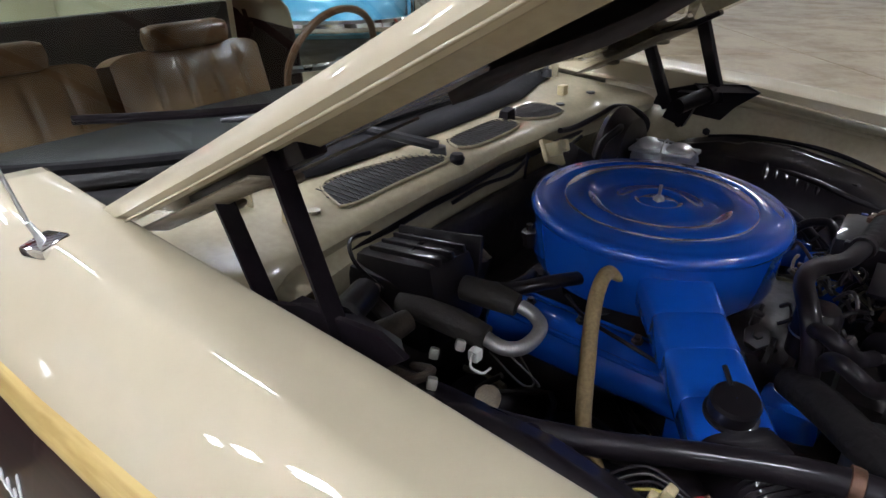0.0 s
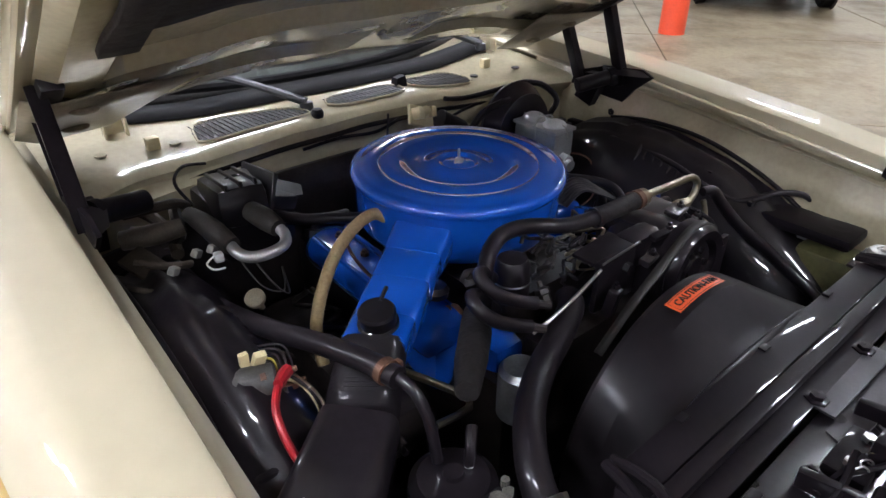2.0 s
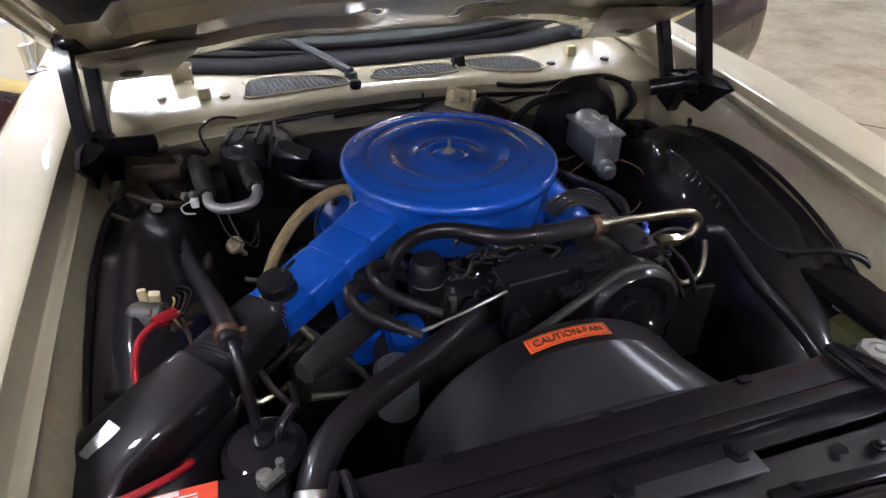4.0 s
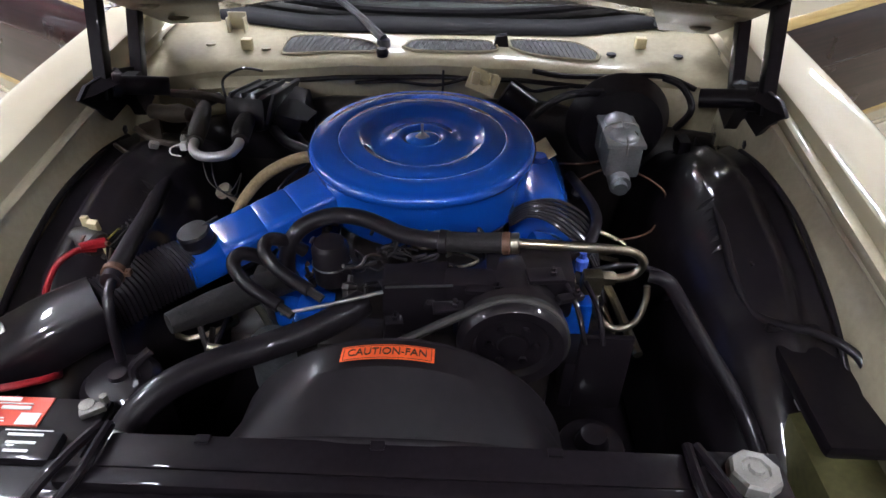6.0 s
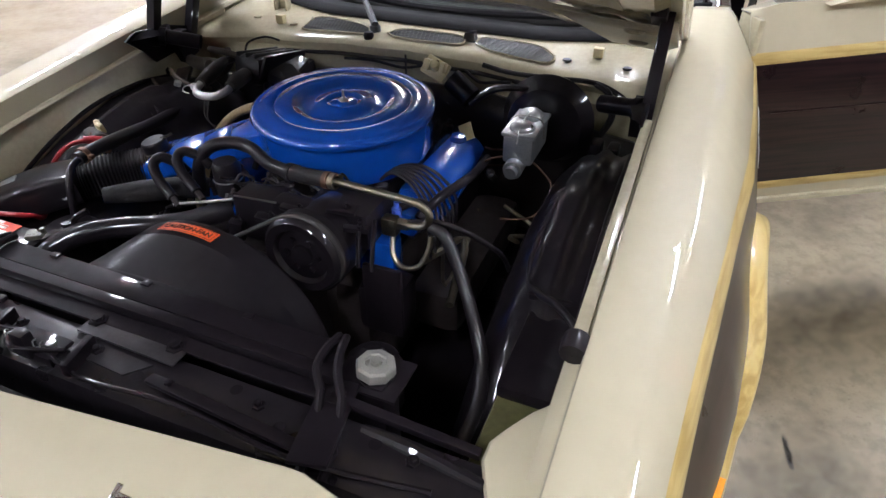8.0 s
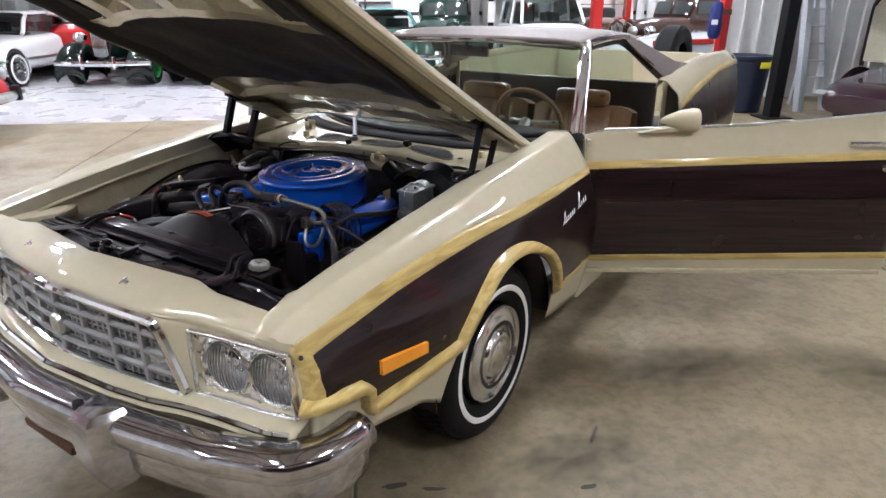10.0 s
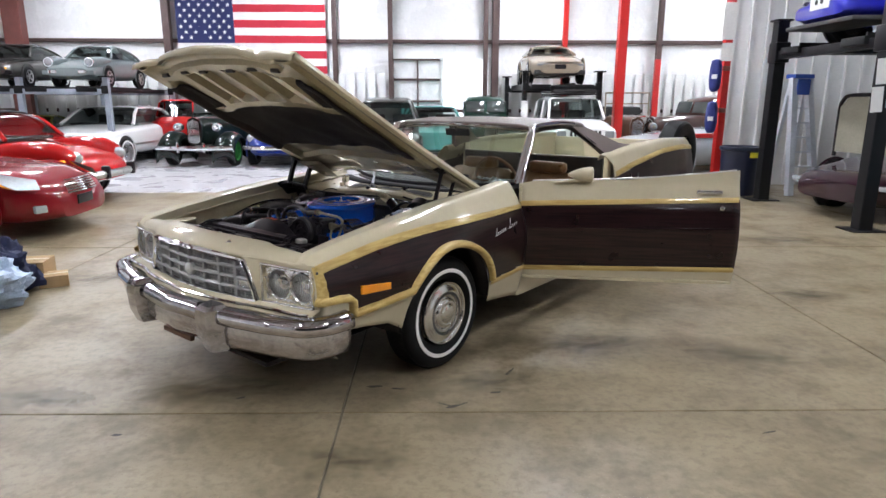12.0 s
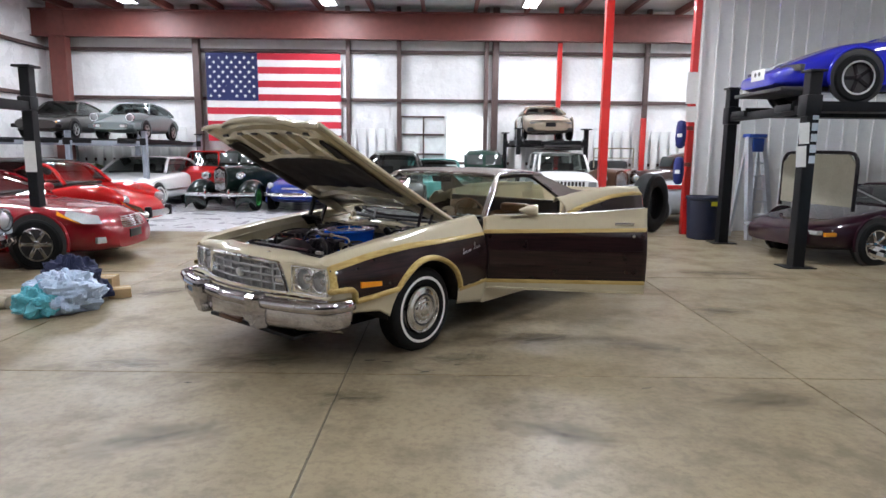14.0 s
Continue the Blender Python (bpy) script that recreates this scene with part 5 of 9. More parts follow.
    part("belt_molding", fix(Geo().tube([(-0.075, v, topz(v) + 0.004) for v in (0.09, 0.4, 0.8, 1.2, 1.39)], 0.007, n=6, fine=2)), CHROME_DULL, root)
    mir = Geo().tube([(-0.03, 0.315, 1.088), (-0.03, 0.33, 1.089), (-0.03, 0.36, 1.09), (-0.03, 0.41, 1.091), (-0.03, 0.455, 1.091), (-0.03, 0.475, 1.091), (-0.03, 0.482, 1.091)], [0.003, 0.014, 0.028, 0.044, 0.051, 0.049, 0.035], n=20, fine=3)
    mir.prism([(0.23, 1.034), (0.43, 1.045), (0.42, 1.062), (0.36, 1.06)], -0.06, -0.02, "x")
    part("mirror", fix(mir), CREAM, root, "cream bullet-shaped door mirror", sharp=60)
    return root


door(False), door(True)

# ---- rear quarters and bed
def quarter():
    g, rows = Geo(), []
    ys = np.linspace(2.22, 4.42, 60)
    for y in ys:
        y = float(y)
        zt = lerp([(2.22, 1.12), (2.5, 1.155), (2.9, 1.19), (3.6, 1.20), (4.42, 1.17)], y)
        tuck = lerp([(2.22, 0), (4.0, 0), (4.3, 0.03), (4.42, 0.07)], y)
        low = max(0.27, arch_z(y, 2.997, 0.40))
        row = [(0.80, y, zt - 0.05), (0.81, y, zt - 0.004), (0.83, y, zt), (0.865 - tuck, y, zt - 0.006), (0.90 - tuck, y, zt - 0.04)]
        for t in np.linspace(0, 1, 24):
            z = zt - 0.08 + (low - zt + 0.08) * float(t)
            row.append((lerp([(0.27, 0.93), (0.5, 0.965), (0.7, 0.985), (0.85, 0.98), (1.0, 0.955), (1.12, 0.92)], z) - tuck, y, z))
        rows.append(row)
    for a in range(len(rows) - 1):
        for i in range(len(rows[0]) - 1):
            p, q = rows[a][i], rows[a + 1][i + 1]
            zm, ym = (p[2] + q[2]) / 2, (p[1] + q[1]) / 2
            g.slot = 1 if (0.50 < zm < lerp([(2.22, 0.94), (2.6, 1.0), (3.4, 1.075), (4.0, 1.085), (4.4, 1.06)], ym) and i > 4 and ym < 4.36) else 0
            g.add([rows[a][i], rows[a][i + 1], rows[a + 1][i + 1], rows[a + 1][i]], [[0, 1, 2, 3]])
    return g


both("rear_quarter", quarter(), [CREAM, WOOD_DK], car, "cream rear quarter with woodgrain panel", solid=0.004, side=1, sharp=45)
rows = []
for y in np.linspace(2.24, 4.36, 30):
    y = float(y)
    z = lerp([(2.22, 0.955), (2.6, 1.015), (3.4, 1.09), (4.0, 1.10), (4.4, 1.07)], y)
    rows.append([(lerp([(0.7, 0.985), (0.85, 0.98), (1.0, 0.955), (1.12, 0.92)], z + 0.045 * t) + 0.008 * (1 - (abs(t) * 2) ** 4) - lerp([(4.0, 0), (4.3, 0.03), (4.42, 0.07)], y), y, z + 0.045 * t) for t in np.linspace(-0.5, 0.5, 7)])
both("quarter_trim", Geo().grid(rows), WOOD_LT, car, "light wood-look trim band", sharp=60)
part("bed", Geo().box((0, 3.42, 0.56), (1.6, 1.9, 0.05)).box((0, 4.38, 0.80), (1.66, 0.06, 0.66), bevel=0.02).box((0.80, 3.42, 0.85), (0.03, 1.9, 0.58)).box((-0.80, 3.42, 0.85), (0.03, 1.9, 0.58)), CREAM, car, "cream pickup bed and tailgate")
part("chassis", Geo().box((0, 1.9, 0.28), (1.0, 3.4, 0.14), bevel=0.03), BLACK_SATIN, car, "dark underbody")
# antenna on the right fender
part("antenna", Geo().box((-0.850, 0.545, 1.006), (0.046, 0.04, 0.016), bevel=0.005, turn=(0, -6, 20)), CHROME, car, "chrome antenna base with thin mast")
part("antenna_mast", Geo().tube([(-0.852, 0.545, 1.01), (-0.857, 0.560, 1.035)], [0.006, 0.004], n=8, fine=2).tube([(-0.857, 0.562, 1.036), (-0.93, 0.80, 1.85)], [0.0028, 0.0018], n=6, fine=1), CHROME_DULL, car)

# ---------------------------------------------------------------- engine bay
def bay(name, geo, material, label="", parent=None, **kw):
    return part(name, geo, material, parent or car, label, **kw)


CAST_SILVER = mat("clean_cast_metal", (0.58, 0.59, 0.60), 0.3, metal=0.85, var=0.15, scale=25, bump=0.08, bscale=120)
ZINC_PALE = mat("dull_pale_zinc", (0.30, 0.285, 0.255), 0.45, metal=0.4, var=0.15, scale=30)
INK_BLACK = mat("dull_black_paint", (0.009, 0.0068, 0.0084), 0.40, spec=0.06, coat=0.22, crough=0.10, var=0.3, scale=9)
# engine block and dark depths
block = bay("engine_block", Geo().box((0, 0.03, 0.50), (0.50, 0.74, 0.34), bevel=0.04), GRIME, "grimy dark engine block")
part("intake_manifold", Geo().box((0, 0.02, 0.69), (0.30, 0.50, 0.10), bevel=0.03), GRIME, block)
part("timing_cover", Geo().box((0, -0.33, 0.55), (0.34, 0.08, 0.36), bevel=0.03), GRIME, block)
for s in (-0.34, 0.34):
    part("exhaust_manifold", Geo().box((s, 0.05, 0.52), (0.14, 0.5, 0.12), bevel=0.04), GRIME, block)
bay("splash_floor", Geo().box((0, -0.25, 0.24), (1.12, 1.5, 0.03), bevel=0.01), BLACK_SATIN, "black splash panel")
bay("front_splash", Geo().box((0, -0.86, 0.53), (1.5, 0.03, 0.30), bevel=0.01), BLACK_SATIN)
bay("battery_tray", Geo().box((-0.66, -0.76, 0.50), (0.30, 0.26, 0.22), bevel=0.03), BLACK_SATIN)
bay("corner_splash", Geo().box((0.66, -0.78, 0.48), (0.30, 0.22, 0.20), bevel=0.03), BLACK_SATIN)
LINER = [(0, 0.836), (0.28, 0.836), (0.42, 0.80), (0.55, 0.79), (0.72, 0.78)]
bay("firewall_liner", Geo().grid([[(float(x), cowl_row(float(x))[8][1] - 0.014, 0.42 + (lerp(LINER, abs(x)) - 0.42) * t) for t in (0, 0.4, 0.8, 1)] for x in np.linspace(-0.70, 0.70, 36)]), GRIME, "black firewall liner", solid=0.02)

# air cleaner
AC = pose(-0.009, 0.056, 0.895, 1.5, 0, 0) @ pose(0, 0, -0.883) @ Matrix.Diagonal((1.045, 1.045, 1, 1))
ac = bay("air_cleaner", Geo().lathe([(0.214, 0.868), (0.212, 0.782), (0.205, 0.768), (0.13, 0.762), (0.12, 0.74), (0.0005, 0.74)], 64, AC), BLUE, "round blue air cleaner with snorkel")
lid = [(0.0005, 0.892), (0.028, 0.892), (0.033, 0.889), (0.038, 0.893), (0.044, 0.896), (0.050, 0.895), (0.062, 0.890), (0.076, 0.8845), (0.098, 0.884), (0.104, 0.8855), (0.112, 0.8905), (0.120, 0.8975), (0.126, 0.900), (0.160, 0.899), (0.1635, 0.8965), (0.167, 0.899), (0.185, 0.8975), (0.200, 0.8945), (0.206, 0.8915), (0.212, 0.893), (0.220, 0.888), (0.2235, 0.880), (0.222, 0.872), (0.216, 0.868)]
part("lid", Geo().lathe(lid, 96, AC), BLUE, ac, "pressed blue lid with raised rings", sharp=60)
g = Geo().lathe([(0.010, 0.892), (0.009, 0.897), (0.005, 0.901), (0.0028, 0.903), (0.0028, 0.921), (0.0005, 0.922)], 12, AC).box((-0.018, 0.054, 0.902), (0.012, 0.004, 0.010), bevel=0.0015, turn=(0, 25, 20)).box((0.000, 0.054, 0.902), (0.012, 0.004, 0.010), bevel=0.0015, turn=(0, -25, 20))
part("wing_nut", g, ZINC, ac, "zinc wing nut")
for a in (222, 262, 320):
    part("rivet", Geo().ball((-0.009 + 0.2135 * math.cos(radians(a)), 0.054 + 0.2135 * math.sin(radians(a)), 0.825), 0.006, n=6), INK, ac)
S0, S1 = Vector((-0.165, -0.032, 0.832)), Vector((-0.432, -0.220, 0.770))
sd = (S1 - S0).normalized()
sn = Vector((-sd.y, sd.x, 0)).normalized()
su = sd.cross(sn) * -1
if su.z < 0:
    su = -su
rows = []
for t, w, h in ((0, 0.062, 0.034), (0.10, 0.060, 0.034), (0.30, 0.056, 0.032), (0.315, 0.0542, 0.0297), (0.33, 0.056, 0.031), (0.52, 0.055, 0.030), (0.53, 0.0532, 0.0287), (0.545, 0.055, 0.030), (0.78, 0.054, 0.030), (0.79, 0.0522, 0.0287), (0.80, 0.054, 0.030), (1.0, 0.053, 0.030)):
    c = S0 + (S1 - S0) * t
    row = []
    for k in range(24):
        a = 2 * math.pi * k / 24
        ca, sa = math.cos(a), math.sin(a)
        row.append(c + sn * w * math.copysign(abs(ca) ** 0.35, ca) + su * h * math.copysign(abs(sa) ** 0.35, sa))
    rows.append(row)
part("snorkel", Geo().grid(rows, close=True, caps=True), BLUE, ac, "blue sheet-metal intake snorkel", sharp=35)
cap_c = S0 + (S1 - S0) * 0.875 + su * 0.030
q = su.to_track_quat("Z", "Y").to_matrix().to_4x4()
part("vacuum_motor", Geo().lathe([(0.034, 0), (0.034, 0.004), (0.030, 0.006), (0.031, 0.026), (0.028, 0.031), (0.0005, 0.032)], 28, Matrix.Translation(cap_c) @ q).tube([cap_c + su * 0.03 + sd * -0.02, cap_c + su * 0.034 + sd * -0.05], 0.0035, n=6, fine=1), PLASTIC_DK, ac, "black round vacuum motor cap")

# intake bellows and moulded duct
duct_pts = [Vector(p) for p in ((-0.425, -0.215, 0.772), (-0.475, -0.270, 0.772), (-0.530, -0.335, 0.768), (-0.60, -0.392, 0.755), (-0.68, -0.45, 0.725), (-0.735, -0.55, 0.68))]
def boxy(pts, ws, hs, ribs=0, n=20, fine=8, e=0.5):
    line, hw, hh = [], [], []
    for i in range(len(pts) - 1):
        p0, p1, p2, p3 = pts[max(0, i - 1)], pts[i], pts[i + 1], pts[min(len(pts) - 1, i + 2)]
        for s in range(fine):
            t = s / fine
            line.append(0.5 * (2 * p1 + (p2 - p0) * t + (2 * p0 - 5 * p1 + 4 * p2 - p3) * t * t + (3 * p1 - p0 - 3 * p2 + p3) * t ** 3))
            hw.append(ws[i] * (1 - t) + ws[i + 1] * t), hh.append(hs[i] * (1 - t) + hs[i + 1] * t)
    line.append(pts[-1]), hw.append(ws[-1]), hh.append(hs[-1])
    rows = []
    for i, p in enumerate(line):
        d = (line[min(i + 1, len(line) - 1)] - line[max(i - 1, 0)]).normalized()
        s = d.cross(Vector((0, 0, 1))).normalized()
        u = s.cross(d)
        r = 1 + (0.055 * (1 if i % 2 else -1) if ribs else 0)
        rows.append([p + s * hw[i] * r * math.copysign(abs(math.cos(a)) ** e, math.cos(a)) + u * hh[i] * r * math.copysign(abs(math.sin(a)) ** e, math.sin(a)) for a in (2 * math.pi * k / n for k in range(n))])
    return Geo().grid(rows, close=True, caps=True)


bay("intake_bellows", boxy(duct_pts[:3], [0.050, 0.050, 0.050], [0.034, 0.036, 0.038], ribs=1, fine=22), RUBBER, "black corrugated intake hose", sharp=25)
dct = bay("intake_duct", boxy(duct_pts[2:], [0.056, 0.060, 0.060, 0.055], [0.042, 0.045, 0.042, 0.035], e=0.4), BLACK_GLOSS, "black moulded intake duct", sharp=40)
part("tag", Geo().box((-0.668, -0.428, 0.778), (0.055, 0.024, 0.004), bevel=0.002, turn=(10, -22, 38)), ZINC, dct, "small metal tag")

# hoses
def hose(name, pts, r, material=RUBBER, label="", n=12):
    return bay(name, Geo().tube(pts, r, n=n, fine=7), material, label)


def clamp(p, d, r, material=RUST, parent=None):
    m = Matrix.Translation(p) @ Vector(d).to_track_quat("Z", "Y").to_matrix().to_4x4()
    part("clamp", Geo().lathe([(r, -0.007), (r + 0.003, -0.006), (r + 0.003, 0.006), (r, 0.007)], 16, m).box((r + 0.005, 0, 0), (0.012, 0.01, 0.012), m=m, bevel=0.002), material, parent or car)


h1 = hose("vent_hose", [(-0.585, 0.24, 0.79), (-0.58, 0.15, 0.79), (-0.572, 0.05, 0.785), (-0.545, -0.08, 0.80), (-0.515, -0.20, 0.825), (-0.492, -0.30, 0.842), (-0.482, -0.36, 0.845)], 0.0165, RUBBER, "thick black vapour hose")
clamp((-0.486, -0.338, 0.845), (0.1, -1, 0), 0.0165, parent=h1)
hose("canister_tube", [(-0.482, -0.345, 0.845), (-0.476, -0.385, 0.838), (-0.470, -0.41, 0.80), (-0.468, -0.425, 0.735)], 0.0085, BLACK_GLOSS)
can = bay("vapour_canister", Geo().lathe([(0.0005, 0.735), (0.014, 0.735), (0.016, 0.728), (0.050, 0.724), (0.062, 0.713), (0.064, 0.700), (0.060, 0.692), (0.060, 0.58), (0.0005, 0.57)], 32, pose(-0.462, -0.452, 0)), BLACK_GLOSS, "black vapour canister")
part("nipple", Geo().tube([(-0.435, -0.452, 0.715), (-0.432, -0.452, 0.75), (-0.41, -0.43, 0.765)], 0.008, n=8), BLACK_GLOSS, can)
def ribbed(pts, r, turns, depth):
    """A hose with fine ribs: dense points along the line, every other ring a little wider."""
    ps = [Vector(p) for p in pts]
    out, m_ = [], max(2, turns // (len(ps) - 1))
    for i in range(len(ps) - 1):
        p0, p1, p2, p3 = ps[max(0, i - 1)], ps[i], ps[i + 1], ps[min(len(ps) - 1, i + 2)]
        for k in range(m_):
            t = k / m_
            out.append(0.5 * (2 * p1 + (p2 - p0) * t + (2 * p0 - 5 * p1 + 4 * p2 - p3) * t * t + (3 * p1 - p0 - 3 * p2 + p3) * t ** 3))
    out.append(ps[-1])
    return Geo().tube(out, [r + (depth if i % 2 else 0) for i in range(len(out))], n=16, fine=1)


rh = bay("radiator_hose", ribbed([(-0.085, -0.325, 0.785), (-0.11, -0.352, 0.785), (-0.165, -0.375, 0.765), (-0.235, -0.402, 0.752), (-0.305, -0.445, 0.755), (-0.362, -0.495, 0.755), (-0.398, -0.545, 0.738), (-0.413, -0.60, 0.705), (-0.41, -0.64, 0.68)], 0.0232, 150, 0.0007), RUBBER, "upper radiator hose with fine ribs", sharp=180)
clamp((-0.405, -0.565, 0.728), (-0.2, -0.8, -0.5), 0.0235, CHROME_DULL, rh)
bay("heat_sleeve", boxy([Vector(p) for p in ((-0.225, -0.24, 0.765), (-0.275, -0.29, 0.778), (-0.332, -0.342, 0.784), (-0.388, -0.395, 0.790))], [0.024, 0.027, 0.026, 0.018], [0.022, 0.025, 0.025, 0.017], fine=6, e=0.9), FOAM, "worn grey heat sleeve", sharp=80)
lh = hose("pressure_hose", [(-0.228, -0.262, 0.77), (-0.224, -0.255, 0.83), (-0.20, -0.237, 0.872), (-0.15, -0.218, 0.887), (-0.09, -0.222, 0.886), (-0.02, -0.255, 0.878), (0.05, -0.272, 0.879)], 0.0145, RUBBER, "black refrigerant hose", n=14)
hose("pressure_hose", [(0.045, -0.271, 0.879), (0.10, -0.280, 0.885), (0.155, -0.288, 0.892)], 0.0172, FOAM, "grey sleeved refrigerant hose", n=14)
clamp((0.047, -0.271, 0.879), (1, -0.15, 0), 0.017, RUBBER, lh)
clamp((0.150, -0.288, 0.891), (1, -0.1, 0.1), 0.016, RUST, lh)
clamp((0.164, -0.289, 0.892), (1, -0.1, 0.1), 0.014, BRASS, lh)
hose("metal_pipe", [(0.165, -0.289, 0.893), (0.25, -0.290, 0.890), (0.335, -0.287, 0.884), (0.362, -0.287, 0.876), (0.376, -0.288, 0.860), (0.368, -0.290, 0.840), (0.345, -0.294, 0.832), (0.315, -0.298, 0.832)], 0.0078, BRASS, "bent bare metal pipe with return loop")
bay("pipe_fitting", Geo().lathe([(0.012, 0), (0.013, 0.01), (0.013, 0.028), (0.010, 0.032), (0.0005, 0.033)], 6, pose(0.332, -0.296, 0.832, 0, -90, 0)).box((0.295, -0.30, 0.826), (0.034, 0.026, 0.04), bevel=0.006), BRASS, "zinc compressor fitting")
hose("small_pipe", [(0.30, -0.30, 0.815), (0.31, -0.325, 0.775), (0.335, -0.335, 0.755), (0.37, -0.33, 0.765), (0.385, -0.315, 0.80), (0.385, -0.305, 0.825)], 0.0058, BRASS)
hose("suction_hose", [(0.385, -0.300, 0.842), (0.415, -0.309, 0.838), (0.445, -0.325, 0.80), (0.485, -0.360, 0.745), (0.522, -0.405, 0.70), (0.548, -0.445, 0.662), (0.562, -0.51, 0.62), (0.55, -0.60, 0.57)], [0.010, 0.0125, 0.0125, 0.013, 0.0135, 0.014, 0.014, 0.014], RUBBER, "long black suction hose")
for o in (Vector((0, 0, 0)), Vector((-0.044, -0.030, -0.010))):
    hose("bypass_hose", [o + Vector(p) for p in ((-0.172, -0.328, 0.812), (-0.200, -0.314, 0.820), (-0.232, -0.302, 0.838), (-0.252, -0.285, 0.860), (-0.246, -0.265, 0.868), (-0.222, -0.252, 0.855), (-0.195, -0.245, 0.83))], 0.0115, RUBBER, "looped black bypass hose")
    bay("hose_nipple", Geo().tube([o + Vector((-0.174, -0.327, 0.812)), o + Vector((-0.150, -0.338, 0.802))], 0.0075, n=8, fine=1), GRIME)
hose("steel_strap", [(-0.215, -0.362, 0.79), (-0.17, -0.366, 0.805), (-0.11, -0.364, 0.822), (-0.045, -0.358, 0.840)], 0.0032, CHROME_DULL, "thin steel support strap")
hose("tan_hose", [(-0.215, 0.025, 0.842), (-0.238, 0.045, 0.856), (-0.285, 0.040, 0.848), (-0.340, 0.022, 0.822), (-0.382, 0.004, 0.780), (-0.408, -0.008, 0.738), (-0.424, -0.020, 0.692), (-0.432, -0.050, 0.64)], 0.012, TAN_HOSE, "tan woven vacuum hose")
hose("wheelhouse_cable", [(0.60, 0.16, 0.80), (0.588, 0.08, 0.812), (0.583, -0.02, 0.81), (0.575, -0.12, 0.80), (0.572, -0.21, 0.775), (0.588, -0.285, 0.755), (0.62, -0.325, 0.765), (0.655, -0.36, 0.782), (0.70, -0.40, 0.775), (0.72, -0.44, 0.74)], 0.0075, RUBBER, "black cable looped over the wheelhouse")
hose("wheelhouse_edge", [(0.695, 0.17, 0.83), (0.697, 0.05, 0.848), (0.698, -0.10, 0.845), (0.698, -0.22, 0.818), (0.70, -0.33, 0.775), (0.70, -0.43, 0.72)], 0.006, RUBBER)
hose("wheelhouse_edge", [(-0.695, 0.17, 0.83), (-0.697, 0.05, 0.848), (-0.698, -0.10, 0.845), (-0.698, -0.22, 0.818), (-0.70, -0.33, 0.775), (-0.70, -0.43, 0.72)], 0.006, RUBBER)

# valve covers, spark wires, distributor side clutter
def capsule(a, b, r, flat=0.8):
    a, b = Vector(a), Vector(b)
    rows = []
    for t, k in ((0, 0.02), (0.0, 0.7), (0.03, 0.92), (0.08, 1), (0.5, 1), (0.92, 1), (0.97, 0.92), (1, 0.7), (1, 0.02)):
        c = a.lerp(b, t)
        rows.append([c + Vector((r * k * math.cos(w), 0, r * k * flat * math.sin(w))) for w in (2 * math.pi * i / 20 for i in range(20))])
    return Geo().grid(rows, close=True)


for s in (-1, 1):
    vc = bay("valve_cover", capsule((0.245 * s, -0.20 if s < 0 else -0.06, 0.715 if s > 0 else 0.690), (0.245 * s, 0.25, 0.735 if s > 0 else 0.708), 0.060 if s < 0 else 0.070), BLUE, "blue enamelled valve cover", sharp=50)
    part("filler_cap", Geo().lathe([(0.022, 0), (0.024, 0.012), (0.018, 0.022), (0.0005, 0.024)], 18, pose(0.25 * s, 0.19 if s > 0 else -0.16, 0.775)), BLUE if s > 0 else BLACK_GLOSS, vc)
bay("timing_housing", Geo().box((0.215, -0.225, 0.70), (0.09, 0.10, 0.15), bevel=0.025).box((0.25, -0.13, 0.745), (0.075, 0.11, 0.06), bevel=0.02, turn=(0, 20, 15)).box((0.28, -0.29, 0.735), (0.05, 0.05, 0.1), bevel=0.015), BLUE, "blue engine front housing")
bay("front_cover", Geo().box((-0.19, -0.25, 0.65), (0.08, 0.10, 0.13), bevel=0.03).box((-0.26, -0.15, 0.64), (0.07, 0.12, 0.10), bevel=0.03), BLUE, "blue engine front cover")
bay("oil_filter", Geo().lathe([(0.0005, 0.74), (0.03, 0.738), (0.038, 0.728), (0.038, 0.64), (0.0005, 0.64)], 24, pose(-0.24, -0.365, 0.0, 0, 0, 0)), ZINC, "grey cylinder beside the radiator hose")
for k in range(7):
    o = 0.012 * k
    hose("spark_wire", [(0.17, -0.06 - o * 0.6, 0.80), (0.21, -0.055 - o * 0.8, 0.822 + o * 0.1), (0.262, -0.05 - o, 0.825 - o * 0.2), (0.315, -0.055 - o * 1.6, 0.80 - o * 0.3), (0.345, -0.06 - o * 2.2, 0.755 - o * 0.5), (0.335, -0.05 - o * 2, 0.68)], 0.0038, FOAM if k % 2 else RUBBER, n=6)
hose("heater_hose", [(0.30, -0.18, 0.77), (0.33, -0.12, 0.80), (0.345, -0.05, 0.795), (0.345, 0.06, 0.77), (0.33, 0.2, 0.74)], 0.011, RUBBER, "black heater hose")
hose("vacuum_line", [(0.25, -0.22, 0.795), (0.285, -0.20, 0.815), (0.30, -0.16, 0.80), (0.295, -0.13, 0.77)], 0.009, RUBBER)
hose("vacuum_line", [(0.29, -0.25, 0.80), (0.36, -0.22, 0.80), (0.43, -0.20, 0.775), (0.49, -0.17, 0.72), (0.50, -0.12, 0.64)], 0.006, RUBBER)
bay("vacuum_valve", Geo().lathe([(0.010, 0), (0.011, 0.02), (0.006, 0.024), (0.006, 0.035), (0.0005, 0.036)], 10, pose(0.285, -0.252, 0.815)), mat("small_blue_cap", (0.05, 0.10, 0.45), 0.4, var=0.1), "small blue plastic valve")

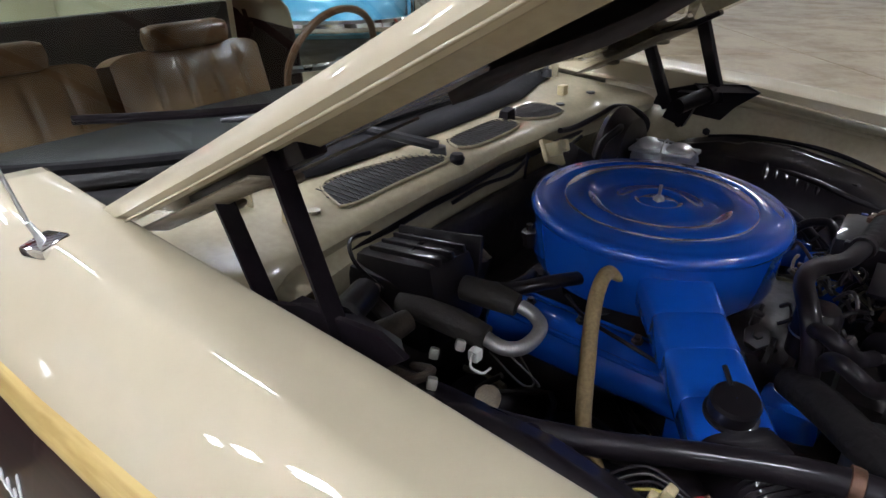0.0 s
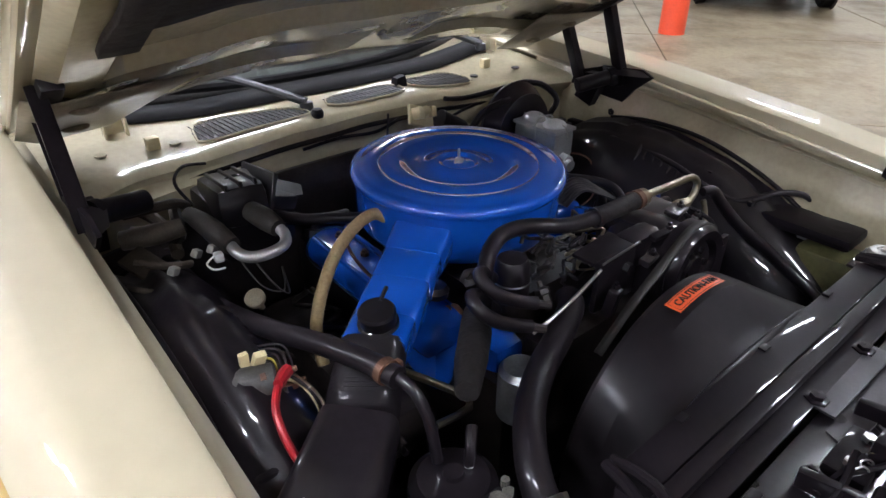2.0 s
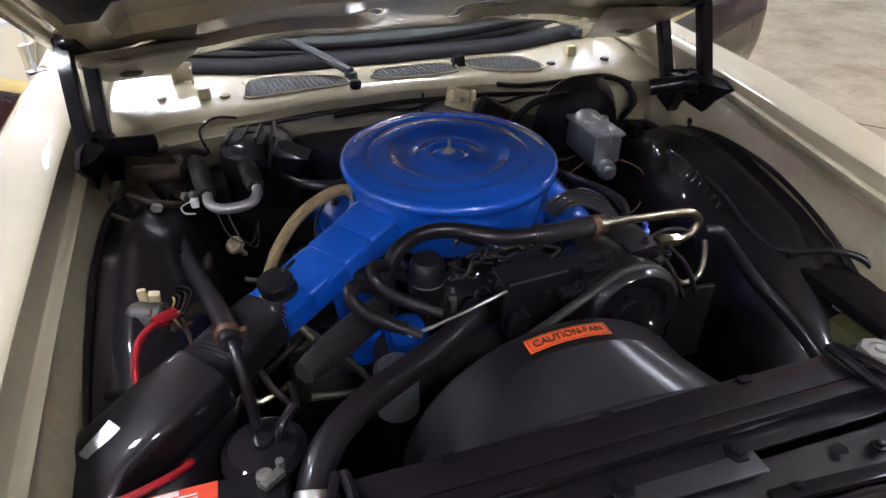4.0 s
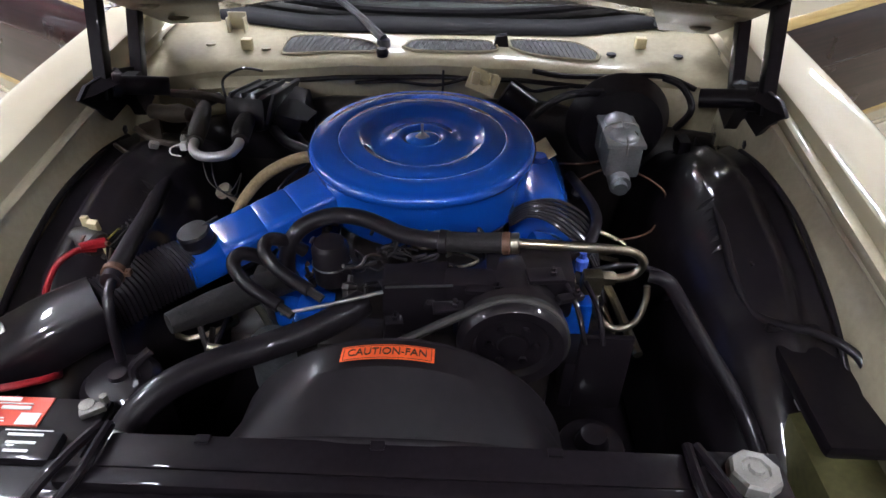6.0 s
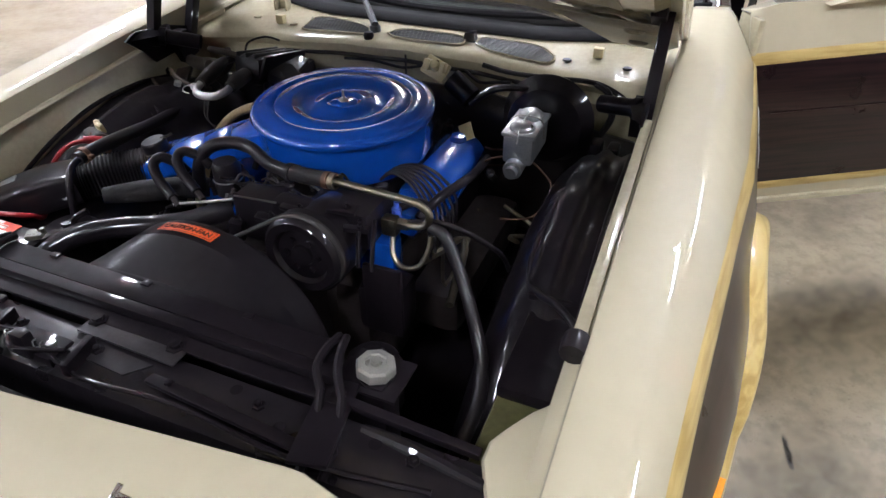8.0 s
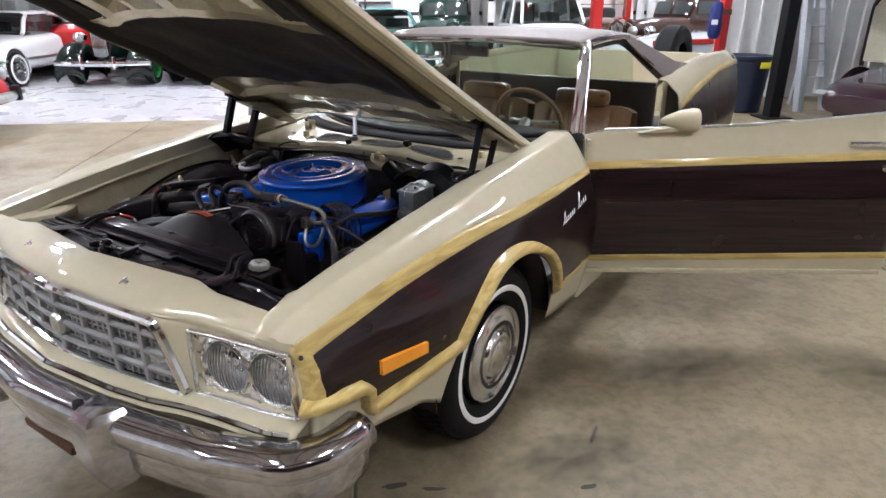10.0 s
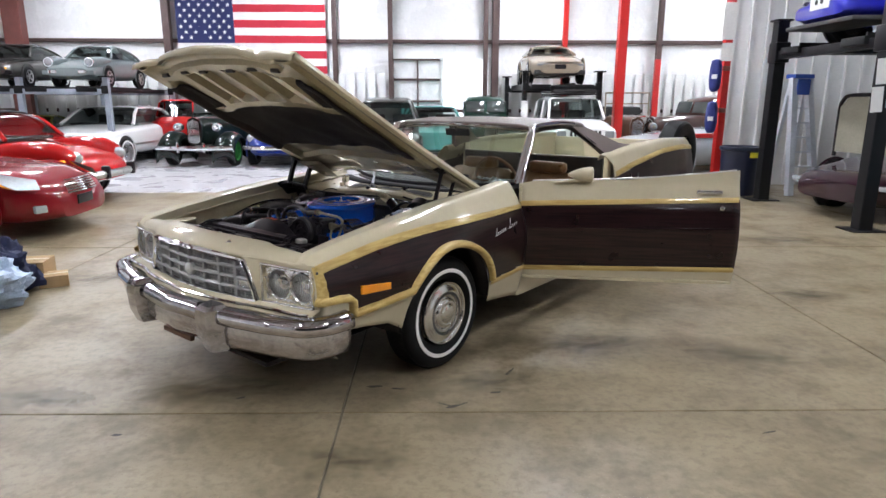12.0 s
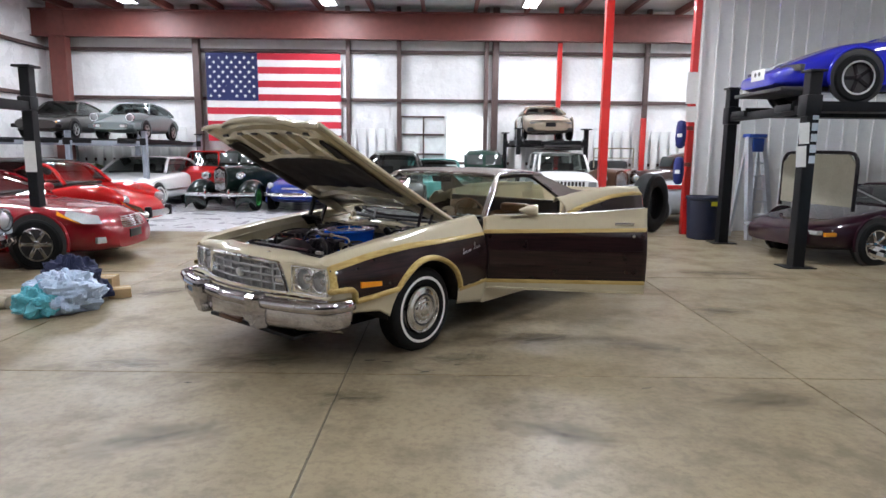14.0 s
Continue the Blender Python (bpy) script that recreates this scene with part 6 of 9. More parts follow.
# compressor, brackets, pulley and belt
br = bay("mounting_bracket", Geo().box((0.01, -0.352, 0.80), (0.115, 0.012, 0.105), bevel=0.004).box((0.005, -0.325, 0.848), (0.105, 0.06, 0.008), bevel=0.003, turn=(0, -5, 0)).box((0.12, -0.335, 0.83), (0.14, 0.05, 0.06), bevel=0.012), BLACK_GLOSS, "glossy black accessory bracket")
part("bolt", Geo().lathe([(0.011, 0), (0.011, 0.012), (0.0005, 0.013)], 6, pose(0.03, -0.359, 0.818, 90, 0, 0)), BLACK_GLOSS, br)
bay("compressor", Geo().lathe([(0.0005, -0.07), (0.07, -0.07), (0.082, -0.05), (0.085, 0.0), (0.082, 0.08), (0.06, 0.09), (0.0005, 0.09)], 32, pose(0.160, -0.33, 0.780, 90, 0, 0)).box((0.19, -0.28, 0.815), (0.15, 0.12, 0.09), bevel=0.02), BLACK_GLOSS, "black air-conditioning compressor")
pul = bay("pulley", Geo().lathe([(0.0005, -0.010), (0.022, -0.010), (0.026, -0.002), (0.055, -0.002), (0.062, -0.016), (0.078, -0.018), (0.084, -0.012), (0.087, 0.0), (0.080, 0.006), (0.087, 0.012), (0.086, 0.03)], 48, pose(0.160, -0.415, 0.795, 90, 0, 0) @ pose(0, 0, 0, 180, 0, 0)), BLACK_GLOSS, "black belt pulley with bolted hub")
for k in range(6):
    a = 2 * math.pi * k / 6
    part("bolt", Geo().lathe([(0.007, 0), (0.007, 0.008), (0.0005, 0.009)], 6, pose(0.160 + 0.036 * math.cos(a), -0.417, 0.795 + 0.036 * math.sin(a), 90, 0, 0)), BLACK_SATIN, pul)
arc_pts = [(0.160 + 0.089 * math.cos(a), -0.412, 0.795 + 0.089 * math.sin(a)) for a in np.linspace(radians(-30), radians(118), 18)]
g = Geo()
rows = []
bp = arc_pts + [(-0.02, -0.412, 0.785), (-0.10, -0.412, 0.72)]
for i, p in enumerate(bp):
    rows.append([(p[0], p[1] - 0.008, p[2]), (p[0], p[1] + 0.008, p[2])])
bay("drive_belt", g.grid(rows), mat("worn_belt", (0.026, 0.022, 0.019), 0.7, var=0.3, scale=30), "worn rubber drive belt", solid=0.006, sharp=60)
for k in (0, 2):
    bay("bracket_rib", Geo().tube([(0.245 + 0.016 * k, -0.33, 0.850), (0.262 + 0.016 * k, -0.375, 0.830), (0.275 + 0.014 * k, -0.405, 0.785)], 0.0045, n=8), INK_BLACK)
bay("adjuster_plate", Geo().box((0.315, -0.385, 0.70), (0.085, 0.012, 0.17), bevel=0.005).box((0.30, -0.34, 0.66), (0.10, 0.09, 0.12), bevel=0.02), INK_BLACK, "black adjuster plate")
pump = bay("steering_pump", Geo().lathe([(0.0005, 0.61), (0.022, 0.61), (0.026, 0.60), (0.03, 0.585), (0.055, 0.58), (0.062, 0.565), (0.062, 0.46), (0.0005, 0.45)], 28, pose(0.31, -0.44, 0)), BLACK_GLOSS, "black power-steering pump")
bay("thermostat", Geo().lathe([(0.0005, 0.862), (0.026, 0.86), (0.032, 0.85), (0.033, 0.78), (0.0005, 0.77)], 24, pose(-0.150, -0.248, -0.005)), BLACK_GLOSS, "black cylindrical vacuum control")
part("band", Geo().lathe([(0.0335, 0.815), (0.0345, 0.817), (0.0335, 0.819)], 24, pose(-0.150, -0.248, -0.005)), CHROME_DULL, scene.objects["thermostat"])

# manifold clutter: fine wires, lines and fittings
random.seed(11)
for k in range(42):
    x, y = random.uniform(-0.13, 0.16), random.uniform(-0.30, -0.19)
    p = Vector((x, y, random.uniform(0.80, 0.835)))
    pts = [p]
    for _ in range(4):
        p = p + Vector((random.uniform(-0.035, 0.035), random.uniform(-0.02, 0.02), random.uniform(-0.018, 0.016)))
        pts.append(p.copy())
    bay("engine_wire", Geo().tube(pts, random.uniform(0.0018, 0.0042), n=6, fine=4), random.choice([RUBBER, RUBBER, GRIME, FOAM, BRASS]))
for k in range(46):
    x, y = random.uniform(-0.26, 0.36), random.uniform(-0.34, 0.32)
    if (x + 0.009) ** 2 + (y - 0.054) ** 2 < 0.025:
        continue
    z = 0.74 if abs(x) < 0.2 else 0.67
    m = pose(x, y, z + random.uniform(0, 0.05), random.uniform(-40, 40), random.uniform(-40, 40), random.uniform(0, 180))
    r = random.uniform(0.006, 0.018)
    g = Geo().lathe([(r, -0.02), (r, 0.0), (r * 1.3, 0.002), (r * 1.3, r), (r * 0.5, r + 0.004), (r * 0.5, r + 0.016), (0.0005, r + 0.017)], random.choice([6, 6, 12]), m)
    bay("engine_fitting", g, random.choice([GRIME, GRIME, BLACK_SATIN, GRIME, RUST]))
for k in range(16):
    s = random.choice([-1, 1])
    p = Vector((s * random.uniform(0.30, 0.48), random.uniform(-0.25, 0.25), random.uniform(0.55, 0.66)))
    pts = [p + Vector((0.05 * i * random.uniform(-1, 1), 0.07 * i * random.choice([-1, 1]) * 0.6, 0.03 * random.uniform(-1, 1))) for i in range(4)]
    bay("engine_line", Geo().tube(pts, random.uniform(0.004, 0.010), n=8, fine=4), random.choice([RUBBER, GRIME, BRASS]))

# fan shroud, radiator and support
rows = []
AS = np.linspace(radians(-25), radians(205), 57)
def ring(r, cz=0.61):
    return [(-0.01 + r * math.cos(a), cz + r * math.sin(a)) for a in AS]


def rect(hx, hz, e, cz=0.61, cx=0.02):
    return [(cx + hx * math.copysign(abs(math.cos(a)) ** e, math.cos(a)), cz + hz * math.copysign(abs(math.sin(a)) ** e, math.sin(a))) for a in AS]


front_ = rect(0.274, 0.210, 0.60, cx=-0.008)
for y, prof_ in ((-0.487, ring(0.248)), (-0.483, ring(0.254)), (-0.490, ring(0.2565)), (-0.540, ring(0.259)), (-0.58, [((a[0] + b[0]) / 2, (a[1] + b[1]) / 2) for a, b in zip(ring(0.259), front_)]), (-0.618, front_), (-0.622, rect(0.282, 0.216, 0.60, cx=-0.008)), (-0.632, rect(0.282, 0.216, 0.60, cx=-0.008))):
    rows.append([(x, y, z) for x, z in prof_])
shroud = bay("fan_shroud", Geo().grid(rows), SHROUD, "dark grey plastic fan shroud with an orange warning sticker", solid=0.004, sharp=14)
def on_ring(x, y):
    r = 0.2575 + (0.2590 - 0.2565) * (-0.49 - y) / 0.055
    return 0.61 + (r * r - (x + 0.01) ** 2) ** 0.5


st = part("sticker", Geo().grid([[(float(x), float(y) - 0.02 * (x + 0.02) * 0.2, on_ring(float(x), float(y)) + 0.0035) for x in np.linspace(-0.083, 0.045, 17)] for y in np.linspace(-0.531, -0.503, 4)]), ORANGE, shroud, "orange sticker with dark lettering", sharp=180)
def words(text, size, m, material, parent, thick=0.0006):
    cu = bpy.data.curves.new("lettering", "FONT")
    cu.body, cu.size, cu.align_x, cu.align_y, cu.extrude = text, size, "CENTER", "CENTER", thick
    tmp = new("lettering", cu)
    dg = bpy.context.evaluated_depsgraph_get()
    me = bpy.data.meshes.new_from_object(tmp.evaluated_get(dg))
    bpy.data.objects.remove(tmp)
    me.materials.clear()
    me.materials.append(material)
    ob = new("lettering", me)
    ob.parent = parent
    ob.matrix_basis = m
    return ob


word = words("CAUTION-FAN", 0.0185, Matrix.Identity(4), INK, st)
half = max(abs(v.co.x) for v in word.data.vertices)
for v in word.data.vertices:
    x, y = -0.019 + v.co.x * 0.054 / half, -0.5172 + v.co.y
    v.co = (x, y, on_ring(x, y) + 0.0046 + v.co.z)
for yy in (-0.5285, -0.5055):
    part("border", Geo().grid([[(float(x), yy + d, on_ring(float(x), yy) + 0.0042) for x in np.linspace(-0.079, 0.041, 13)] for d in (-0.0005, 0.0005)]), INK, st, sharp=180)
for xx in (-0.079, 0.041):
    part("border", Geo().grid([[(xx + d, float(y), on_ring(xx, float(y)) + 0.0042) for y in (-0.5285, -0.5055)] for d in (-0.0005, 0.0005)]), INK, st, sharp=180)
bay("fan", Geo().lathe([(0.0005, -0.02), (0.05, -0.02), (0.055, 0.02), (0.0005, 0.025)], 20, pose(-0.01, -0.46, 0.60, 90, 0, 0)).box((-0.01, -0.47, 0.60), (0.42, 0.01, 0.06), turn=(25, 0, 0)).box((-0.01, -0.47, 0.60), (0.06, 0.01, 0.42), turn=(0, 0, 25)), BLACK_SATIN, "black cooling fan")

rad = bay("radiator", Geo().box((0.0, -0.655, 0.55), (0.74, 0.045, 0.50), bevel=0.006), BLACK_SATIN, "black crossflow radiator")
part("top_rail", Geo().box((0.0, -0.652, 0.815), (0.72, 0.05, 0.022), bevel=0.006), BLACK_SATIN, rad)
for x, z in ((0.425, 0.62), (-0.425, 0.58)):
    part("side_tank", Geo().box((x, -0.652, z), (0.09, 0.055, 0.37), bevel=0.014), BLACK_SATIN, rad)
cap = part("radiator_cap", Geo().lathe([(0.0005, 0.024), (0.009, 0.024), (0.010, 0.019), (0.016, 0.019), (0.018, 0.022), (0.029, 0.021), (0.032, 0.017), (0.033, 0.004), (0.031, 0.0), (0.0005, 0.0)], 8, pose(0.441, -0.648, 0.806, -4, 3, 10)), ZINC_PALE, rad, "pale metal pressure cap", sharp=30)
part("neck", Geo().lathe([(0.03, -0.02), (0.03, 0.0)], 16, pose(0.441, -0.648, 0.806)).box((0.441, -0.645, 0.795), (0.10, 0.085, 0.006), bevel=0.002), BLACK_GLOSS, rad)
for k in range(3):
    x = -0.24 + 0.22 * k
    part("tab", Geo().box((x, -0.636, 0.829), (0.018, 0.012, 0.004), bevel=0.001), BLACK_SATIN, rad)
g = Geo().box((0.0, -0.690, 0.818), (0.80, 0.024, 0.020), bevel=0.005).box((0, -0.715, 0.806), (0.84, 0.03, 0.006), bevel=0.002)
sup = bay("radiator_support", g, BLACK_SATIN, "black radiator support with braces", sharp=30)
rows = []
for x in np.linspace(-0.74, 0.74, 50):
    x = float(x)
    dip = 0.012 * math.cos(x * 14)
    rows.append([(x, -0.728, 0.772), (x, -0.735, 0.792), (x, -0.755, 0.796 + 0.3 * dip), (x, -0.80, 0.790 + 0.4 * dip), (x, -0.835, 0.786), (x, -0.842, 0.770), (x, -0.85, 0.72), (x, -0.93, 0.70)])
part("support_panel", Geo().grid(rows), PANEL_BLACK, sup, "black pressed support panel with holes", solid=0.003, sharp=30)
for x in (-0.5, -0.33, -0.24, -0.05, 0.10, 0.26, 0.36, 0.5):
    part("hole", Geo().lathe([(0.0005, 0.0), (0.010, 0.0)], 12, pose(x, -0.775 - 0.02 * math.sin(x * 20), 0.8005)), INK_BLACK, sup)
for s in (-1, 1):
    g = Geo()
    for o in (-0.018, 0.018):
        g.tube([(s * (0.405 + o), -0.72, 0.815), (s * (0.385 + o), -0.695, 0.832), (s * (0.375 + o * 0.7), -0.66, 0.836), (s * (0.37 + o * 0.3), -0.62, 0.83)], 0.007, n=8)
        g.tube([(s * (0.405 + o), -0.72, 0.815), (s * (0.425 + o), -0.77, 0.80), (s * (0.44 + o), -0.84, 0.79)], 0.007, n=8)
    g.box((s * 0.415, -0.745, 0.806), (0.058, 0.20, 0.008), bevel=0.003, turn=(-8, 0, 14 * s))
    part("brace", g, BLACK_SATIN, sup, "looped black brace")
part("edge_bar", Geo().box((0.52, -0.715, 0.795), (0.24, 0.016, 0.014), bevel=0.004, turn=(0, 4, 0)), BLACK_SATIN, sup)
part("edge_bar", Geo().box((-0.55, -0.715, 0.79), (0.26, 0.016, 0.014), bevel=0.004), BLACK_SATIN, sup)
LATCH_METAL = mat("scuffed_dark_steel", (0.030, 0.026, 0.028), 0.40, metal=0.3, var=0.4, scale=16, rvar=0.12, spec=0.3)
part("latch_plate", Geo().box((0.040, -0.734, 0.8065), (0.205, 0.050, 0.004), bevel=0.0015, turn=(0, 0, -1)), LATCH_METAL, sup, "scuffed flat latch plate")
part("latch_guide", Geo().prism([(-0.10, -0.79), (0.075, -0.80), (0.105, -0.765), (-0.085, -0.757)], 0.795, 0.799, "z"), LATCH_METAL, sup, "scuffed latch guide plate")
for x in (-0.046, 0.119):
    part("latch_bolt", Geo().lathe([(0.017, 0), (0.016, 0.003), (0.010, 0.004), (0.010, 0.010), (0.0005, 0.011)], 6, pose(x, -0.726, 0.808)), INK_BLACK, sup)
part("support_bead", Geo().tube([(0.47, -0.745, 0.796), (0.56, -0.752, 0.798), (0.66, -0.765, 0.795)], [0.008, 0.012, 0.008], n=10), BLACK_GLOSS, sup)
latch = part("latch", Geo().box((-0.10, -0.80, 0.795), (0.10, 0.05, 0.02), bevel=0.005).box((-0.10, -0.82, 0.82), (0.03, 0.02, 0.05), bevel=0.004).tube([(-0.16, -0.80, 0.81), (-0.10, -0.84, 0.83), (-0.04, -0.80, 0.81)], 0.004, n=6).tube([(-0.2, -0.79, 0.80), (-0.12, -0.81, 0.82)], 0.006, n=6), BLACK_SATIN, sup, "black hood latch")
for x in (-0.13, -0.07):
    part("latch_bolt", Geo().lathe([(0.008, 0), (0.008, 0.008), (0.0005, 0.009)], 6, pose(x, -0.80, 0.806)), CHROME_DULL, sup)

# brake booster and master cylinder
bay("brake_booster", Geo().lathe([(0.0005, -0.055), (0.03, -0.055), (0.035, -0.04), (0.075, -0.035), (0.10, -0.02), (0.122, -0.008), (0.126, 0.004), (0.122, 0.012), (0.10, 0.05), (0.0005, 0.06)], 40, pose(0.452, 0.34, 0.815, -90, 0, 0) @ pose(0, 0, 0, 180, 0, 0)), BLACK_GLOSS, "black round brake booster")
mc = bay("master_cylinder", Geo().box((0.430, 0.20, 0.815), (0.078, 0.15, 0.075), bevel=0.012).tube([(0.428, 0.29, 0.785), (0.426, 0.105, 0.770)], 0.024, n=16, fine=1).tube([(0.426, 0.112, 0.770), (0.425, 0.092, 0.768)], 0.016, n=12, fine=1), ZINC, "cast metal brake master cylinder", sharp=35)
part("reservoir_lid", Geo().box((0.430, 0.20, 0.856), (0.086, 0.156, 0.010), bevel=0.004).ball((0.430, 0.238, 0.862), (0.033, 0.034, 0.020)).ball((0.430, 0.163, 0.862), (0.033, 0.032, 0.017)), CAST_SILVER, mc, "pressed metal reservoir lid")
part("bail_wire", Geo().tube([(0.385, 0.19, 0.82), (0.392, 0.195, 0.868), (0.43, 0.2, 0.879), (0.468, 0.205, 0.868), (0.475, 0.21, 0.82)], 0.0022, n=6).tube([(0.43, 0.115, 0.84), (0.43, 0.13, 0.868), (0.43, 0.2, 0.88), (0.43, 0.275, 0.87)], 0.0022, n=6), CHROME_DULL, mc)
for p in ([(0.40, 0.17, 0.775), (0.36, 0.14, 0.775), (0.33, 0.16, 0.74), (0.36, 0.25, 0.70)], [(0.455, 0.16, 0.78), (0.50, 0.12, 0.775), (0.53, 0.10, 0.745), (0.50, 0.06, 0.68), (0.42, 0.05, 0.66)], [(0.40, 0.21, 0.775), (0.35, 0.20, 0.77), (0.31, 0.24, 0.75)]):
    bay("brake_line", Geo().tube(p, 0.0026, n=6), RUST)
bay("booster_hose", Geo().tube([(0.42, 0.315, 0.90), (0.36, 0.30, 0.905), (0.30, 0.31, 0.885), (0.24, 0.30, 0.84)], 0.010, n=8), RUBBER)
bay("harness", Geo().tube([(0.64, 0.38, 0.885), (0.585, 0.395, 0.905), (0.53, 0.39, 0.915), (0.44, 0.395, 0.908), (0.32, 0.40, 0.905), (0.24, 0.395, 0.918)], 0.007, n=8), RUBBER, "black wiring harness")
bay("harness", Geo().tube([(0.60, 0.34, 0.80), (0.62, 0.32, 0.86), (0.60, 0.36, 0.90), (0.56, 0.39, 0.91)], 0.009, n=8), RUBBER)
bay("speedometer_plug", Geo().box((0.60, 0.27, 0.79), (0.03, 0.05, 0.04), bevel=0.008).box((0.645, 0.26, 0.79), (0.03, 0.05, 0.04), bevel=0.008), BLACK_SATIN)
# wiper motor bracket
wm = bay("wiper_motor", Geo().tube([(0.17, 0.34, 0.885), (0.235, 0.325, 0.845)], 0.032, n=16, fine=1), BLACK_SATIN, "black wiper motor with ivory bracket")
part("bracket", Geo().box((0.118, 0.348, 0.905), (0.075, 0.012, 0.055), bevel=0.006, turn=(-35, 20, -8)).box((0.10, 0.335, 0.92), (0.02, 0.035, 0.03), bevel=0.005, turn=(-20, 10, 0)).box((0.145, 0.338, 0.915), (0.016, 0.03, 0.028), bevel=0.005, turn=(-20, 10, 0)).lathe([(0.016, 0), (0.012, 0.02), (0.0005, 0.021)], 10, pose(0.122, 0.34, 0.915, 50, 0, 0)), IVORY, wm, "ivory motor bracket")
part("terminal", Geo().box((0.125, 0.335, 0.925), (0.012, 0.012, 0.02), bevel=0.003, turn=(-30, 0, 0)), RUST, wm)
bay("firewall_wire", Geo().tube([(0.19, 0.385, 0.90), (0.24, 0.375, 0.875), (0.29, 0.38, 0.88), (0.33, 0.38, 0.885)], 0.0045, n=6), RUBBER)
bay("firewall_wire", Geo().tube([(-0.20, 0.39, 0.88), (-0.10, 0.385, 0.888), (0.0, 0.38, 0.882), (0.08, 0.385, 0.90)], 0.0045, n=6), RUBBER)
bay("firewall_wire", Geo().tube([(0.02, 0.36, 0.87), (0.022, 0.355, 0.93)], 0.003, n=6), RUBBER)
bay("identity_tag", Geo().box((0.265, 0.21, 0.80), (0.035, 0.05, 0.004), bevel=0.001, turn=(35, -25, 20)), IVORY)

# heater plenum and muffled lines
pl = bay("heater_plenum", Geo().box((-0.418, 0.305, 0.852), (0.105, 0.20, 0.088), bevel=0.028, turn=(-11, 0, -7)), PLASTIC_DK, "black moulded heater plenum", sharp=40)
part("lower_case", Geo().box((-0.395, 0.32, 0.80), (0.16, 0.18, 0.12), bevel=0.02), PLASTIC_DK, pl, sharp=40)
part("side_case", Geo().box((-0.345, 0.30, 0.853), (0.065, 0.15, 0.035), bevel=0.010, turn=(8, 20, 8)), PLASTIC_DK, pl, sharp=40)
for o in (-0.03, 0.0, 0.03):
    part("rib", Geo().box((-0.418 + o, 0.30, 0.897), (0.007, 0.17, 0.014), bevel=0.003, turn=(-11, 0, -7)), PLASTIC_DK, pl)
part("flange", Geo().box((-0.362, 0.30, 0.868), (0.010, 0.19, 0.075), bevel=0.004, turn=(-11, 18, -7)), PLASTIC_DK, pl)
part("band", Geo().tube([(-0.437, 0.30, 0.845), (-0.447, 0.30, 0.875), (-0.42, 0.30, 0.898), (-0.39, 0.305, 0.893), (-0.37, 0.305, 0.87)], 0.004, n=6), BLACK_SATIN, pl)
part("flap", Geo().prism([(-0.02, -0.035), (0.03, -0.035), (0.05, 0.0), (0.0, 0.035), (-0.02, 0.03)], 0, 0.006, "z", pose(-0.325, 0.265, 0.858, 18, 12, 10)), PLASTIC_DK, pl, "black plastic flap")
for pts, r in (([(-0.53, 0.24, 0.875), (-0.523, 0.20, 0.872), (-0.515, 0.15, 0.866), (-0.508, 0.10, 0.857)], [0.014, 0.019, 0.021, 0.017]), ([(-0.423, 0.20, 0.862), (-0.418, 0.15, 0.862), (-0.412, 0.11, 0.857)], [0.020, 0.022, 0.017])):
    bay("sealed_muff", Geo().tube(pts, r, n=14, fine=6), mat("tarred_wrap", (0.026, 0.021, 0.017), 0.7, var=0.4, scale=30, bump=0.5, bscale=70), "tar-wrapped refrigerant joint")
bay("bare_elbow", Geo().tube([(-0.509, 0.105, 0.858), (-0.506, 0.078, 0.850), (-0.488, 0.060, 0.845), (-0.455, 0.055, 0.845), (-0.425, 0.063, 0.848), (-0.412, 0.085, 0.853), (-0.411, 0.105, 0.857)], 0.0105, n=14), mat("bare_aluminium", (0.62, 0.61, 0.60), 0.42, metal=0.85, var=0.15, scale=30), "bare aluminium elbow tube")
bay("white_fitting", Geo().box((-0.535, 0.10, 0.845), (0.016, 0.016, 0.018), bevel=0.004).tube([(-0.54, 0.10, 0.85), (-0.56, 0.09, 0.845), (-0.555, 0.075, 0.838), (-0.535, 0.075, 0.834)], 0.0018, n=6), WHITE_PAPER)
bay("plenum_wire", Geo().tube([(-0.50, 0.30, 0.86), (-0.515, 0.34, 0.90), (-0.48, 0.385, 0.912), (-0.43, 0.39, 0.905)], 0.0035, n=6), RUBBER)
bay("wiring_loom", Geo().tube([(-0.58, 0.26, 0.82), (-0.56, 0.22, 0.845), (-0.545, 0.27, 0.865), (-0.53, 0.33, 0.86)], 0.012, n=8), GRIME)
for k in range(2):
    bay("capillary", Geo().tube([(-0.50 + 0.02 * k, 0.10, 0.83), (-0.48 + 0.02 * k, 0.06 - 0.012 * k, 0.78), (-0.44 + 0.01 * k, 0.06, 0.755 - 0.01 * k), (-0.42, 0.10, 0.78)], 0.0018, n=5), GIRT_DARK)
bay("vacuum_disc", Geo().lathe([(0.0005, 0.016), (0.012, 0.014), (0.020, 0.008), (0.020, -0.002), (0.006, -0.006), (0.006, -0.04)], 18, pose(-0.476, 0.117, 0.72, 20, -25, 0)), mat("dusty_tan_disc", (0.32, 0.26, 0.18), 0.7, var=0.3, scale=40), "dusty tan vacuum check valve")

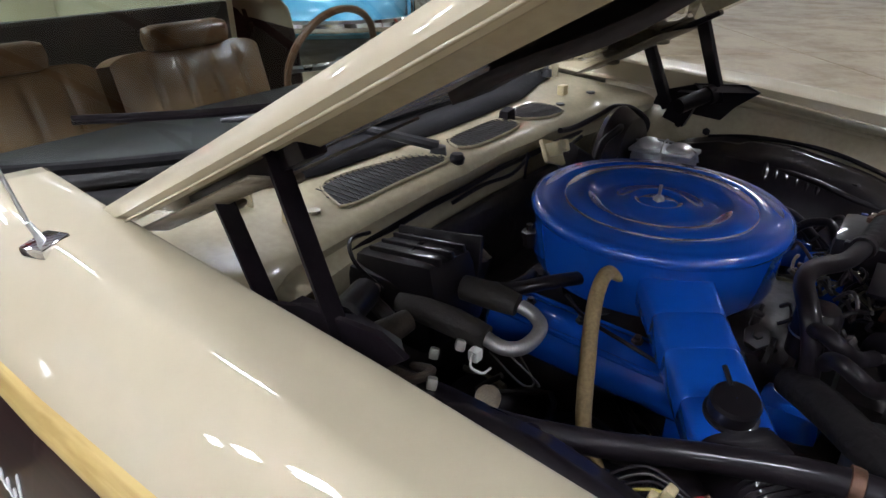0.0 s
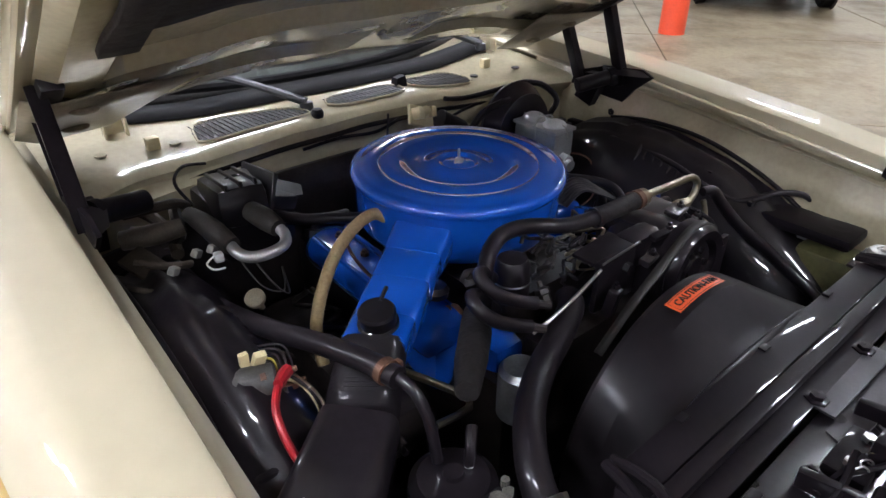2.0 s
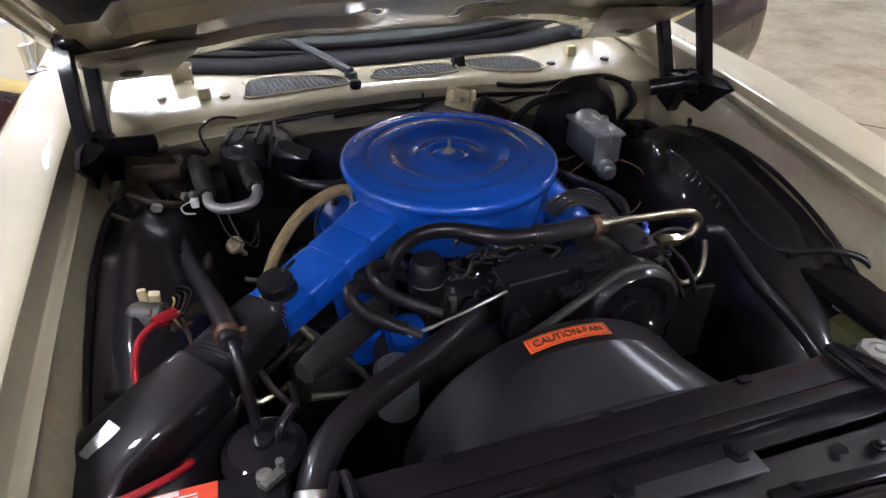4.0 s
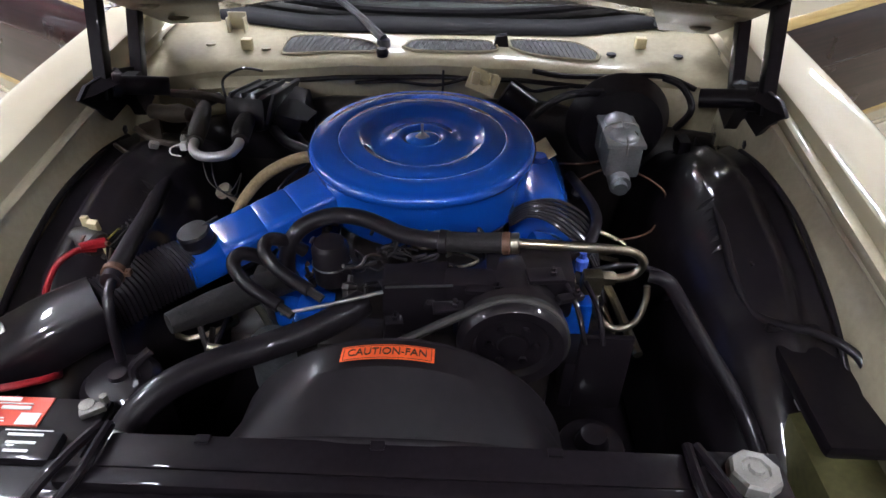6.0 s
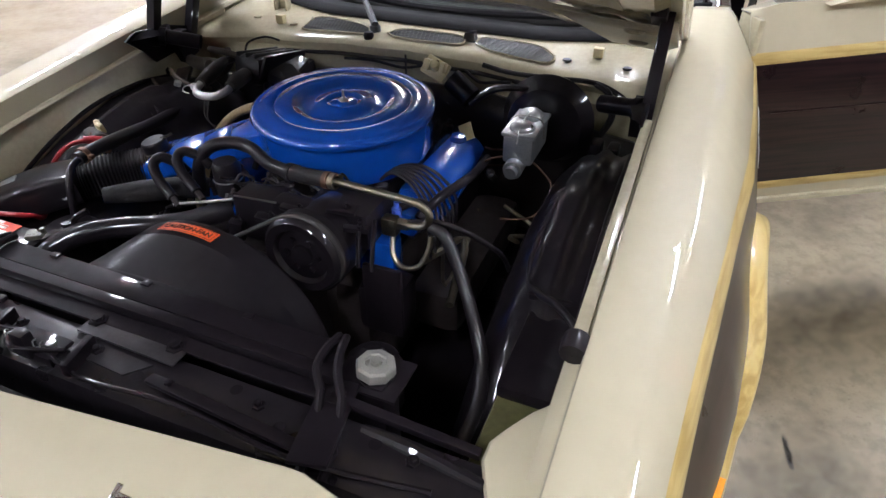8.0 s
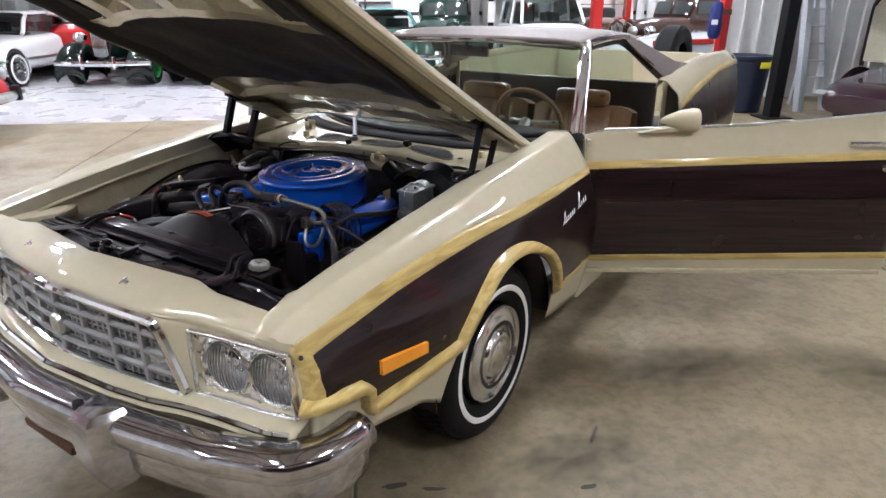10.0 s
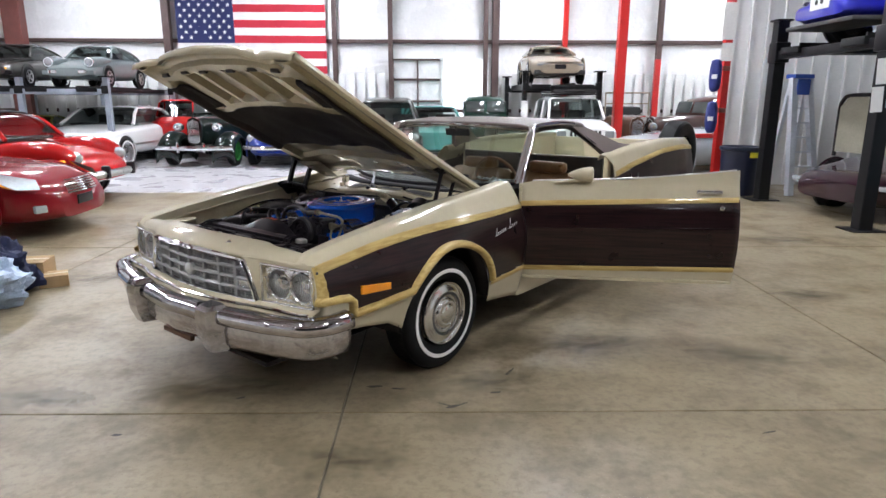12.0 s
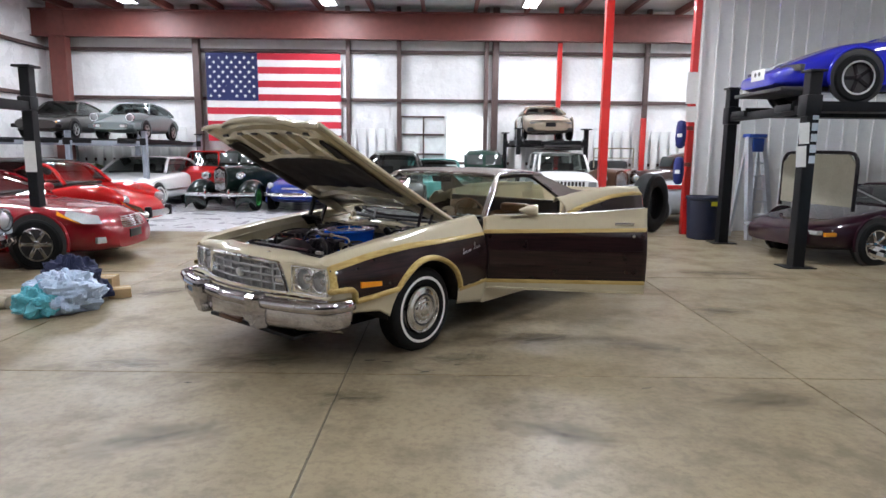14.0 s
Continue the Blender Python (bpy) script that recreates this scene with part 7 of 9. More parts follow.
# dusty linkage, lines and clips beside the passenger-side hinge
DUSTY = mat("dusty_brown_metal", (0.060, 0.046, 0.034), 0.6, metal=0.2, var=0.45, scale=35, bump=0.4, bscale=60)
hb = bay("hinge_linkage", Geo().tube([(-0.655, 0.235, 0.862), (-0.60, 0.21, 0.868), (-0.555, 0.20, 0.872)], [0.018, 0.020, 0.016], n=12), DUSTY, "dusty linkage beside the hood hinge")
part("bracket", Geo().box((-0.640, 0.170, 0.835), (0.05, 0.08, 0.012), bevel=0.004, turn=(18, -12, 20)), DUSTY, hb)
part("bracket", Geo().box((-0.600, 0.275, 0.850), (0.06, 0.05, 0.010), bevel=0.003, turn=(-20, 10, -15)), DUSTY, hb)
for pts, rad_ in (([(-0.66, 0.15, 0.86), (-0.62, 0.13, 0.845), (-0.58, 0.14, 0.828), (-0.56, 0.19, 0.80)], 0.007), ([(-0.69, 0.10, 0.845), (-0.65, 0.09, 0.825), (-0.60, 0.11, 0.812), (-0.57, 0.16, 0.79)], 0.005), ([(-0.63, 0.30, 0.88), (-0.58, 0.27, 0.892), (-0.54, 0.28, 0.885), (-0.51, 0.31, 0.86)], 0.010), ([(-0.60, 0.34, 0.87), (-0.57, 0.31, 0.845), (-0.565, 0.26, 0.83), (-0.575, 0.20, 0.82)], 0.012)):
    part("line", Geo().tube(pts, rad_, n=10), DUSTY, hb)
for x, y, z in ((-0.555, 0.155, 0.835), (-0.535, 0.125, 0.850), (-0.61, 0.115, 0.838)):
    part("clip", Geo().box((x, y, z), (0.020, 0.014, 0.016), bevel=0.004, turn=(15, 25, 40)), ZINC_PALE, hb)

# starter relay, battery, washer tank
RELAY = mat("dusty_grey_relay", (0.06, 0.055, 0.05), 0.5, metal=0.3, var=0.45, scale=30, bump=0.3, bscale=70)
so = bay("starter_relay", Geo().tube([(-0.640, -0.190, 0.800), (-0.632, -0.193, 0.800), (-0.592, -0.206, 0.797), (-0.586, -0.208, 0.797)], [0.022, 0.028, 0.028, 0.020], n=20, fine=2).box((-0.61, -0.200, 0.776), (0.075, 0.03, 0.02), bevel=0.006, turn=(0, 0, -16)), RELAY, "dusty grey starter relay")
for dx, dz, ln in ((-0.004, 0.014, 0.036), (0.004, -0.012, 0.040), (-0.03, 0.018, 0.02)):
    q0 = Vector((-0.588 + dx, -0.208, 0.797 + dz))
    part("stud", Geo().tube([q0, q0 + Vector((ln * 0.9, -ln * 0.35, 0.004))], 0.0042, n=8, fine=1).lathe([(0.0095, 0), (0.0095, 0.008), (0.0005, 0.009)], 6, Matrix.Translation(q0 + Vector((ln * 0.4, -ln * 0.15, 0))) @ pose(0, 0, 0, 0, 80, -20)), RUST, so)
part("boot", Geo().tube([(-0.572, -0.214, 0.812), (-0.586, -0.228, 0.818), (-0.600, -0.243, 0.822)], [0.010, 0.009, 0.007], n=10), RED_CABLE, so, "red rubber terminal boot")
part("lever", Geo().box((-0.60, -0.186, 0.828), (0.018, 0.012, 0.030), bevel=0.003, turn=(20, 10, 0)).box((-0.618, -0.178, 0.832), (0.014, 0.010, 0.024), bevel=0.003), IVORY, so)
for k, (mm_, w0) in enumerate(((IVORY, 0.0028), (RUBBER, 0.0034), (BRASS, 0.0026))):
    part("lead", Geo().tube([(-0.575 + 0.006 * k, -0.216, 0.80), (-0.560 + 0.004 * k, -0.235 - 0.01 * k, 0.79), (-0.552, -0.255 - 0.012 * k, 0.765), (-0.550 - 0.01 * k, -0.27, 0.73)], w0, n=6), mm_, so)
for k in range(6):
    bay("relay_wire", Geo().tube([(-0.60 + 0.008 * k, -0.21, 0.80), (-0.592 + 0.009 * k, -0.19 + 0.008 * k, 0.806), (-0.58, -0.16 + 0.01 * k, 0.79), (-0.57, -0.10, 0.74)], 0.0020, n=6), [RUBBER, RUBBER, mat("yellow_wire", (0.32, 0.27, 0.05), 0.5), RUBBER, GRIME, RUBBER][k])
bay("battery_cable", Geo().tube([(-0.585, -0.225, 0.805), (-0.606, -0.250, 0.818), (-0.626, -0.290, 0.808), (-0.625, -0.345, 0.77), (-0.585, -0.42, 0.705), (-0.560, -0.465, 0.735), (-0.595, -0.500, 0.752), (-0.645, -0.520, 0.757)], 0.0058, n=10, fine=7), RED_CABLE, "red battery cable")
bat = bay("battery", Geo().box((-0.565, -0.595, 0.64), (0.265, 0.175, 0.19), bevel=0.008).box((-0.565, -0.595, 0.738), (0.255, 0.165, 0.012), bevel=0.004), PLASTIC_DK, "black battery with an orange label")
lab = part("label", Geo().box((-0.572, -0.541, 0.7455), (0.098, 0.052, 0.002)), mat("red_orange_label", (0.62, 0.055, 0.02), 0.4, var=0.06, scale=30), bat, "orange label with white panels")
for bx, by, w, d in ((-0.592, -0.521, 0.042, 0.007), (-0.574, -0.5285, 0.05, 0.0018), (-0.570, -0.536, 0.044, 0.006), (-0.542, -0.555, 0.030, 0.020), (-0.595, -0.560, 0.04, 0.0016), (-0.595, -0.555, 0.035, 0.0016)):
    part("print_bar", Geo().box((bx, by, 0.7475), (w, d, 0.0014)), WHITE_PAPER, lab)
part("second_label", Geo().box((-0.655, -0.545, 0.7455), (0.03, 0.05, 0.002)), lab.data.materials[0], bat)
for bx in (-0.62, -0.53):
    part("print_bar", Geo().box((bx, -0.576, 0.7452), (0.07, 0.008, 0.0012)), WHITE_PAPER, bat)
for bx in (-0.62, -0.515):
    cap_ = part("vent_cap", Geo().box((bx, -0.605, 0.750), (0.092, 0.048, 0.018), bevel=0.007), PLASTIC_DK, bat, "black ribbed vent cap")
    for k in range(3):
        part("print_bar", Geo().box((bx - 0.005, -0.590 - 0.013 * k, 0.7595), (0.05 - 0.008 * k, 0.004, 0.001)), WHITE_PAPER, cap_)
for s, x in ((1, -0.662), (2, -0.462)):
    part("terminal", Geo().lathe([(0.012, 0), (0.011, 0.018), (0.0005, 0.019)], 14, pose(x, -0.535, 0.742)).box((x + 0.010, -0.54, 0.753), (0.036, 0.015, 0.012), bevel=0.004, turn=(0, 0, 35)).lathe([(0.006, 0), (0.006, 0.014), (0.0005, 0.015)], 6, pose(x + 0.022, -0.525, 0.754)), mat("corroded_lead", (0.16, 0.15, 0.13), 0.5, metal=0.6, var=0.5, scale=60, bump=0.4), bat, "corroded lead terminal clamp")
tank = bay("washer_tank", Geo().box((0.655, -0.56, 0.56), (0.115, 0.25, 0.27), bevel=0.03), YELLOW_TANK, "yellowed translucent washer tank")
part("tank_lid", Geo().box((0.662, -0.445, 0.728), (0.115, 0.21, 0.030), bevel=0.012).lathe([(0.03, 0), (0.028, 0.008), (0.0005, 0.009)], 18, pose(0.668, -0.50, 0.735)), INK_BLACK, tank, "black tank lid")
part("tank_clip", Geo().box((0.618, -0.448, 0.715), (0.02, 0.022, 0.012), bevel=0.003), ZINC, tank)
# wheelhouse details
for s in (1, -1):
    bay("wheelhouse_rib", Geo().box((0.63 * s, -0.205, 0.80), (0.07, 0.012, 0.008), bevel=0.003), BLACK_GLOSS)
    bay("wheelhouse_rib", Geo().box((0.64 * s, -0.32, 0.755), (0.09, 0.012, 0.014), bevel=0.004), BLACK_GLOSS)

# wipers
WIPER_GREY = mat("satin_grey_wiper", (0.07, 0.07, 0.075), 0.4, metal=0.6, var=0.2, scale=20)
for pts, bl in (([(-0.135, 0.475, 0.962), (-0.24, 0.60, 1.005), (-0.345, 0.70, 1.03), (-0.43, 0.77, 1.036)], [(-0.63, 0.93, 1.052), (-0.43, 0.785, 1.045), (-0.25, 0.705, 1.040)]), ([(0.60, 0.64, 0.978), (0.50, 0.69, 1.015), (0.38, 0.745, 1.032), (0.25, 0.78, 1.045)], [(0.50, 0.80, 1.040), (0.27, 0.79, 1.055), (0.05, 0.80, 1.075)])):
    w = bay("wiper", Geo().tube(pts, [0.012, 0.009, 0.007, 0.005], n=8).lathe([(0.018, 0), (0.016, 0.02), (0.0005, 0.022)], 12, pose(*pts[0]) @ pose(0, 0, -0.02)), WIPER_GREY, "windshield wiper arm with black blade")
    part("blade", Geo().tube(bl, 0.006, n=6).tube([(x, y, z + 0.009) for x, y, z in bl], 0.0045, n=4), RUBBER, w)
# cables, brackets and bolts along the latch panel
for pts, rad_ in (([(-0.62, -0.78, 0.80), (-0.50, -0.80, 0.815), (-0.36, -0.79, 0.808), (-0.22, -0.81, 0.815), (-0.12, -0.80, 0.82)], 0.005), ([(0.60, -0.80, 0.795), (0.40, -0.83, 0.802), (0.20, -0.82, 0.808), (0.02, -0.83, 0.80), (-0.08, -0.81, 0.815)], 0.004), ([(-0.30, -0.83, 0.79), (-0.22, -0.845, 0.80), (-0.14, -0.84, 0.805)], 0.007)):
    part("release_cable", Geo().tube(pts, rad_, n=6), INK_BLACK, sup)
for x, y in ((-0.42, -0.80), (-0.29, -0.765), (-0.17, -0.775), (0.0, -0.775), (0.16, -0.79), (0.31, -0.77), (0.45, -0.80), (0.56, -0.77)):
    part("bolt", Geo().lathe([(0.011, 0), (0.010, 0.004), (0.006, 0.005), (0.006, 0.010), (0.0005, 0.011)], 6, pose(x, y, 0.800)), INK_BLACK, sup)
for x in (-0.19, -0.01):
    part("latch_bracket", Geo().box((x, -0.80, 0.808), (0.014, 0.07, 0.026), bevel=0.003, turn=(0, 0, 12)), INK_BLACK, sup)
part("latch_spring", Geo().tube([(-0.15 + 0.004 * k, -0.815 + 0.006 * math.cos(k * 1.6), 0.822 + 0.006 * math.sin(k * 1.6)) for k in range(24)], 0.0012, n=5, fine=2), CHROME_DULL, sup)
part("stiffener", Geo().box((0.27, -0.80, 0.800), (0.30, 0.02, 0.010), bevel=0.004, turn=(0, 0, -4)), INK_BLACK, sup)
part("stiffener", Geo().box((-0.42, -0.755, 0.802), (0.34, 0.016, 0.010), bevel=0.004, turn=(0, 0, 3)), INK_BLACK, sup)

# hoses and wires over the passenger-side cover
hose("heater_hose", [(-0.37, 0.22, 0.83), (-0.33, 0.17, 0.825), (-0.28, 0.13, 0.828), (-0.22, 0.10, 0.82), (-0.18, 0.11, 0.80)], 0.012, RUBBER, "black heater hose")
hose("heater_hose", [(-0.34, 0.27, 0.81), (-0.30, 0.21, 0.80), (-0.26, 0.19, 0.80), (-0.21, 0.20, 0.79)], 0.010, RUBBER)
hose("vacuum_line", [(-0.30, -0.10, 0.76), (-0.315, -0.03, 0.79), (-0.30, 0.05, 0.80), (-0.27, 0.10, 0.81)], 0.0035, RUBBER)
for y in (-0.12, -0.02, 0.08, 0.18):
    bay("cover_bolt", Geo().lathe([(0.010, 0), (0.010, 0.006), (0.006, 0.007), (0.006, 0.013), (0.0005, 0.014)], 6, pose(-0.245, y, 0.750)), GRIME)
for s in (-0.285, -0.205):
    bay("cover_rib", Geo().tube([(s, -0.15, 0.724), (s, 0.22, 0.744)], 0.006, n=8, fine=1), BLUE)

# bright bracket lip, ribs on the wheelhouse flank, small brackets by the belt
bay("bracket_lip", Geo().box((0.012, -0.358, 0.8535), (0.108, 0.004, 0.003), bevel=0.001, turn=(0, -4, 0)), CHROME_DULL, "bare steel bracket lip")
for sx in (1, -1):
    for k in range(6):
        y = -0.01 - 0.024 * k
        bay("flank_rib", Geo().tube([(sx * 0.592, y, 0.822 - 0.004 * k), (sx * 0.570, y - 0.004, 0.802 - 0.004 * k), (sx * 0.545, y - 0.008, 0.762 - 0.004 * k)], [0.004, 0.008, 0.004], n=8), BLACK_GLOSS)
for x, y, z, w, d, h, t in ((0.06, -0.385, 0.835, 0.05, 0.02, 0.012, 10), (0.12, -0.372, 0.862, 0.07, 0.016, 0.010, -6), (-0.03, -0.38, 0.78, 0.03, 0.02, 0.05, 15), (0.21, -0.34, 0.868, 0.06, 0.03, 0.010, 12), (0.25, -0.36, 0.842, 0.05, 0.014, 0.012, 30)):
    br_ = bay("accessory_tab", Geo().box((x, y, z), (w, d, h), bevel=0.003, turn=(8, t * 0.4, t)), BLACK_GLOSS)
    part("bolt", Geo().lathe([(0.007, 0), (0.007, 0.006), (0.004, 0.007), (0.004, 0.012), (0.0005, 0.013)], 6, pose(x + w * 0.2, y, z + h / 2)), BLACK_GLOSS, br_)

# ---------------------------------------------------------------- other vehicles
def paint(name, c, rough=0.2):
    return mat(name, c, rough + 0.15, coat=1.0, var=0.06, scale=4, rvar=0.03, spec=0.08)


P_RED = paint("red_car_paint", (0.20, 0.0045, 0.010))
P_RED2 = paint("bright_red_car_paint", (0.42, 0.010, 0.010))
P_WHITE = paint("white_car_paint", (0.82, 0.82, 0.81))
P_BLACK = paint("black_car_paint", (0.004, 0.010, 0.008))
P_BLUE = paint("blue_car_paint", (0.012, 0.016, 0.34))
P_NAVY = paint("deep_blue_car_paint", (0.012, 0.03, 0.18))
P_GREY = paint("grey_green_car_paint", (0.17, 0.20, 0.20))
P_DGREY = paint("dark_grey_car_paint", (0.05, 0.048, 0.045))
P_GOLD = paint("gold_car_paint", (0.30, 0.245, 0.18))
P_PURPLE = paint("dark_purple_car_paint", (0.020, 0.005, 0.010))
P_CYAN = paint("light_blue_car_paint", (0.10, 0.36, 0.55))
P_MAROON = paint("maroon_car_paint", (0.050, 0.020, 0.016))
P_BROWN = paint("brown_car_paint", (0.10, 0.05, 0.03))
P_GREEN = paint("dark_green_car_paint", (0.012, 0.04, 0.028))
P_LIME = paint("yellow_green_car_paint", (0.17, 0.19, 0.025))
P_TEAL = paint("teal_car_paint", (0.10, 0.33, 0.30))
P_SILVER = paint("silver_car_paint", (0.30, 0.32, 0.35))
DARK_GLASS = mat("dark_car_glass", (0.055, 0.064, 0.062), 0.08, var=0.15, coat=0.5, rvar=0.02)
CAR_GLASS = glass("tinted_car_window", (0.78, 0.86, 0.84), 0.02, 0.58)
CABIN_TRIM = mat("dark_cabin_trim", (0.045, 0.042, 0.04), 0.6, var=0.2, scale=9)
SOFT_TOP = mat("black_cloth_top", (0.02, 0.02, 0.02), 0.8, var=0.2, bump=0.3, bscale=200)
LAMP_WHITE = mat("clear_lamp", (0.50, 0.52, 0.54), 0.12, metal=0.5, coat=0.8, var=0.15, scale=40)
LAMP_RED = mat("red_lamp", (0.45, 0.02, 0.02), 0.2, coat=0.6, var=0.1)


def spline(table, x):
    """Smooth curve through (x, value) knots."""
    xs = [k[0] for k in table]
    i = max(0, min(len(xs) - 2, int(np.searchsorted(xs, x)) - 1))
    t = (x - xs[i]) / (xs[i + 1] - xs[i])
    t = min(1, max(0, t))
    p = [table[max(0, i - 1)][1], table[i][1], table[i + 1][1], table[min(len(xs) - 1, i + 2)][1]]
    return 0.5 * (2 * p[1] + (p[2] - p[0]) * t + (2 * p[0] - 5 * p[1] + 4 * p[2] - p[3]) * t * t + (3 * p[1] - p[0] - 3 * p[2] + p[3]) * t ** 3)


def road_wheel(parent, x, y, r, w, s, rim, spokes=6, whitewall=False, lip=None):
    ob = thing("wheel", "", "")
    ob.parent = parent
    ob.matrix_basis = pose(x, y, r, 90, 0, 0) if s < 0 else pose(x, y, r, -90, 0, 0)
    part("tyre", Geo().lathe([(r * 0.62, w * 0.3), (r * 0.68, w * 0.5), (r * 0.9, w * 0.5), (r * 0.97, w * 0.42), (r, w * 0.25), (r, -w * 0.3), (r * 0.9, -w * 0.5), (r * 0.6, -w * 0.4)], 36), TYRE, ob)
    if whitewall:
        part("whitewall", Geo().lathe([(r * 0.70, w * 0.5), (r * 0.71, w * 0.52), (r * 0.84, w * 0.52), (r * 0.85, w * 0.5)], 36), WHITEWALL, ob)
    g = Geo().lathe([(r * 0.66, w * 0.3), (r * 0.66, w * 0.5), (r * 0.61, w * 0.5), (r * 0.58, w * 0.3), (r * 0.56, -w * 0.1)], 32)
    g.lathe([(r * 0.16, w * 0.2), (r * 0.15, w * 0.44), (r * 0.08, w * 0.5), (0.0005, w * 0.5)], 16)
    for k in range(spokes):
        g.box((r * 0.36, 0, w * 0.33), (r * 0.5, r * (0.16 if spokes < 9 else 0.07), w * 0.14), m=pose(0, 0, 0, 0, 0, 360 * k / spokes), bevel=0.008)
    part("rim", g, rim, ob)
    if lip:
        part("rim_lip", Geo().lathe([(r * 0.70, w * 0.50), (r * 0.71, w * 0.53), (r * 0.63, w * 0.53), (r * 0.60, w * 0.42)], 36), lip, ob)
        part("brake_caliper", Geo().box((r * 0.40, 0, 0.0), (r * 0.2, r * 0.3, w * 0.3), bevel=0.01), LAMP_RED, ob)
    part("brake", Geo().lathe([(r * 0.55, -w * 0.05), (0.0005, -w * 0.05)], 24), INK, ob)


def modern_car(name, label, m, colour, spec, group="parked cars"):
    """A car from side-view curves: top, low, plan; cab front and rear; nose towards +x, centred on the ground."""
    L, W = spec["length"], spec["width"]
    ob = thing(name, label, "car", m, group)
    top, low, plan = spec["top"], spec["low"], spec["plan"]
    rows = []
    for t in np.linspace(0, 1, 44):
        t = float(t)
        x = L / 2 - L * t
        zt, zl, hw = spline(top, t), spline(low, t), W / 2 * spline(plan, t)
        zm = zl + (zt - zl) * 0.55
        row = []
        for k in range(28):
            a = 2 * math.pi * k / 28
            ca, sa = math.cos(a), math.sin(a)
            e = 0.42 if sa > 0 else 0.30
            yy = hw * math.copysign(abs(ca) ** e, ca)
            zz = zm + (zt - zm if sa > 0 else zm - zl) * math.copysign(abs(sa) ** (spec.get("edge", 0.75)), sa)
            row.append((x, yy, zz))
        rows.append(row)
    wx = [L / 2 - L * spec["axles"][0], L / 2 - L * spec["axles"][1]]
    r = spec.get("wheel", 0.33)
    part("body", Geo().grid(rows, close=True, caps=True), colour, ob, "glossy painted body", sharp=50)
    for x in wx:
        for s in (-1, 1):
            tt = (L / 2 - x) / L
            hw = W / 2 * spline(plan, tt)
            g = Geo().lathe([(r * 1.16, -0.02), (r * 1.17, 0.012), (r * 1.10, 0.016), (0.0005, 0.010)], 36, pose(x, s * (hw - 0.004), r + 0.02, -90 * s, 0, 0), arc=(0, 360))
            part("wheel_arch", g, INK, ob)
            lip = Geo().tube([(x + r * 1.19 * math.cos(a), s * (hw + 0.004), r + 0.02 + r * 1.19 * math.sin(a)) for a in np.linspace(-0.3, math.pi + 0.3, 18)], 0.022, n=6, fine=2)
            part("arch_lip", lip, colour, ob)
            road_wheel(ob, x, s * (hw - 0.06), r, 0.2, s, spec.get("rim", CHROME_DULL), spec.get("spokes", 6), spec.get("whitewall", False), spec.get("lip"))
    # greenhouse
    c = spec.get("cab")
    if c:
        def cab_row(t, inset=0.0):
            x = L / 2 - L * t
            zb = spline(top, t) - 0.03
            zt_ = max(zb + 0.01, spline(c["roof"], t))
            hb = W / 2 * spline(plan, t) * 0.90
            ht = c.get("half", W * 0.34)
            k = min(1, (zt_ - zb) / (c["height"]))
            htt = hb + (ht - hb) * k
            return [(x, -hb + inset, zb), (x, -htt - (hb - htt) * 0.1 + inset, zb + (zt_ - zb) * 0.86), (x, -htt * 0.88, zt_ - 0.012), (x, -htt * 0.4, zt_), (x, htt * 0.4, zt_), (x, htt * 0.88, zt_ - 0.012), (x, htt + (hb - htt) * 0.1 - inset, zb + (zt_ - zb) * 0.86), (x, hb - inset, zb)]
        t0, t1 = c["span"]
        ts = [t0 + (t1 - t0) * k / 30 for k in range(31)]
        gh = part("glasshouse", Geo().grid([cab_row(t) for t in ts]), CAR_GLASS, ob, "tinted reflective windows", sharp=30)
        gh.visible_shadow = False
        tm = (c["flat"][0] + c["flat"][1]) / 2
        zs_, hs_ = spline(top, tm), W / 2 * spline(plan, tm)
        xm = L / 2 - L * tm
        for sy in (-0.42, 0.42):
            part("seat_back", Geo().box((xm - 0.12, sy * hs_, zs_ + 0.02), (0.14, hs_ * 0.62, 0.34), bevel=0.05, turn=(0, -12, 0)), c.get("trim", CABIN_TRIM), ob, "seat back seen through the glass", sharp=60)
        xd = L / 2 - L * (t0 + 0.6 * (c["flat"][0] - t0))
        part("dash_top", Geo().box((xd, 0, spline(top, t0 + 0.1)), (0.30, hs_ * 1.55, 0.05), bevel=0.02), CABIN_TRIM, ob)
        if c.get("top", True):
            a, b = c["flat"]
            tr = [a + (b - a) * k / 12 for k in range(13)]
            rws = [[(x, y * 1.02, z + 0.012) for x, y, z in cab_row(t)[1:7]] for t in tr]
            part("roof", Geo().grid(rws), c.get("roof_paint", colour), ob, "painted roof", sharp=40, solid=0.012)
        for s in (-1, 1):
            for ta, tb in c["pillars"]:
                pts = []
                for k in range(6):
                    u = k / 5
                    row = cab_row(ta + (tb - ta) * u)
                    lo, hi = Vector(row[0]), Vector(row[1])
                    p = lo.lerp(hi, u if ta != tb else u)
                    if ta != tb:
                        rw = cab_row(tb) if u > 0.99 else cab_row(ta + (tb - ta) * u)
                        p = Vector(rw[1])
                    pts.append((p.x, s * abs(p.y) + 0.004 * s, p.z))
                part("pillar", Geo().tube(pts, c.get("pillar", 0.034), n=6, fine=2), c.get("pillar_paint", c.get("roof_paint", colour)), ob)
    for name_, geo, material, lab in spec.get("bits", []):
        part(name_, geo, material, ob, lab)
    return ob


def bits_split(name, fn, material, label):
    """The same small part on both sides, each a part of its own."""
    out = []
    for s in (1, -1):
        g = Geo()
        fn(g, s)
        out.append((name, g, material, label))
    return out


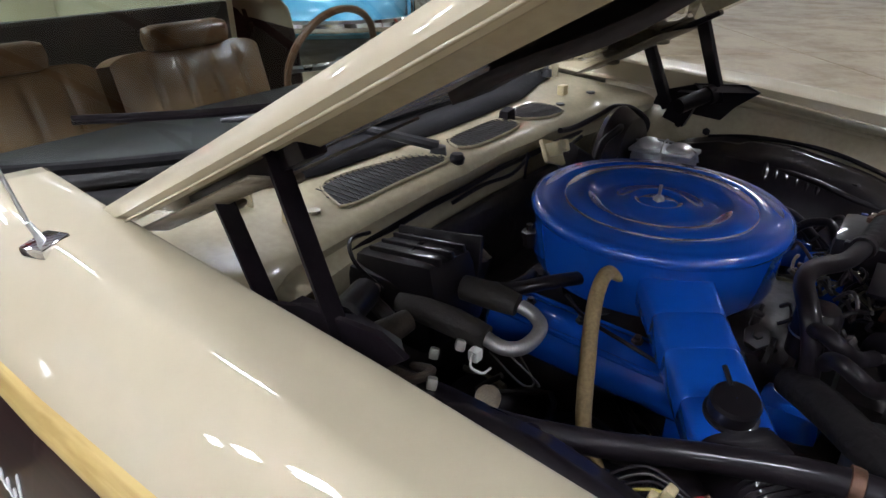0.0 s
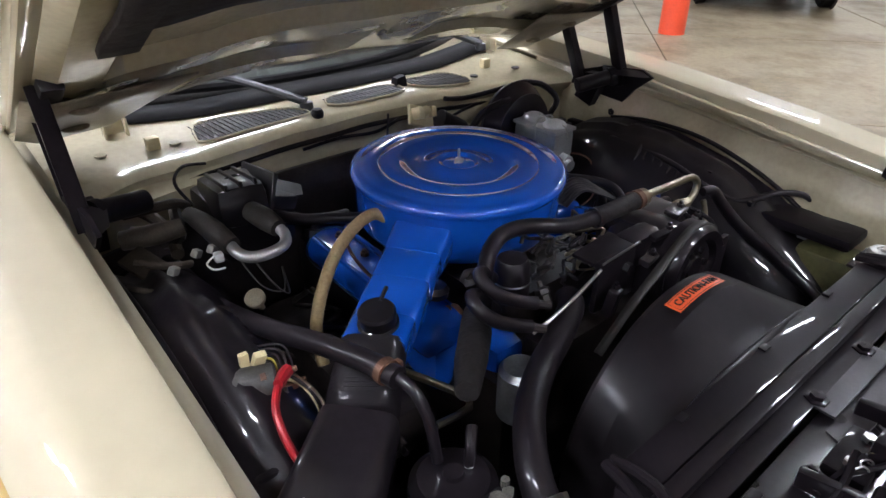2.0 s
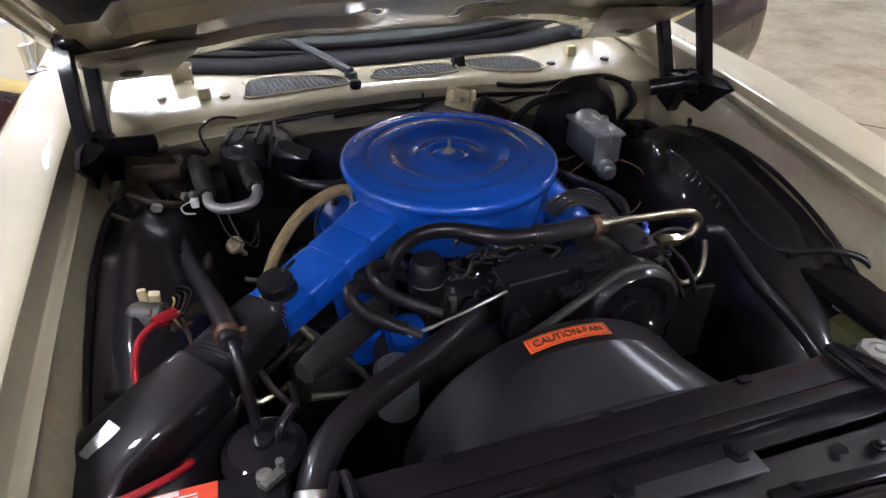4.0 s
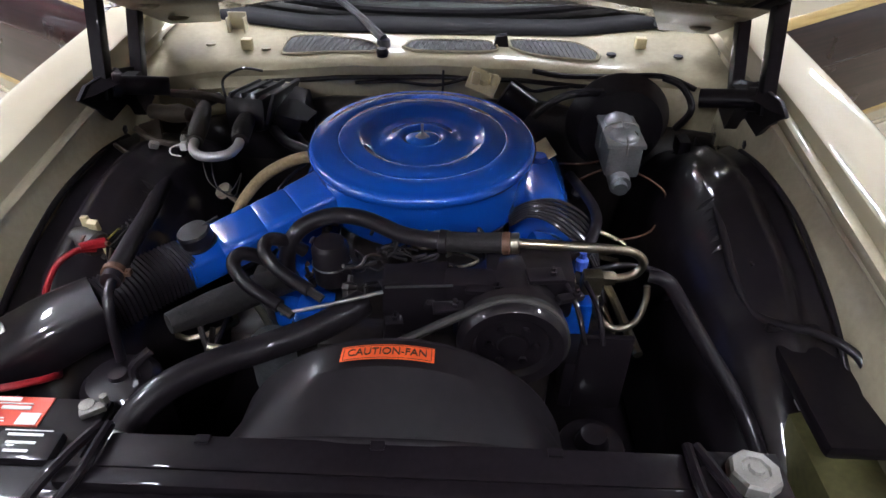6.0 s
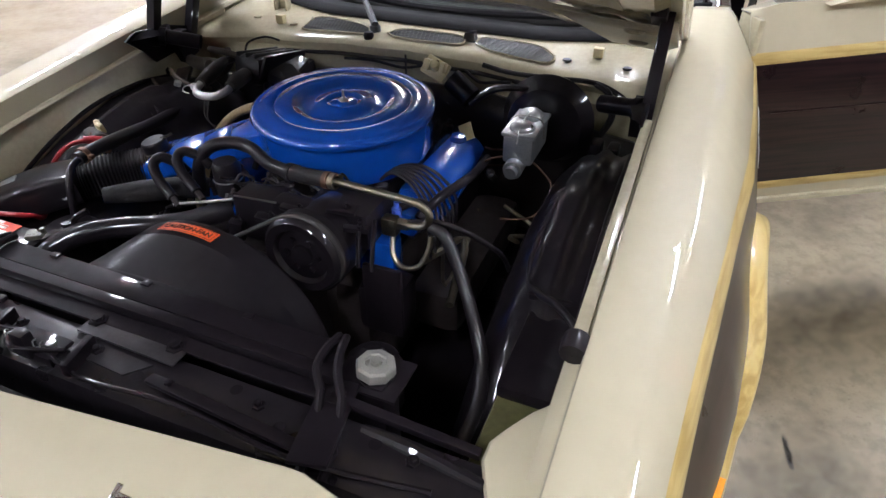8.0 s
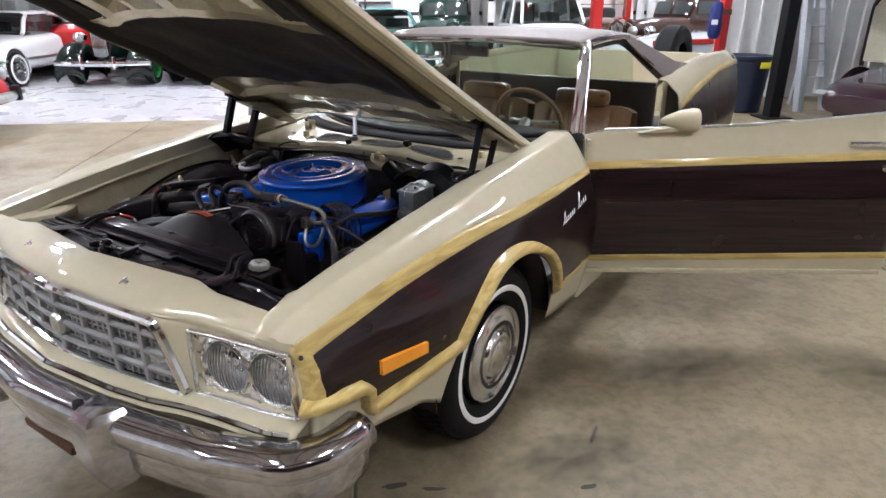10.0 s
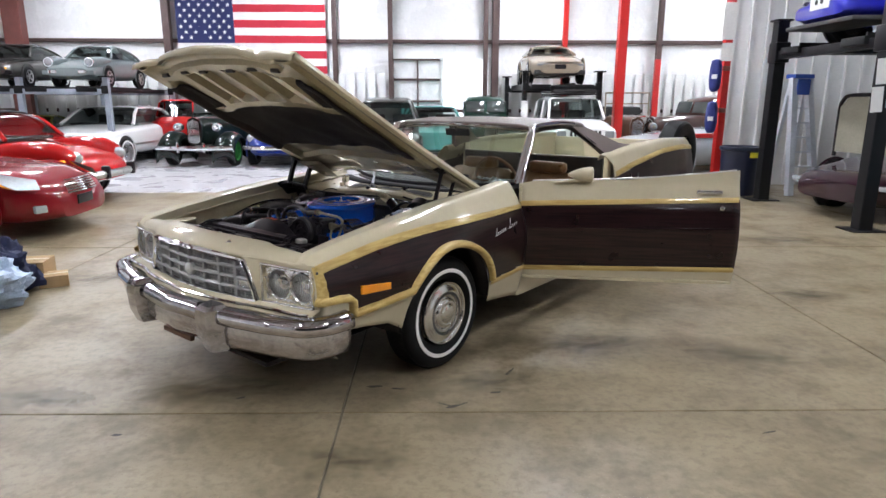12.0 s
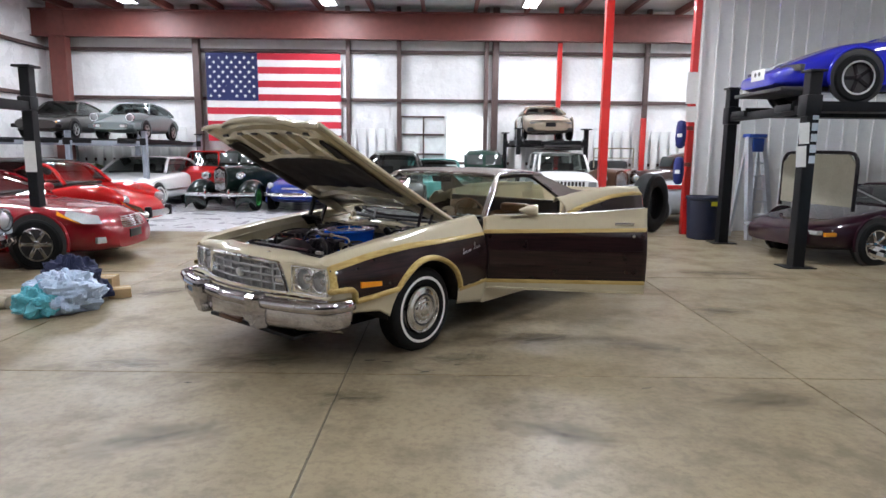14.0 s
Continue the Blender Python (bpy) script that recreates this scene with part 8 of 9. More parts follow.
# red modern roadster under the left lift
xlr = dict(length=4.52, width=1.84, axles=(0.19, 0.79), wheel=0.335, rim=CHROME, spokes=6, edge=0.7,
           top=[(0, 0.50), (0.02, 0.62), (0.10, 0.76), (0.25, 0.85), (0.38, 0.92), (0.6, 0.95), (0.85, 0.98), (0.97, 0.95), (1, 0.75)],
           low=[(0, 0.22), (0.06, 0.18), (0.5, 0.16), (0.95, 0.22), (1, 0.3)],
           plan=[(0, 0.55), (0.03, 0.72), (0.10, 0.88), (0.2, 0.985), (0.5, 0.98), (0.8, 1.0), (0.95, 0.92), (1, 0.75)],
           cab=dict(roof=[(0.34, 0.90), (0.45, 1.20), (0.52, 1.28), (0.62, 1.28), (0.74, 1.10), (0.78, 0.97)], span=(0.35, 0.77), flat=(0.47, 0.66), height=0.34, half=0.60, pillars=[(0.355, 0.47), (0.66, 0.76)], roof_paint=P_RED))
bits = []
bits += bits_split("headlamp", lambda g, s: g.add([(1.98, s * 0.85, 0.60), (2.14, s * 0.68, 0.585), (2.08, s * 0.64, 0.69), (1.74, s * 0.79, 0.775), (1.76, s * 0.88, 0.70)], [[0, 1, 2, 3, 4]]), LAMP_WHITE, "swept clear headlamp")
bits += bits_split("turn_lamp", lambda g, s: g.add([(1.96, s * 0.868, 0.60), (1.68, s * 0.915, 0.72), (1.66, s * 0.87, 0.775), (1.78, s * 0.885, 0.70)], [[0, 1, 2, 3]]), AMBER, "amber corner lamp")
def slats(g, s):
    for k in range(6):
        g.tube([(2.245 - 0.01 * k, -0.34 + 0.03 * k * 0.3, 0.50 + 0.028 * k), (2.275 - 0.012 * k, 0, 0.50 + 0.028 * k), (2.245 - 0.01 * k, 0.34 - 0.03 * k * 0.3, 0.50 + 0.028 * k)], 0.011, n=6)


g = Geo()
slats(g, 1)
bits.append(("grille", g, CHROME, "bright slatted grille"))
bits.append(("lower_intake", Geo().box((2.20, 0, 0.33), (0.10, 1.0, 0.14), bevel=0.03), INK, "dark lower intake"))
bits.append(("plate_holder", Geo().box((2.27, 0.0, 0.40), (0.02, 0.34, 0.11), bevel=0.006), PLASTIC_DK, "black plate holder"))
bits += bits_split("fog_lamp", lambda g, s: g.box((2.10, s * 0.66, 0.36), (0.06, 0.14, 0.09), bevel=0.02, turn=(0, 0, 30 * s)), LAMP_WHITE, "square fog lamp")
bits += bits_split("door_mirror", lambda g, s: g.ball((0.50, s * 0.98, 0.98), (0.08, 0.11, 0.07)), P_RED, "red door mirror")
xlr["bits"] = bits
modern_car("sports_car", "red modern roadster parked under the lift", hall(-6.74, 8.98, 0, 2), P_RED, xlr)

# red classic roadster behind it
rr = dict(length=4.1, width=1.62, axles=(0.21, 0.78), wheel=0.32, rim=CHROME, spokes=12, edge=0.8,
          top=[(0, 0.56), (0.03, 0.70), (0.15, 0.82), (0.30, 0.90), (0.42, 0.97), (0.6, 1.0), (0.8, 0.92), (0.97, 0.70), (1, 0.5)],
          low=[(0, 0.34), (0.08, 0.24), (0.5, 0.2), (0.95, 0.28), (1, 0.4)],
          plan=[(0, 0.55), (0.04, 0.75), (0.12, 0.92), (0.25, 1.0), (0.5, 0.98), (0.78, 1.0), (0.95, 0.8), (1, 0.6)],
          cab=dict(roof=[(0.27, 0.93), (0.35, 1.28), (0.43, 1.37), (0.60, 1.37), (0.76, 1.12), (0.84, 0.9)], span=(0.28, 0.82), flat=(0.40, 0.78), height=0.42, half=0.55, pillars=[(0.285, 0.40)], roof_paint=SOFT_TOP, pillar_paint=P_RED2))
bits = []
bits += bits_split("headlamp", lambda g, s: g.ball((1.86, s * 0.60, 0.70), (0.10, 0.09, 0.09)), LAMP_WHITE, "round headlamp")
bits += bits_split("fender_crown", lambda g, s: g.tube([(1.88, s * 0.62, 0.66), (1.55, s * 0.66, 0.78), (1.1, s * 0.68, 0.80), (0.6, s * 0.70, 0.76)], [0.10, 0.16, 0.16, 0.10], n=12), P_RED2, "raised red fender")
bits.append(("front_bumper", Geo().tube([(1.75, -0.85, 0.44), (2.08, -0.6, 0.44), (2.16, 0, 0.44), (2.08, 0.6, 0.44), (1.75, 0.85, 0.44)], 0.06, n=8), CHROME_DULL, "dark chrome front bumper"))
bits += bits_split("overrider", lambda g, s: g.box((2.16, s * 0.36, 0.47), (0.12, 0.08, 0.20), bevel=0.03), RUBBER, "black rubber overrider")
bits.append(("turn_lamp", Geo().ball((1.75, -0.78, 0.66), (0.06, 0.04, 0.03)), AMBER, "amber lamp"))
rr["bits"] = bits
modern_car("classic_roadster", "bright red classic roadster with black cloth top", hall(-7.38, 11.6, 0, -3), P_RED2, rr)

# white 1980s coupe
wh = dict(length=4.5, width=1.83, axles=(0.20, 0.76), wheel=0.33, rim=CHROME, spokes=16, whitewall=True, edge=0.45,
          top=[(0, 0.78), (0.02, 0.82), (0.2, 0.90), (0.36, 0.95), (0.7, 0.97), (0.98, 0.92), (1, 0.8)],
          low=[(0, 0.36), (0.05, 0.28), (0.5, 0.24), (1, 0.36)],
          plan=[(0, 0.9), (0.03, 0.96), (0.2, 1.0), (0.8, 1.0), (1, 0.9)],
          cab=dict(roof=[(0.32, 0.94), (0.45, 1.34), (0.52, 1.38), (0.68, 1.38), (0.75, 1.30), (0.80, 0.97)], span=(0.33, 0.79), flat=(0.46, 0.76), height=0.43, half=0.62, pillars=[(0.335, 0.46), (0.70, 0.79), (0.64, 0.72)], pillar=0.04))
bits = []
bits += bits_split("headlamp", lambda g, s: g.box((2.235, s * 0.62, 0.68), (0.06, 0.44, 0.15), bevel=0.01), LAMP_WHITE, "paired rectangular headlamps")
bits.append(("grille", Geo().box((2.245, 0, 0.66), (0.06, 0.70, 0.22), bevel=0.01), CHROME, "upright bright grille"))
bits.append(("front_bumper", Geo().box((2.27, 0, 0.48), (0.14, 1.8, 0.13), bevel=0.03), CHROME_DULL, "bright front bumper"))
bits += bits_split("side_trim", lambda g, s: g.box((0, s * 0.925, 0.50), (4.0, 0.02, 0.05), bevel=0.008), CHROME_DULL, "bright side trim")
wh["bits"] = bits
modern_car("coupe", "white 1980s coupe with wire wheel covers", hall(-8.46, 18.05, 0, -93) @ Matrix.Diagonal((1.06, 1.12, 1.0, 1)), P_WHITE, wh)

# grey rear-engined coupe and dark coupe on the back lift
p911 = dict(length=4.29, width=1.66, axles=(0.21, 0.74), wheel=0.31, rim=CHROME_DULL, spokes=5, edge=0.8,
            top=[(0, 0.56), (0.03, 0.64), (0.15, 0.76), (0.32, 0.92), (0.5, 0.97), (0.75, 0.98), (0.9, 0.86), (1, 0.6)],
            low=[(0, 0.32), (0.08, 0.22), (0.5, 0.2), (0.95, 0.28), (1, 0.36)],
            plan=[(0, 0.75), (0.05, 0.90), (0.2, 0.98), (0.7, 1.0), (0.95, 0.85), (1, 0.7)],
            cab=dict(roof=[(0.31, 0.92), (0.41, 1.29), (0.48, 1.36), (0.58, 1.35), (0.74, 1.18), (0.90, 0.88)], span=(0.32, 0.88), flat=(0.42, 0.66), height=0.42, half=0.54, pillars=[(0.315, 0.43), (0.55, 0.86)], pillar=0.035))
bits = []
bits += bits_split("headlamp", lambda g, s: g.ball((2.00, s * 0.61, 0.74), (0.07, 0.125, 0.125)), LAMP_WHITE, "round headlamp")
bits += bits_split("lamp_ring", lambda g, s: g.lathe([(0.125, -0.03), (0.148, 0.0), (0.142, 0.03), (0.122, 0.03)], 20, pose(1.99, s * 0.61, 0.74, 0, 90, 0)), CHROME, "chrome lamp ring")
bits += bits_split("fender_crown", lambda g, s: g.tube([(1.99, s * 0.61, 0.73), (1.75, s * 0.62, 0.76), (1.35, s * 0.64, 0.80), (0.8, s * 0.66, 0.84)], [0.145, 0.16, 0.155, 0.08], n=14), P_GREY, "raised grey fender")
bits.append(("front_bumper", Geo().box((2.05, 0, 0.42), (0.16, 1.56, 0.14), bevel=0.04), P_GREY, "grey bumper with chrome lamps"))
bits += bits_split("driving_lamp", lambda g, s: g.box((2.14, s * 0.45, 0.44), (0.03, 0.26, 0.09), bevel=0.01), CHROME, "bright driving lamp")
p911["bits"] = bits
modern_car("rear_engine_coupe", "grey-green rear-engined coupe on a parking lift", hall(-8.60, 18.0, 1.85, -90) @ Matrix.Diagonal((0.72, 0.76, 0.73, 1)), P_GREY, p911)
dk = dict(p911, top=[(0, 0.60), (0.03, 0.66), (0.2, 0.76), (0.36, 0.86), (0.6, 0.92), (0.85, 0.92), (1, 0.7)], bits=[("front_bumper", Geo().box((2.06, 0, 0.40), (0.14, 1.56, 0.14), bevel=0.04), RUBBER, "black bumper"), ("turn_lamp", Geo().box((2.10, 0.55, 0.52), (0.04, 0.2, 0.06), bevel=0.01), AMBER, "amber lamp")])
modern_car("wedge_coupe", "dark grey 1980s coupe on a parking lift", hall(-10.60, 18.0, 1.85, -86) @ Matrix.Diagonal((0.76, 0.80, 0.76, 1)), P_DGREY, dk)
modern_car("low_sports_car", "yellow-green sports car below the lift", hall(-10.7, 18.5, 0, -80) @ Matrix.Diagonal((0.85, 0.85, 0.85, 1)), P_LIME, dict(dk, bits=[]))

# gold sports car on a lift
gold = dict(length=4.48, width=1.80, axles=(0.22, 0.76), wheel=0.33, spokes=8, edge=0.55,
            top=[(0, 0.52), (0.03, 0.62), (0.2, 0.76), (0.36, 0.87), (0.6, 0.93), (0.95, 0.95), (1, 0.8)],
            low=[(0, 0.28), (0.06, 0.22), (0.5, 0.18), (1, 0.32)],
            plan=[(0, 0.62), (0.03, 0.78), (0.09, 0.91), (0.2, 0.99), (0.8, 1.0), (1, 0.92)],
            cab=dict(roof=[(0.34, 0.88), (0.50, 1.16), (0.58, 1.19), (0.70, 1.15), (0.92, 0.95)], span=(0.35, 0.91), flat=(0.50, 0.64), height=0.3, half=0.52, pillars=[(0.355, 0.50), (0.62, 0.66)]))
gold["bits"] = bits_split("turn_lamp", lambda g, s: g.box((2.15, s * 0.55, 0.52), (0.10, 0.36, 0.06), bevel=0.01), LAMP_WHITE, "slim front lamp") + [("bumper_seam", Geo().box((2.20, 0, 0.585), (0.10, 1.40, 0.012), bevel=0.004), INK, "dark bumper seam"), ("lower_intake", Geo().box((2.10, 0, 0.31), (0.16, 1.62, 0.13), bevel=0.03), INK, "dark lower intake"), ("plate_panel", Geo().box((2.235, 0, 0.46), (0.02, 0.36, 0.13), bevel=0.01), PLASTIC_DK, "dark plate recess")]
modern_car("sports_coupe", "gold sports coupe raised on a parking lift", hall(2.80, 18.3, 1.95, -91) @ Matrix.Diagonal((0.76, 0.74, 0.82, 1)), P_GOLD, gold)

BLUE_TOP = [(0, 0.46), (0.03, 0.56), (0.12, 0.72), (0.22, 0.87), (0.36, 0.92), (0.6, 0.95), (0.95, 0.95), (1, 0.8)]
HOOD_FELT = mat("grey_beige_hood_lining", (0.27, 0.25, 0.19), 0.7, var=0.15, scale=5)
# blue sports car on the right lift, purple one below with its clamshell hood up
blue = dict(gold, top=[(0, 0.46), (0.03, 0.56), (0.12, 0.72), (0.22, 0.87), (0.36, 0.92), (0.6, 0.95), (0.95, 0.95), (1, 0.8)], lip=CHROME, rim=BLACK_SATIN, spokes=5, wheel=0.34, bits=bits_split("front_vent", lambda g, s: g.box((2.02, s * 0.62, 0.50), (0.16, 0.34, 0.10), bevel=0.02, turn=(0, 0, 25 * s)), INK, "black front vent") + [("stripe", Geo().grid([[(2.2 - 0.14 * k, y, spline(BLUE_TOP, (2.24 - 2.2 + 0.14 * k) / 4.48) + 0.006) for y in (-0.20, 0.0, 0.20)] for k in range(12)]), P_WHITE, "broad white centre stripe"), ("nose_panel", Geo().box((2.235, 0, 0.47), (0.02, 0.42, 0.17), bevel=0.02), P_WHITE, "white nose panel"), ("marker_lamp", Geo().box((1.62, -0.905, 0.56), (0.16, 0.012, 0.05), bevel=0.005), AMBER, "amber marker lamp"), ("air_dam", Geo().box((1.9, 0, 0.20), (0.7, 1.5, 0.06), bevel=0.02), INK, "black air dam")])
for k, (s, x) in enumerate(((-0.06, 2.249), (0.06, 2.249))):
    blue["bits"].append(("nose_badge", Geo().lathe([(0.035, 0), (0.034, 0.004), (0.0005, 0.005)], 14, pose(x, s, 0.48, 0, 90, 0)), INK, "small round badge"))
modern_car("lifted_sports_car", "bright blue sports car with white stripe on a four-post lift", hall(7.15, 10.15, 2.36, 180), P_BLUE, blue)
purple = dict(gold, rim=CHROME, spokes=5, bits=bits_split("turn_lamp", lambda g, s: g.box((2.13, s * 0.55, 0.50), (0.10, 0.40, 0.06), bevel=0.01), LAMP_WHITE, "slim front lamp") + [("open_hood", Geo().prism([(-0.68, 0.86), (0.68, 0.86), (0.68, 1.50), (0.55, 1.64), (-0.55, 1.64), (-0.68, 1.50)], 1.50, 1.54, "x"), HOOD_FELT, "raised clamshell hood with pale underside"), ("hood_edge", Geo().tube([(1.52, -0.70, 0.80), (1.52, -0.70, 1.1), (1.52, -0.70, 1.48), (1.52, -0.66, 1.60), (1.52, -0.55, 1.66), (1.52, 0, 1.67), (1.52, 0.55, 1.66), (1.52, 0.66, 1.60), (1.52, 0.70, 1.48), (1.52, 0.70, 1.1), (1.52, 0.70, 0.80)], 0.028, n=8, fine=3), RUBBER, "black hood edge"), ("hood_strut", Geo().tube([(1.50, 0.66, 1.15), (0.86, 0.70, 0.90)], 0.014, n=6, fine=1), CHROME_DULL, "hood strut"), ("nose_lamp", Geo().box((2.0, 0.80, 0.48), (0.2, 0.05, 0.06), bevel=0.01), AMBER, "amber lamp")])
modern_car("low_coupe", "dark purple sports coupe with raised clamshell hood", hall(7.35, 10.35, -0.02, 195), P_PURPLE, purple)
cy = dict(rr, length=4.3, width=1.7, cab=dict(rr["cab"], roof_paint=P_CYAN, pillar_paint=P_CYAN), bits=[("front_bumper", Geo().tube([(1.85, -0.86, 0.44), (2.12, -0.66, 0.44), (2.22, 0, 0.44), (2.12, 0.66, 0.44), (1.85, 0.86, 0.44)], 0.07, n=10), CHROME, "chrome front bumper")])
modern_car("small_coupe", "light blue classic coupe", hall(7.42, 6.95, 0, 180), P_CYAN, cy)

# white sport-utility wagon with roof rack
suv = dict(length=4.2, width=1.78, axles=(0.20, 0.78), wheel=0.37, rim=CHROME_DULL, spokes=8, edge=0.35,
           top=[(0, 1.03), (0.03, 1.08), (0.28, 1.20), (0.5, 1.20), (1, 1.18)], low=[(0, 0.45), (0.5, 0.4), (1, 0.45)],
           plan=[(0, 0.93), (0.05, 0.98), (0.5, 1.0), (1, 0.97)],
           cab=dict(roof=[(0.28, 1.18), (0.38, 1.62), (0.45, 1.68), (0.95, 1.66), (0.99, 1.2)], span=(0.29, 0.985), flat=(0.39, 0.96), height=0.46, half=0.70, pillars=[(0.295, 0.39), (0.60, 0.60), (0.95, 0.985)], pillar=0.04))
g = Geo()
for k in range(8):
    g.box((2.075, -0.38 + 0.108 * k, 0.87), (0.10, 0.070, 0.25), bevel=0.02)
bits = [("grille", g, INK, "slotted grille"), ("front_bumper", Geo().box((2.14, 0, 0.56), (0.14, 1.7, 0.16), bevel=0.03), CHROME_DULL, "bumper"), ("roof_rack", Geo().box((-0.5, 0, 1.74), (1.9, 1.3, 0.03), bevel=0.01).tube([(0.45, -0.66, 1.8), (-1.45, -0.66, 1.8), (-1.45, 0.66, 1.8), (0.45, 0.66, 1.8), (0.45, -0.66, 1.8)], 0.018, n=6, fine=2), PLASTIC_DK, "black roof rack"), ("light_bar", Geo().box((0.50, 0, 1.80), (0.06, 1.2, 0.09), bevel=0.02), INK, "row of roof lamps")]
bits += bits_split("headlamp", lambda g, s: g.box((2.07, s * 0.64, 0.90), (0.10, 0.24, 0.17), bevel=0.015), LAMP_WHITE, "square headlamp")
suv["bits"] = bits
modern_car("utility_wagon", "white utility wagon with black roof rack", hall(2.90, 15.9, 0, -91) @ Matrix.Diagonal((0.80, 0.76, 0.97, 1)), P_WHITE, suv)
jeep = dict(suv, length=3.9, bits=[])
modern_car("utility_wagon", "red utility wagon parked by the back wall", hall(-7.30, 19.45, 0, -86) @ Matrix.Diagonal((0.5, 0.62, 0.92, 1)), P_RED2, dict(jeep))

# blue sporty coupe beside the black sedan
bl = dict(rr, width=1.7, length=4.4, cab=dict(rr["cab"], roof_paint=P_NAVY), bits=[("front_bumper", Geo().tube([(1.95, -0.8, 0.46), (2.2, -0.4, 0.46), (2.22, 0, 0.46), (2.2, 0.4, 0.46), (1.95, 0.8, 0.46)], 0.05, n=8), CHROME, "chrome front bumper"), ("grille", Geo().box((2.12, 0, 0.58), (0.08, 0.6, 0.12), bevel=0.03), CHROME_DULL, "oval grille")] + bits_split("headlamp", lambda g, s: g.ball((1.98, s * 0.62, 0.68), (0.08, 0.09, 0.09)), LAMP_WHITE, "round headlamp"))
modern_car("blue_coupe", "deep blue 1960s coupe with chrome bumper", hall(-3.80, 18.3, 0, -92), P_NAVY, bl)
# rows further back
sed = dict(wh, bits=[], rim=CHROME, whitewall=False)
modern_car("sedan", "dark grey sedan parked by the back wall", hall(-1.4, 18.0, 0, -90), P_DGREY, dict(rr, length=4.8, width=1.85, cab=dict(roof=[(0.30, 0.95), (0.40, 1.45), (0.52, 1.60), (0.68, 1.58), (0.86, 1.2), (0.92, 0.9)], span=(0.31, 0.9), flat=(0.42, 0.80), height=0.62, half=0.58, pillars=[(0.315, 0.42), (0.6, 0.6)]), bits=[]))
modern_car("sedan", "teal 1950s sedan parked by the back wall", hall(-0.25, 19.3, 0, -90), P_TEAL, dict(sed, cab=dict(wh["cab"], roof_paint=P_TEAL)))
modern_car("sedan", "silver and red 1950s sedan beside the partition", hall(5.9, 15.4, 0, 196), P_SILVER, dict(rr, length=4.9, width=1.85, cab=None, bits=[("trim_stripe", Geo().box((0.2, 0.86, 0.86), (3.2, 0.06, 0.10), bevel=0.03), P_RED2, "red flank stripe"), ("front_bumper", Geo().tube([(2.2, -0.85, 0.44), (2.5, 0, 0.44), (2.2, 0.85, 0.44)], 0.07, n=8), CHROME, "chrome bumper"), ("grille", Geo().box((2.38, 0, 0.60), (0.1, 1.1, 0.12), bevel=0.04), CHROME, "chrome grille")]))


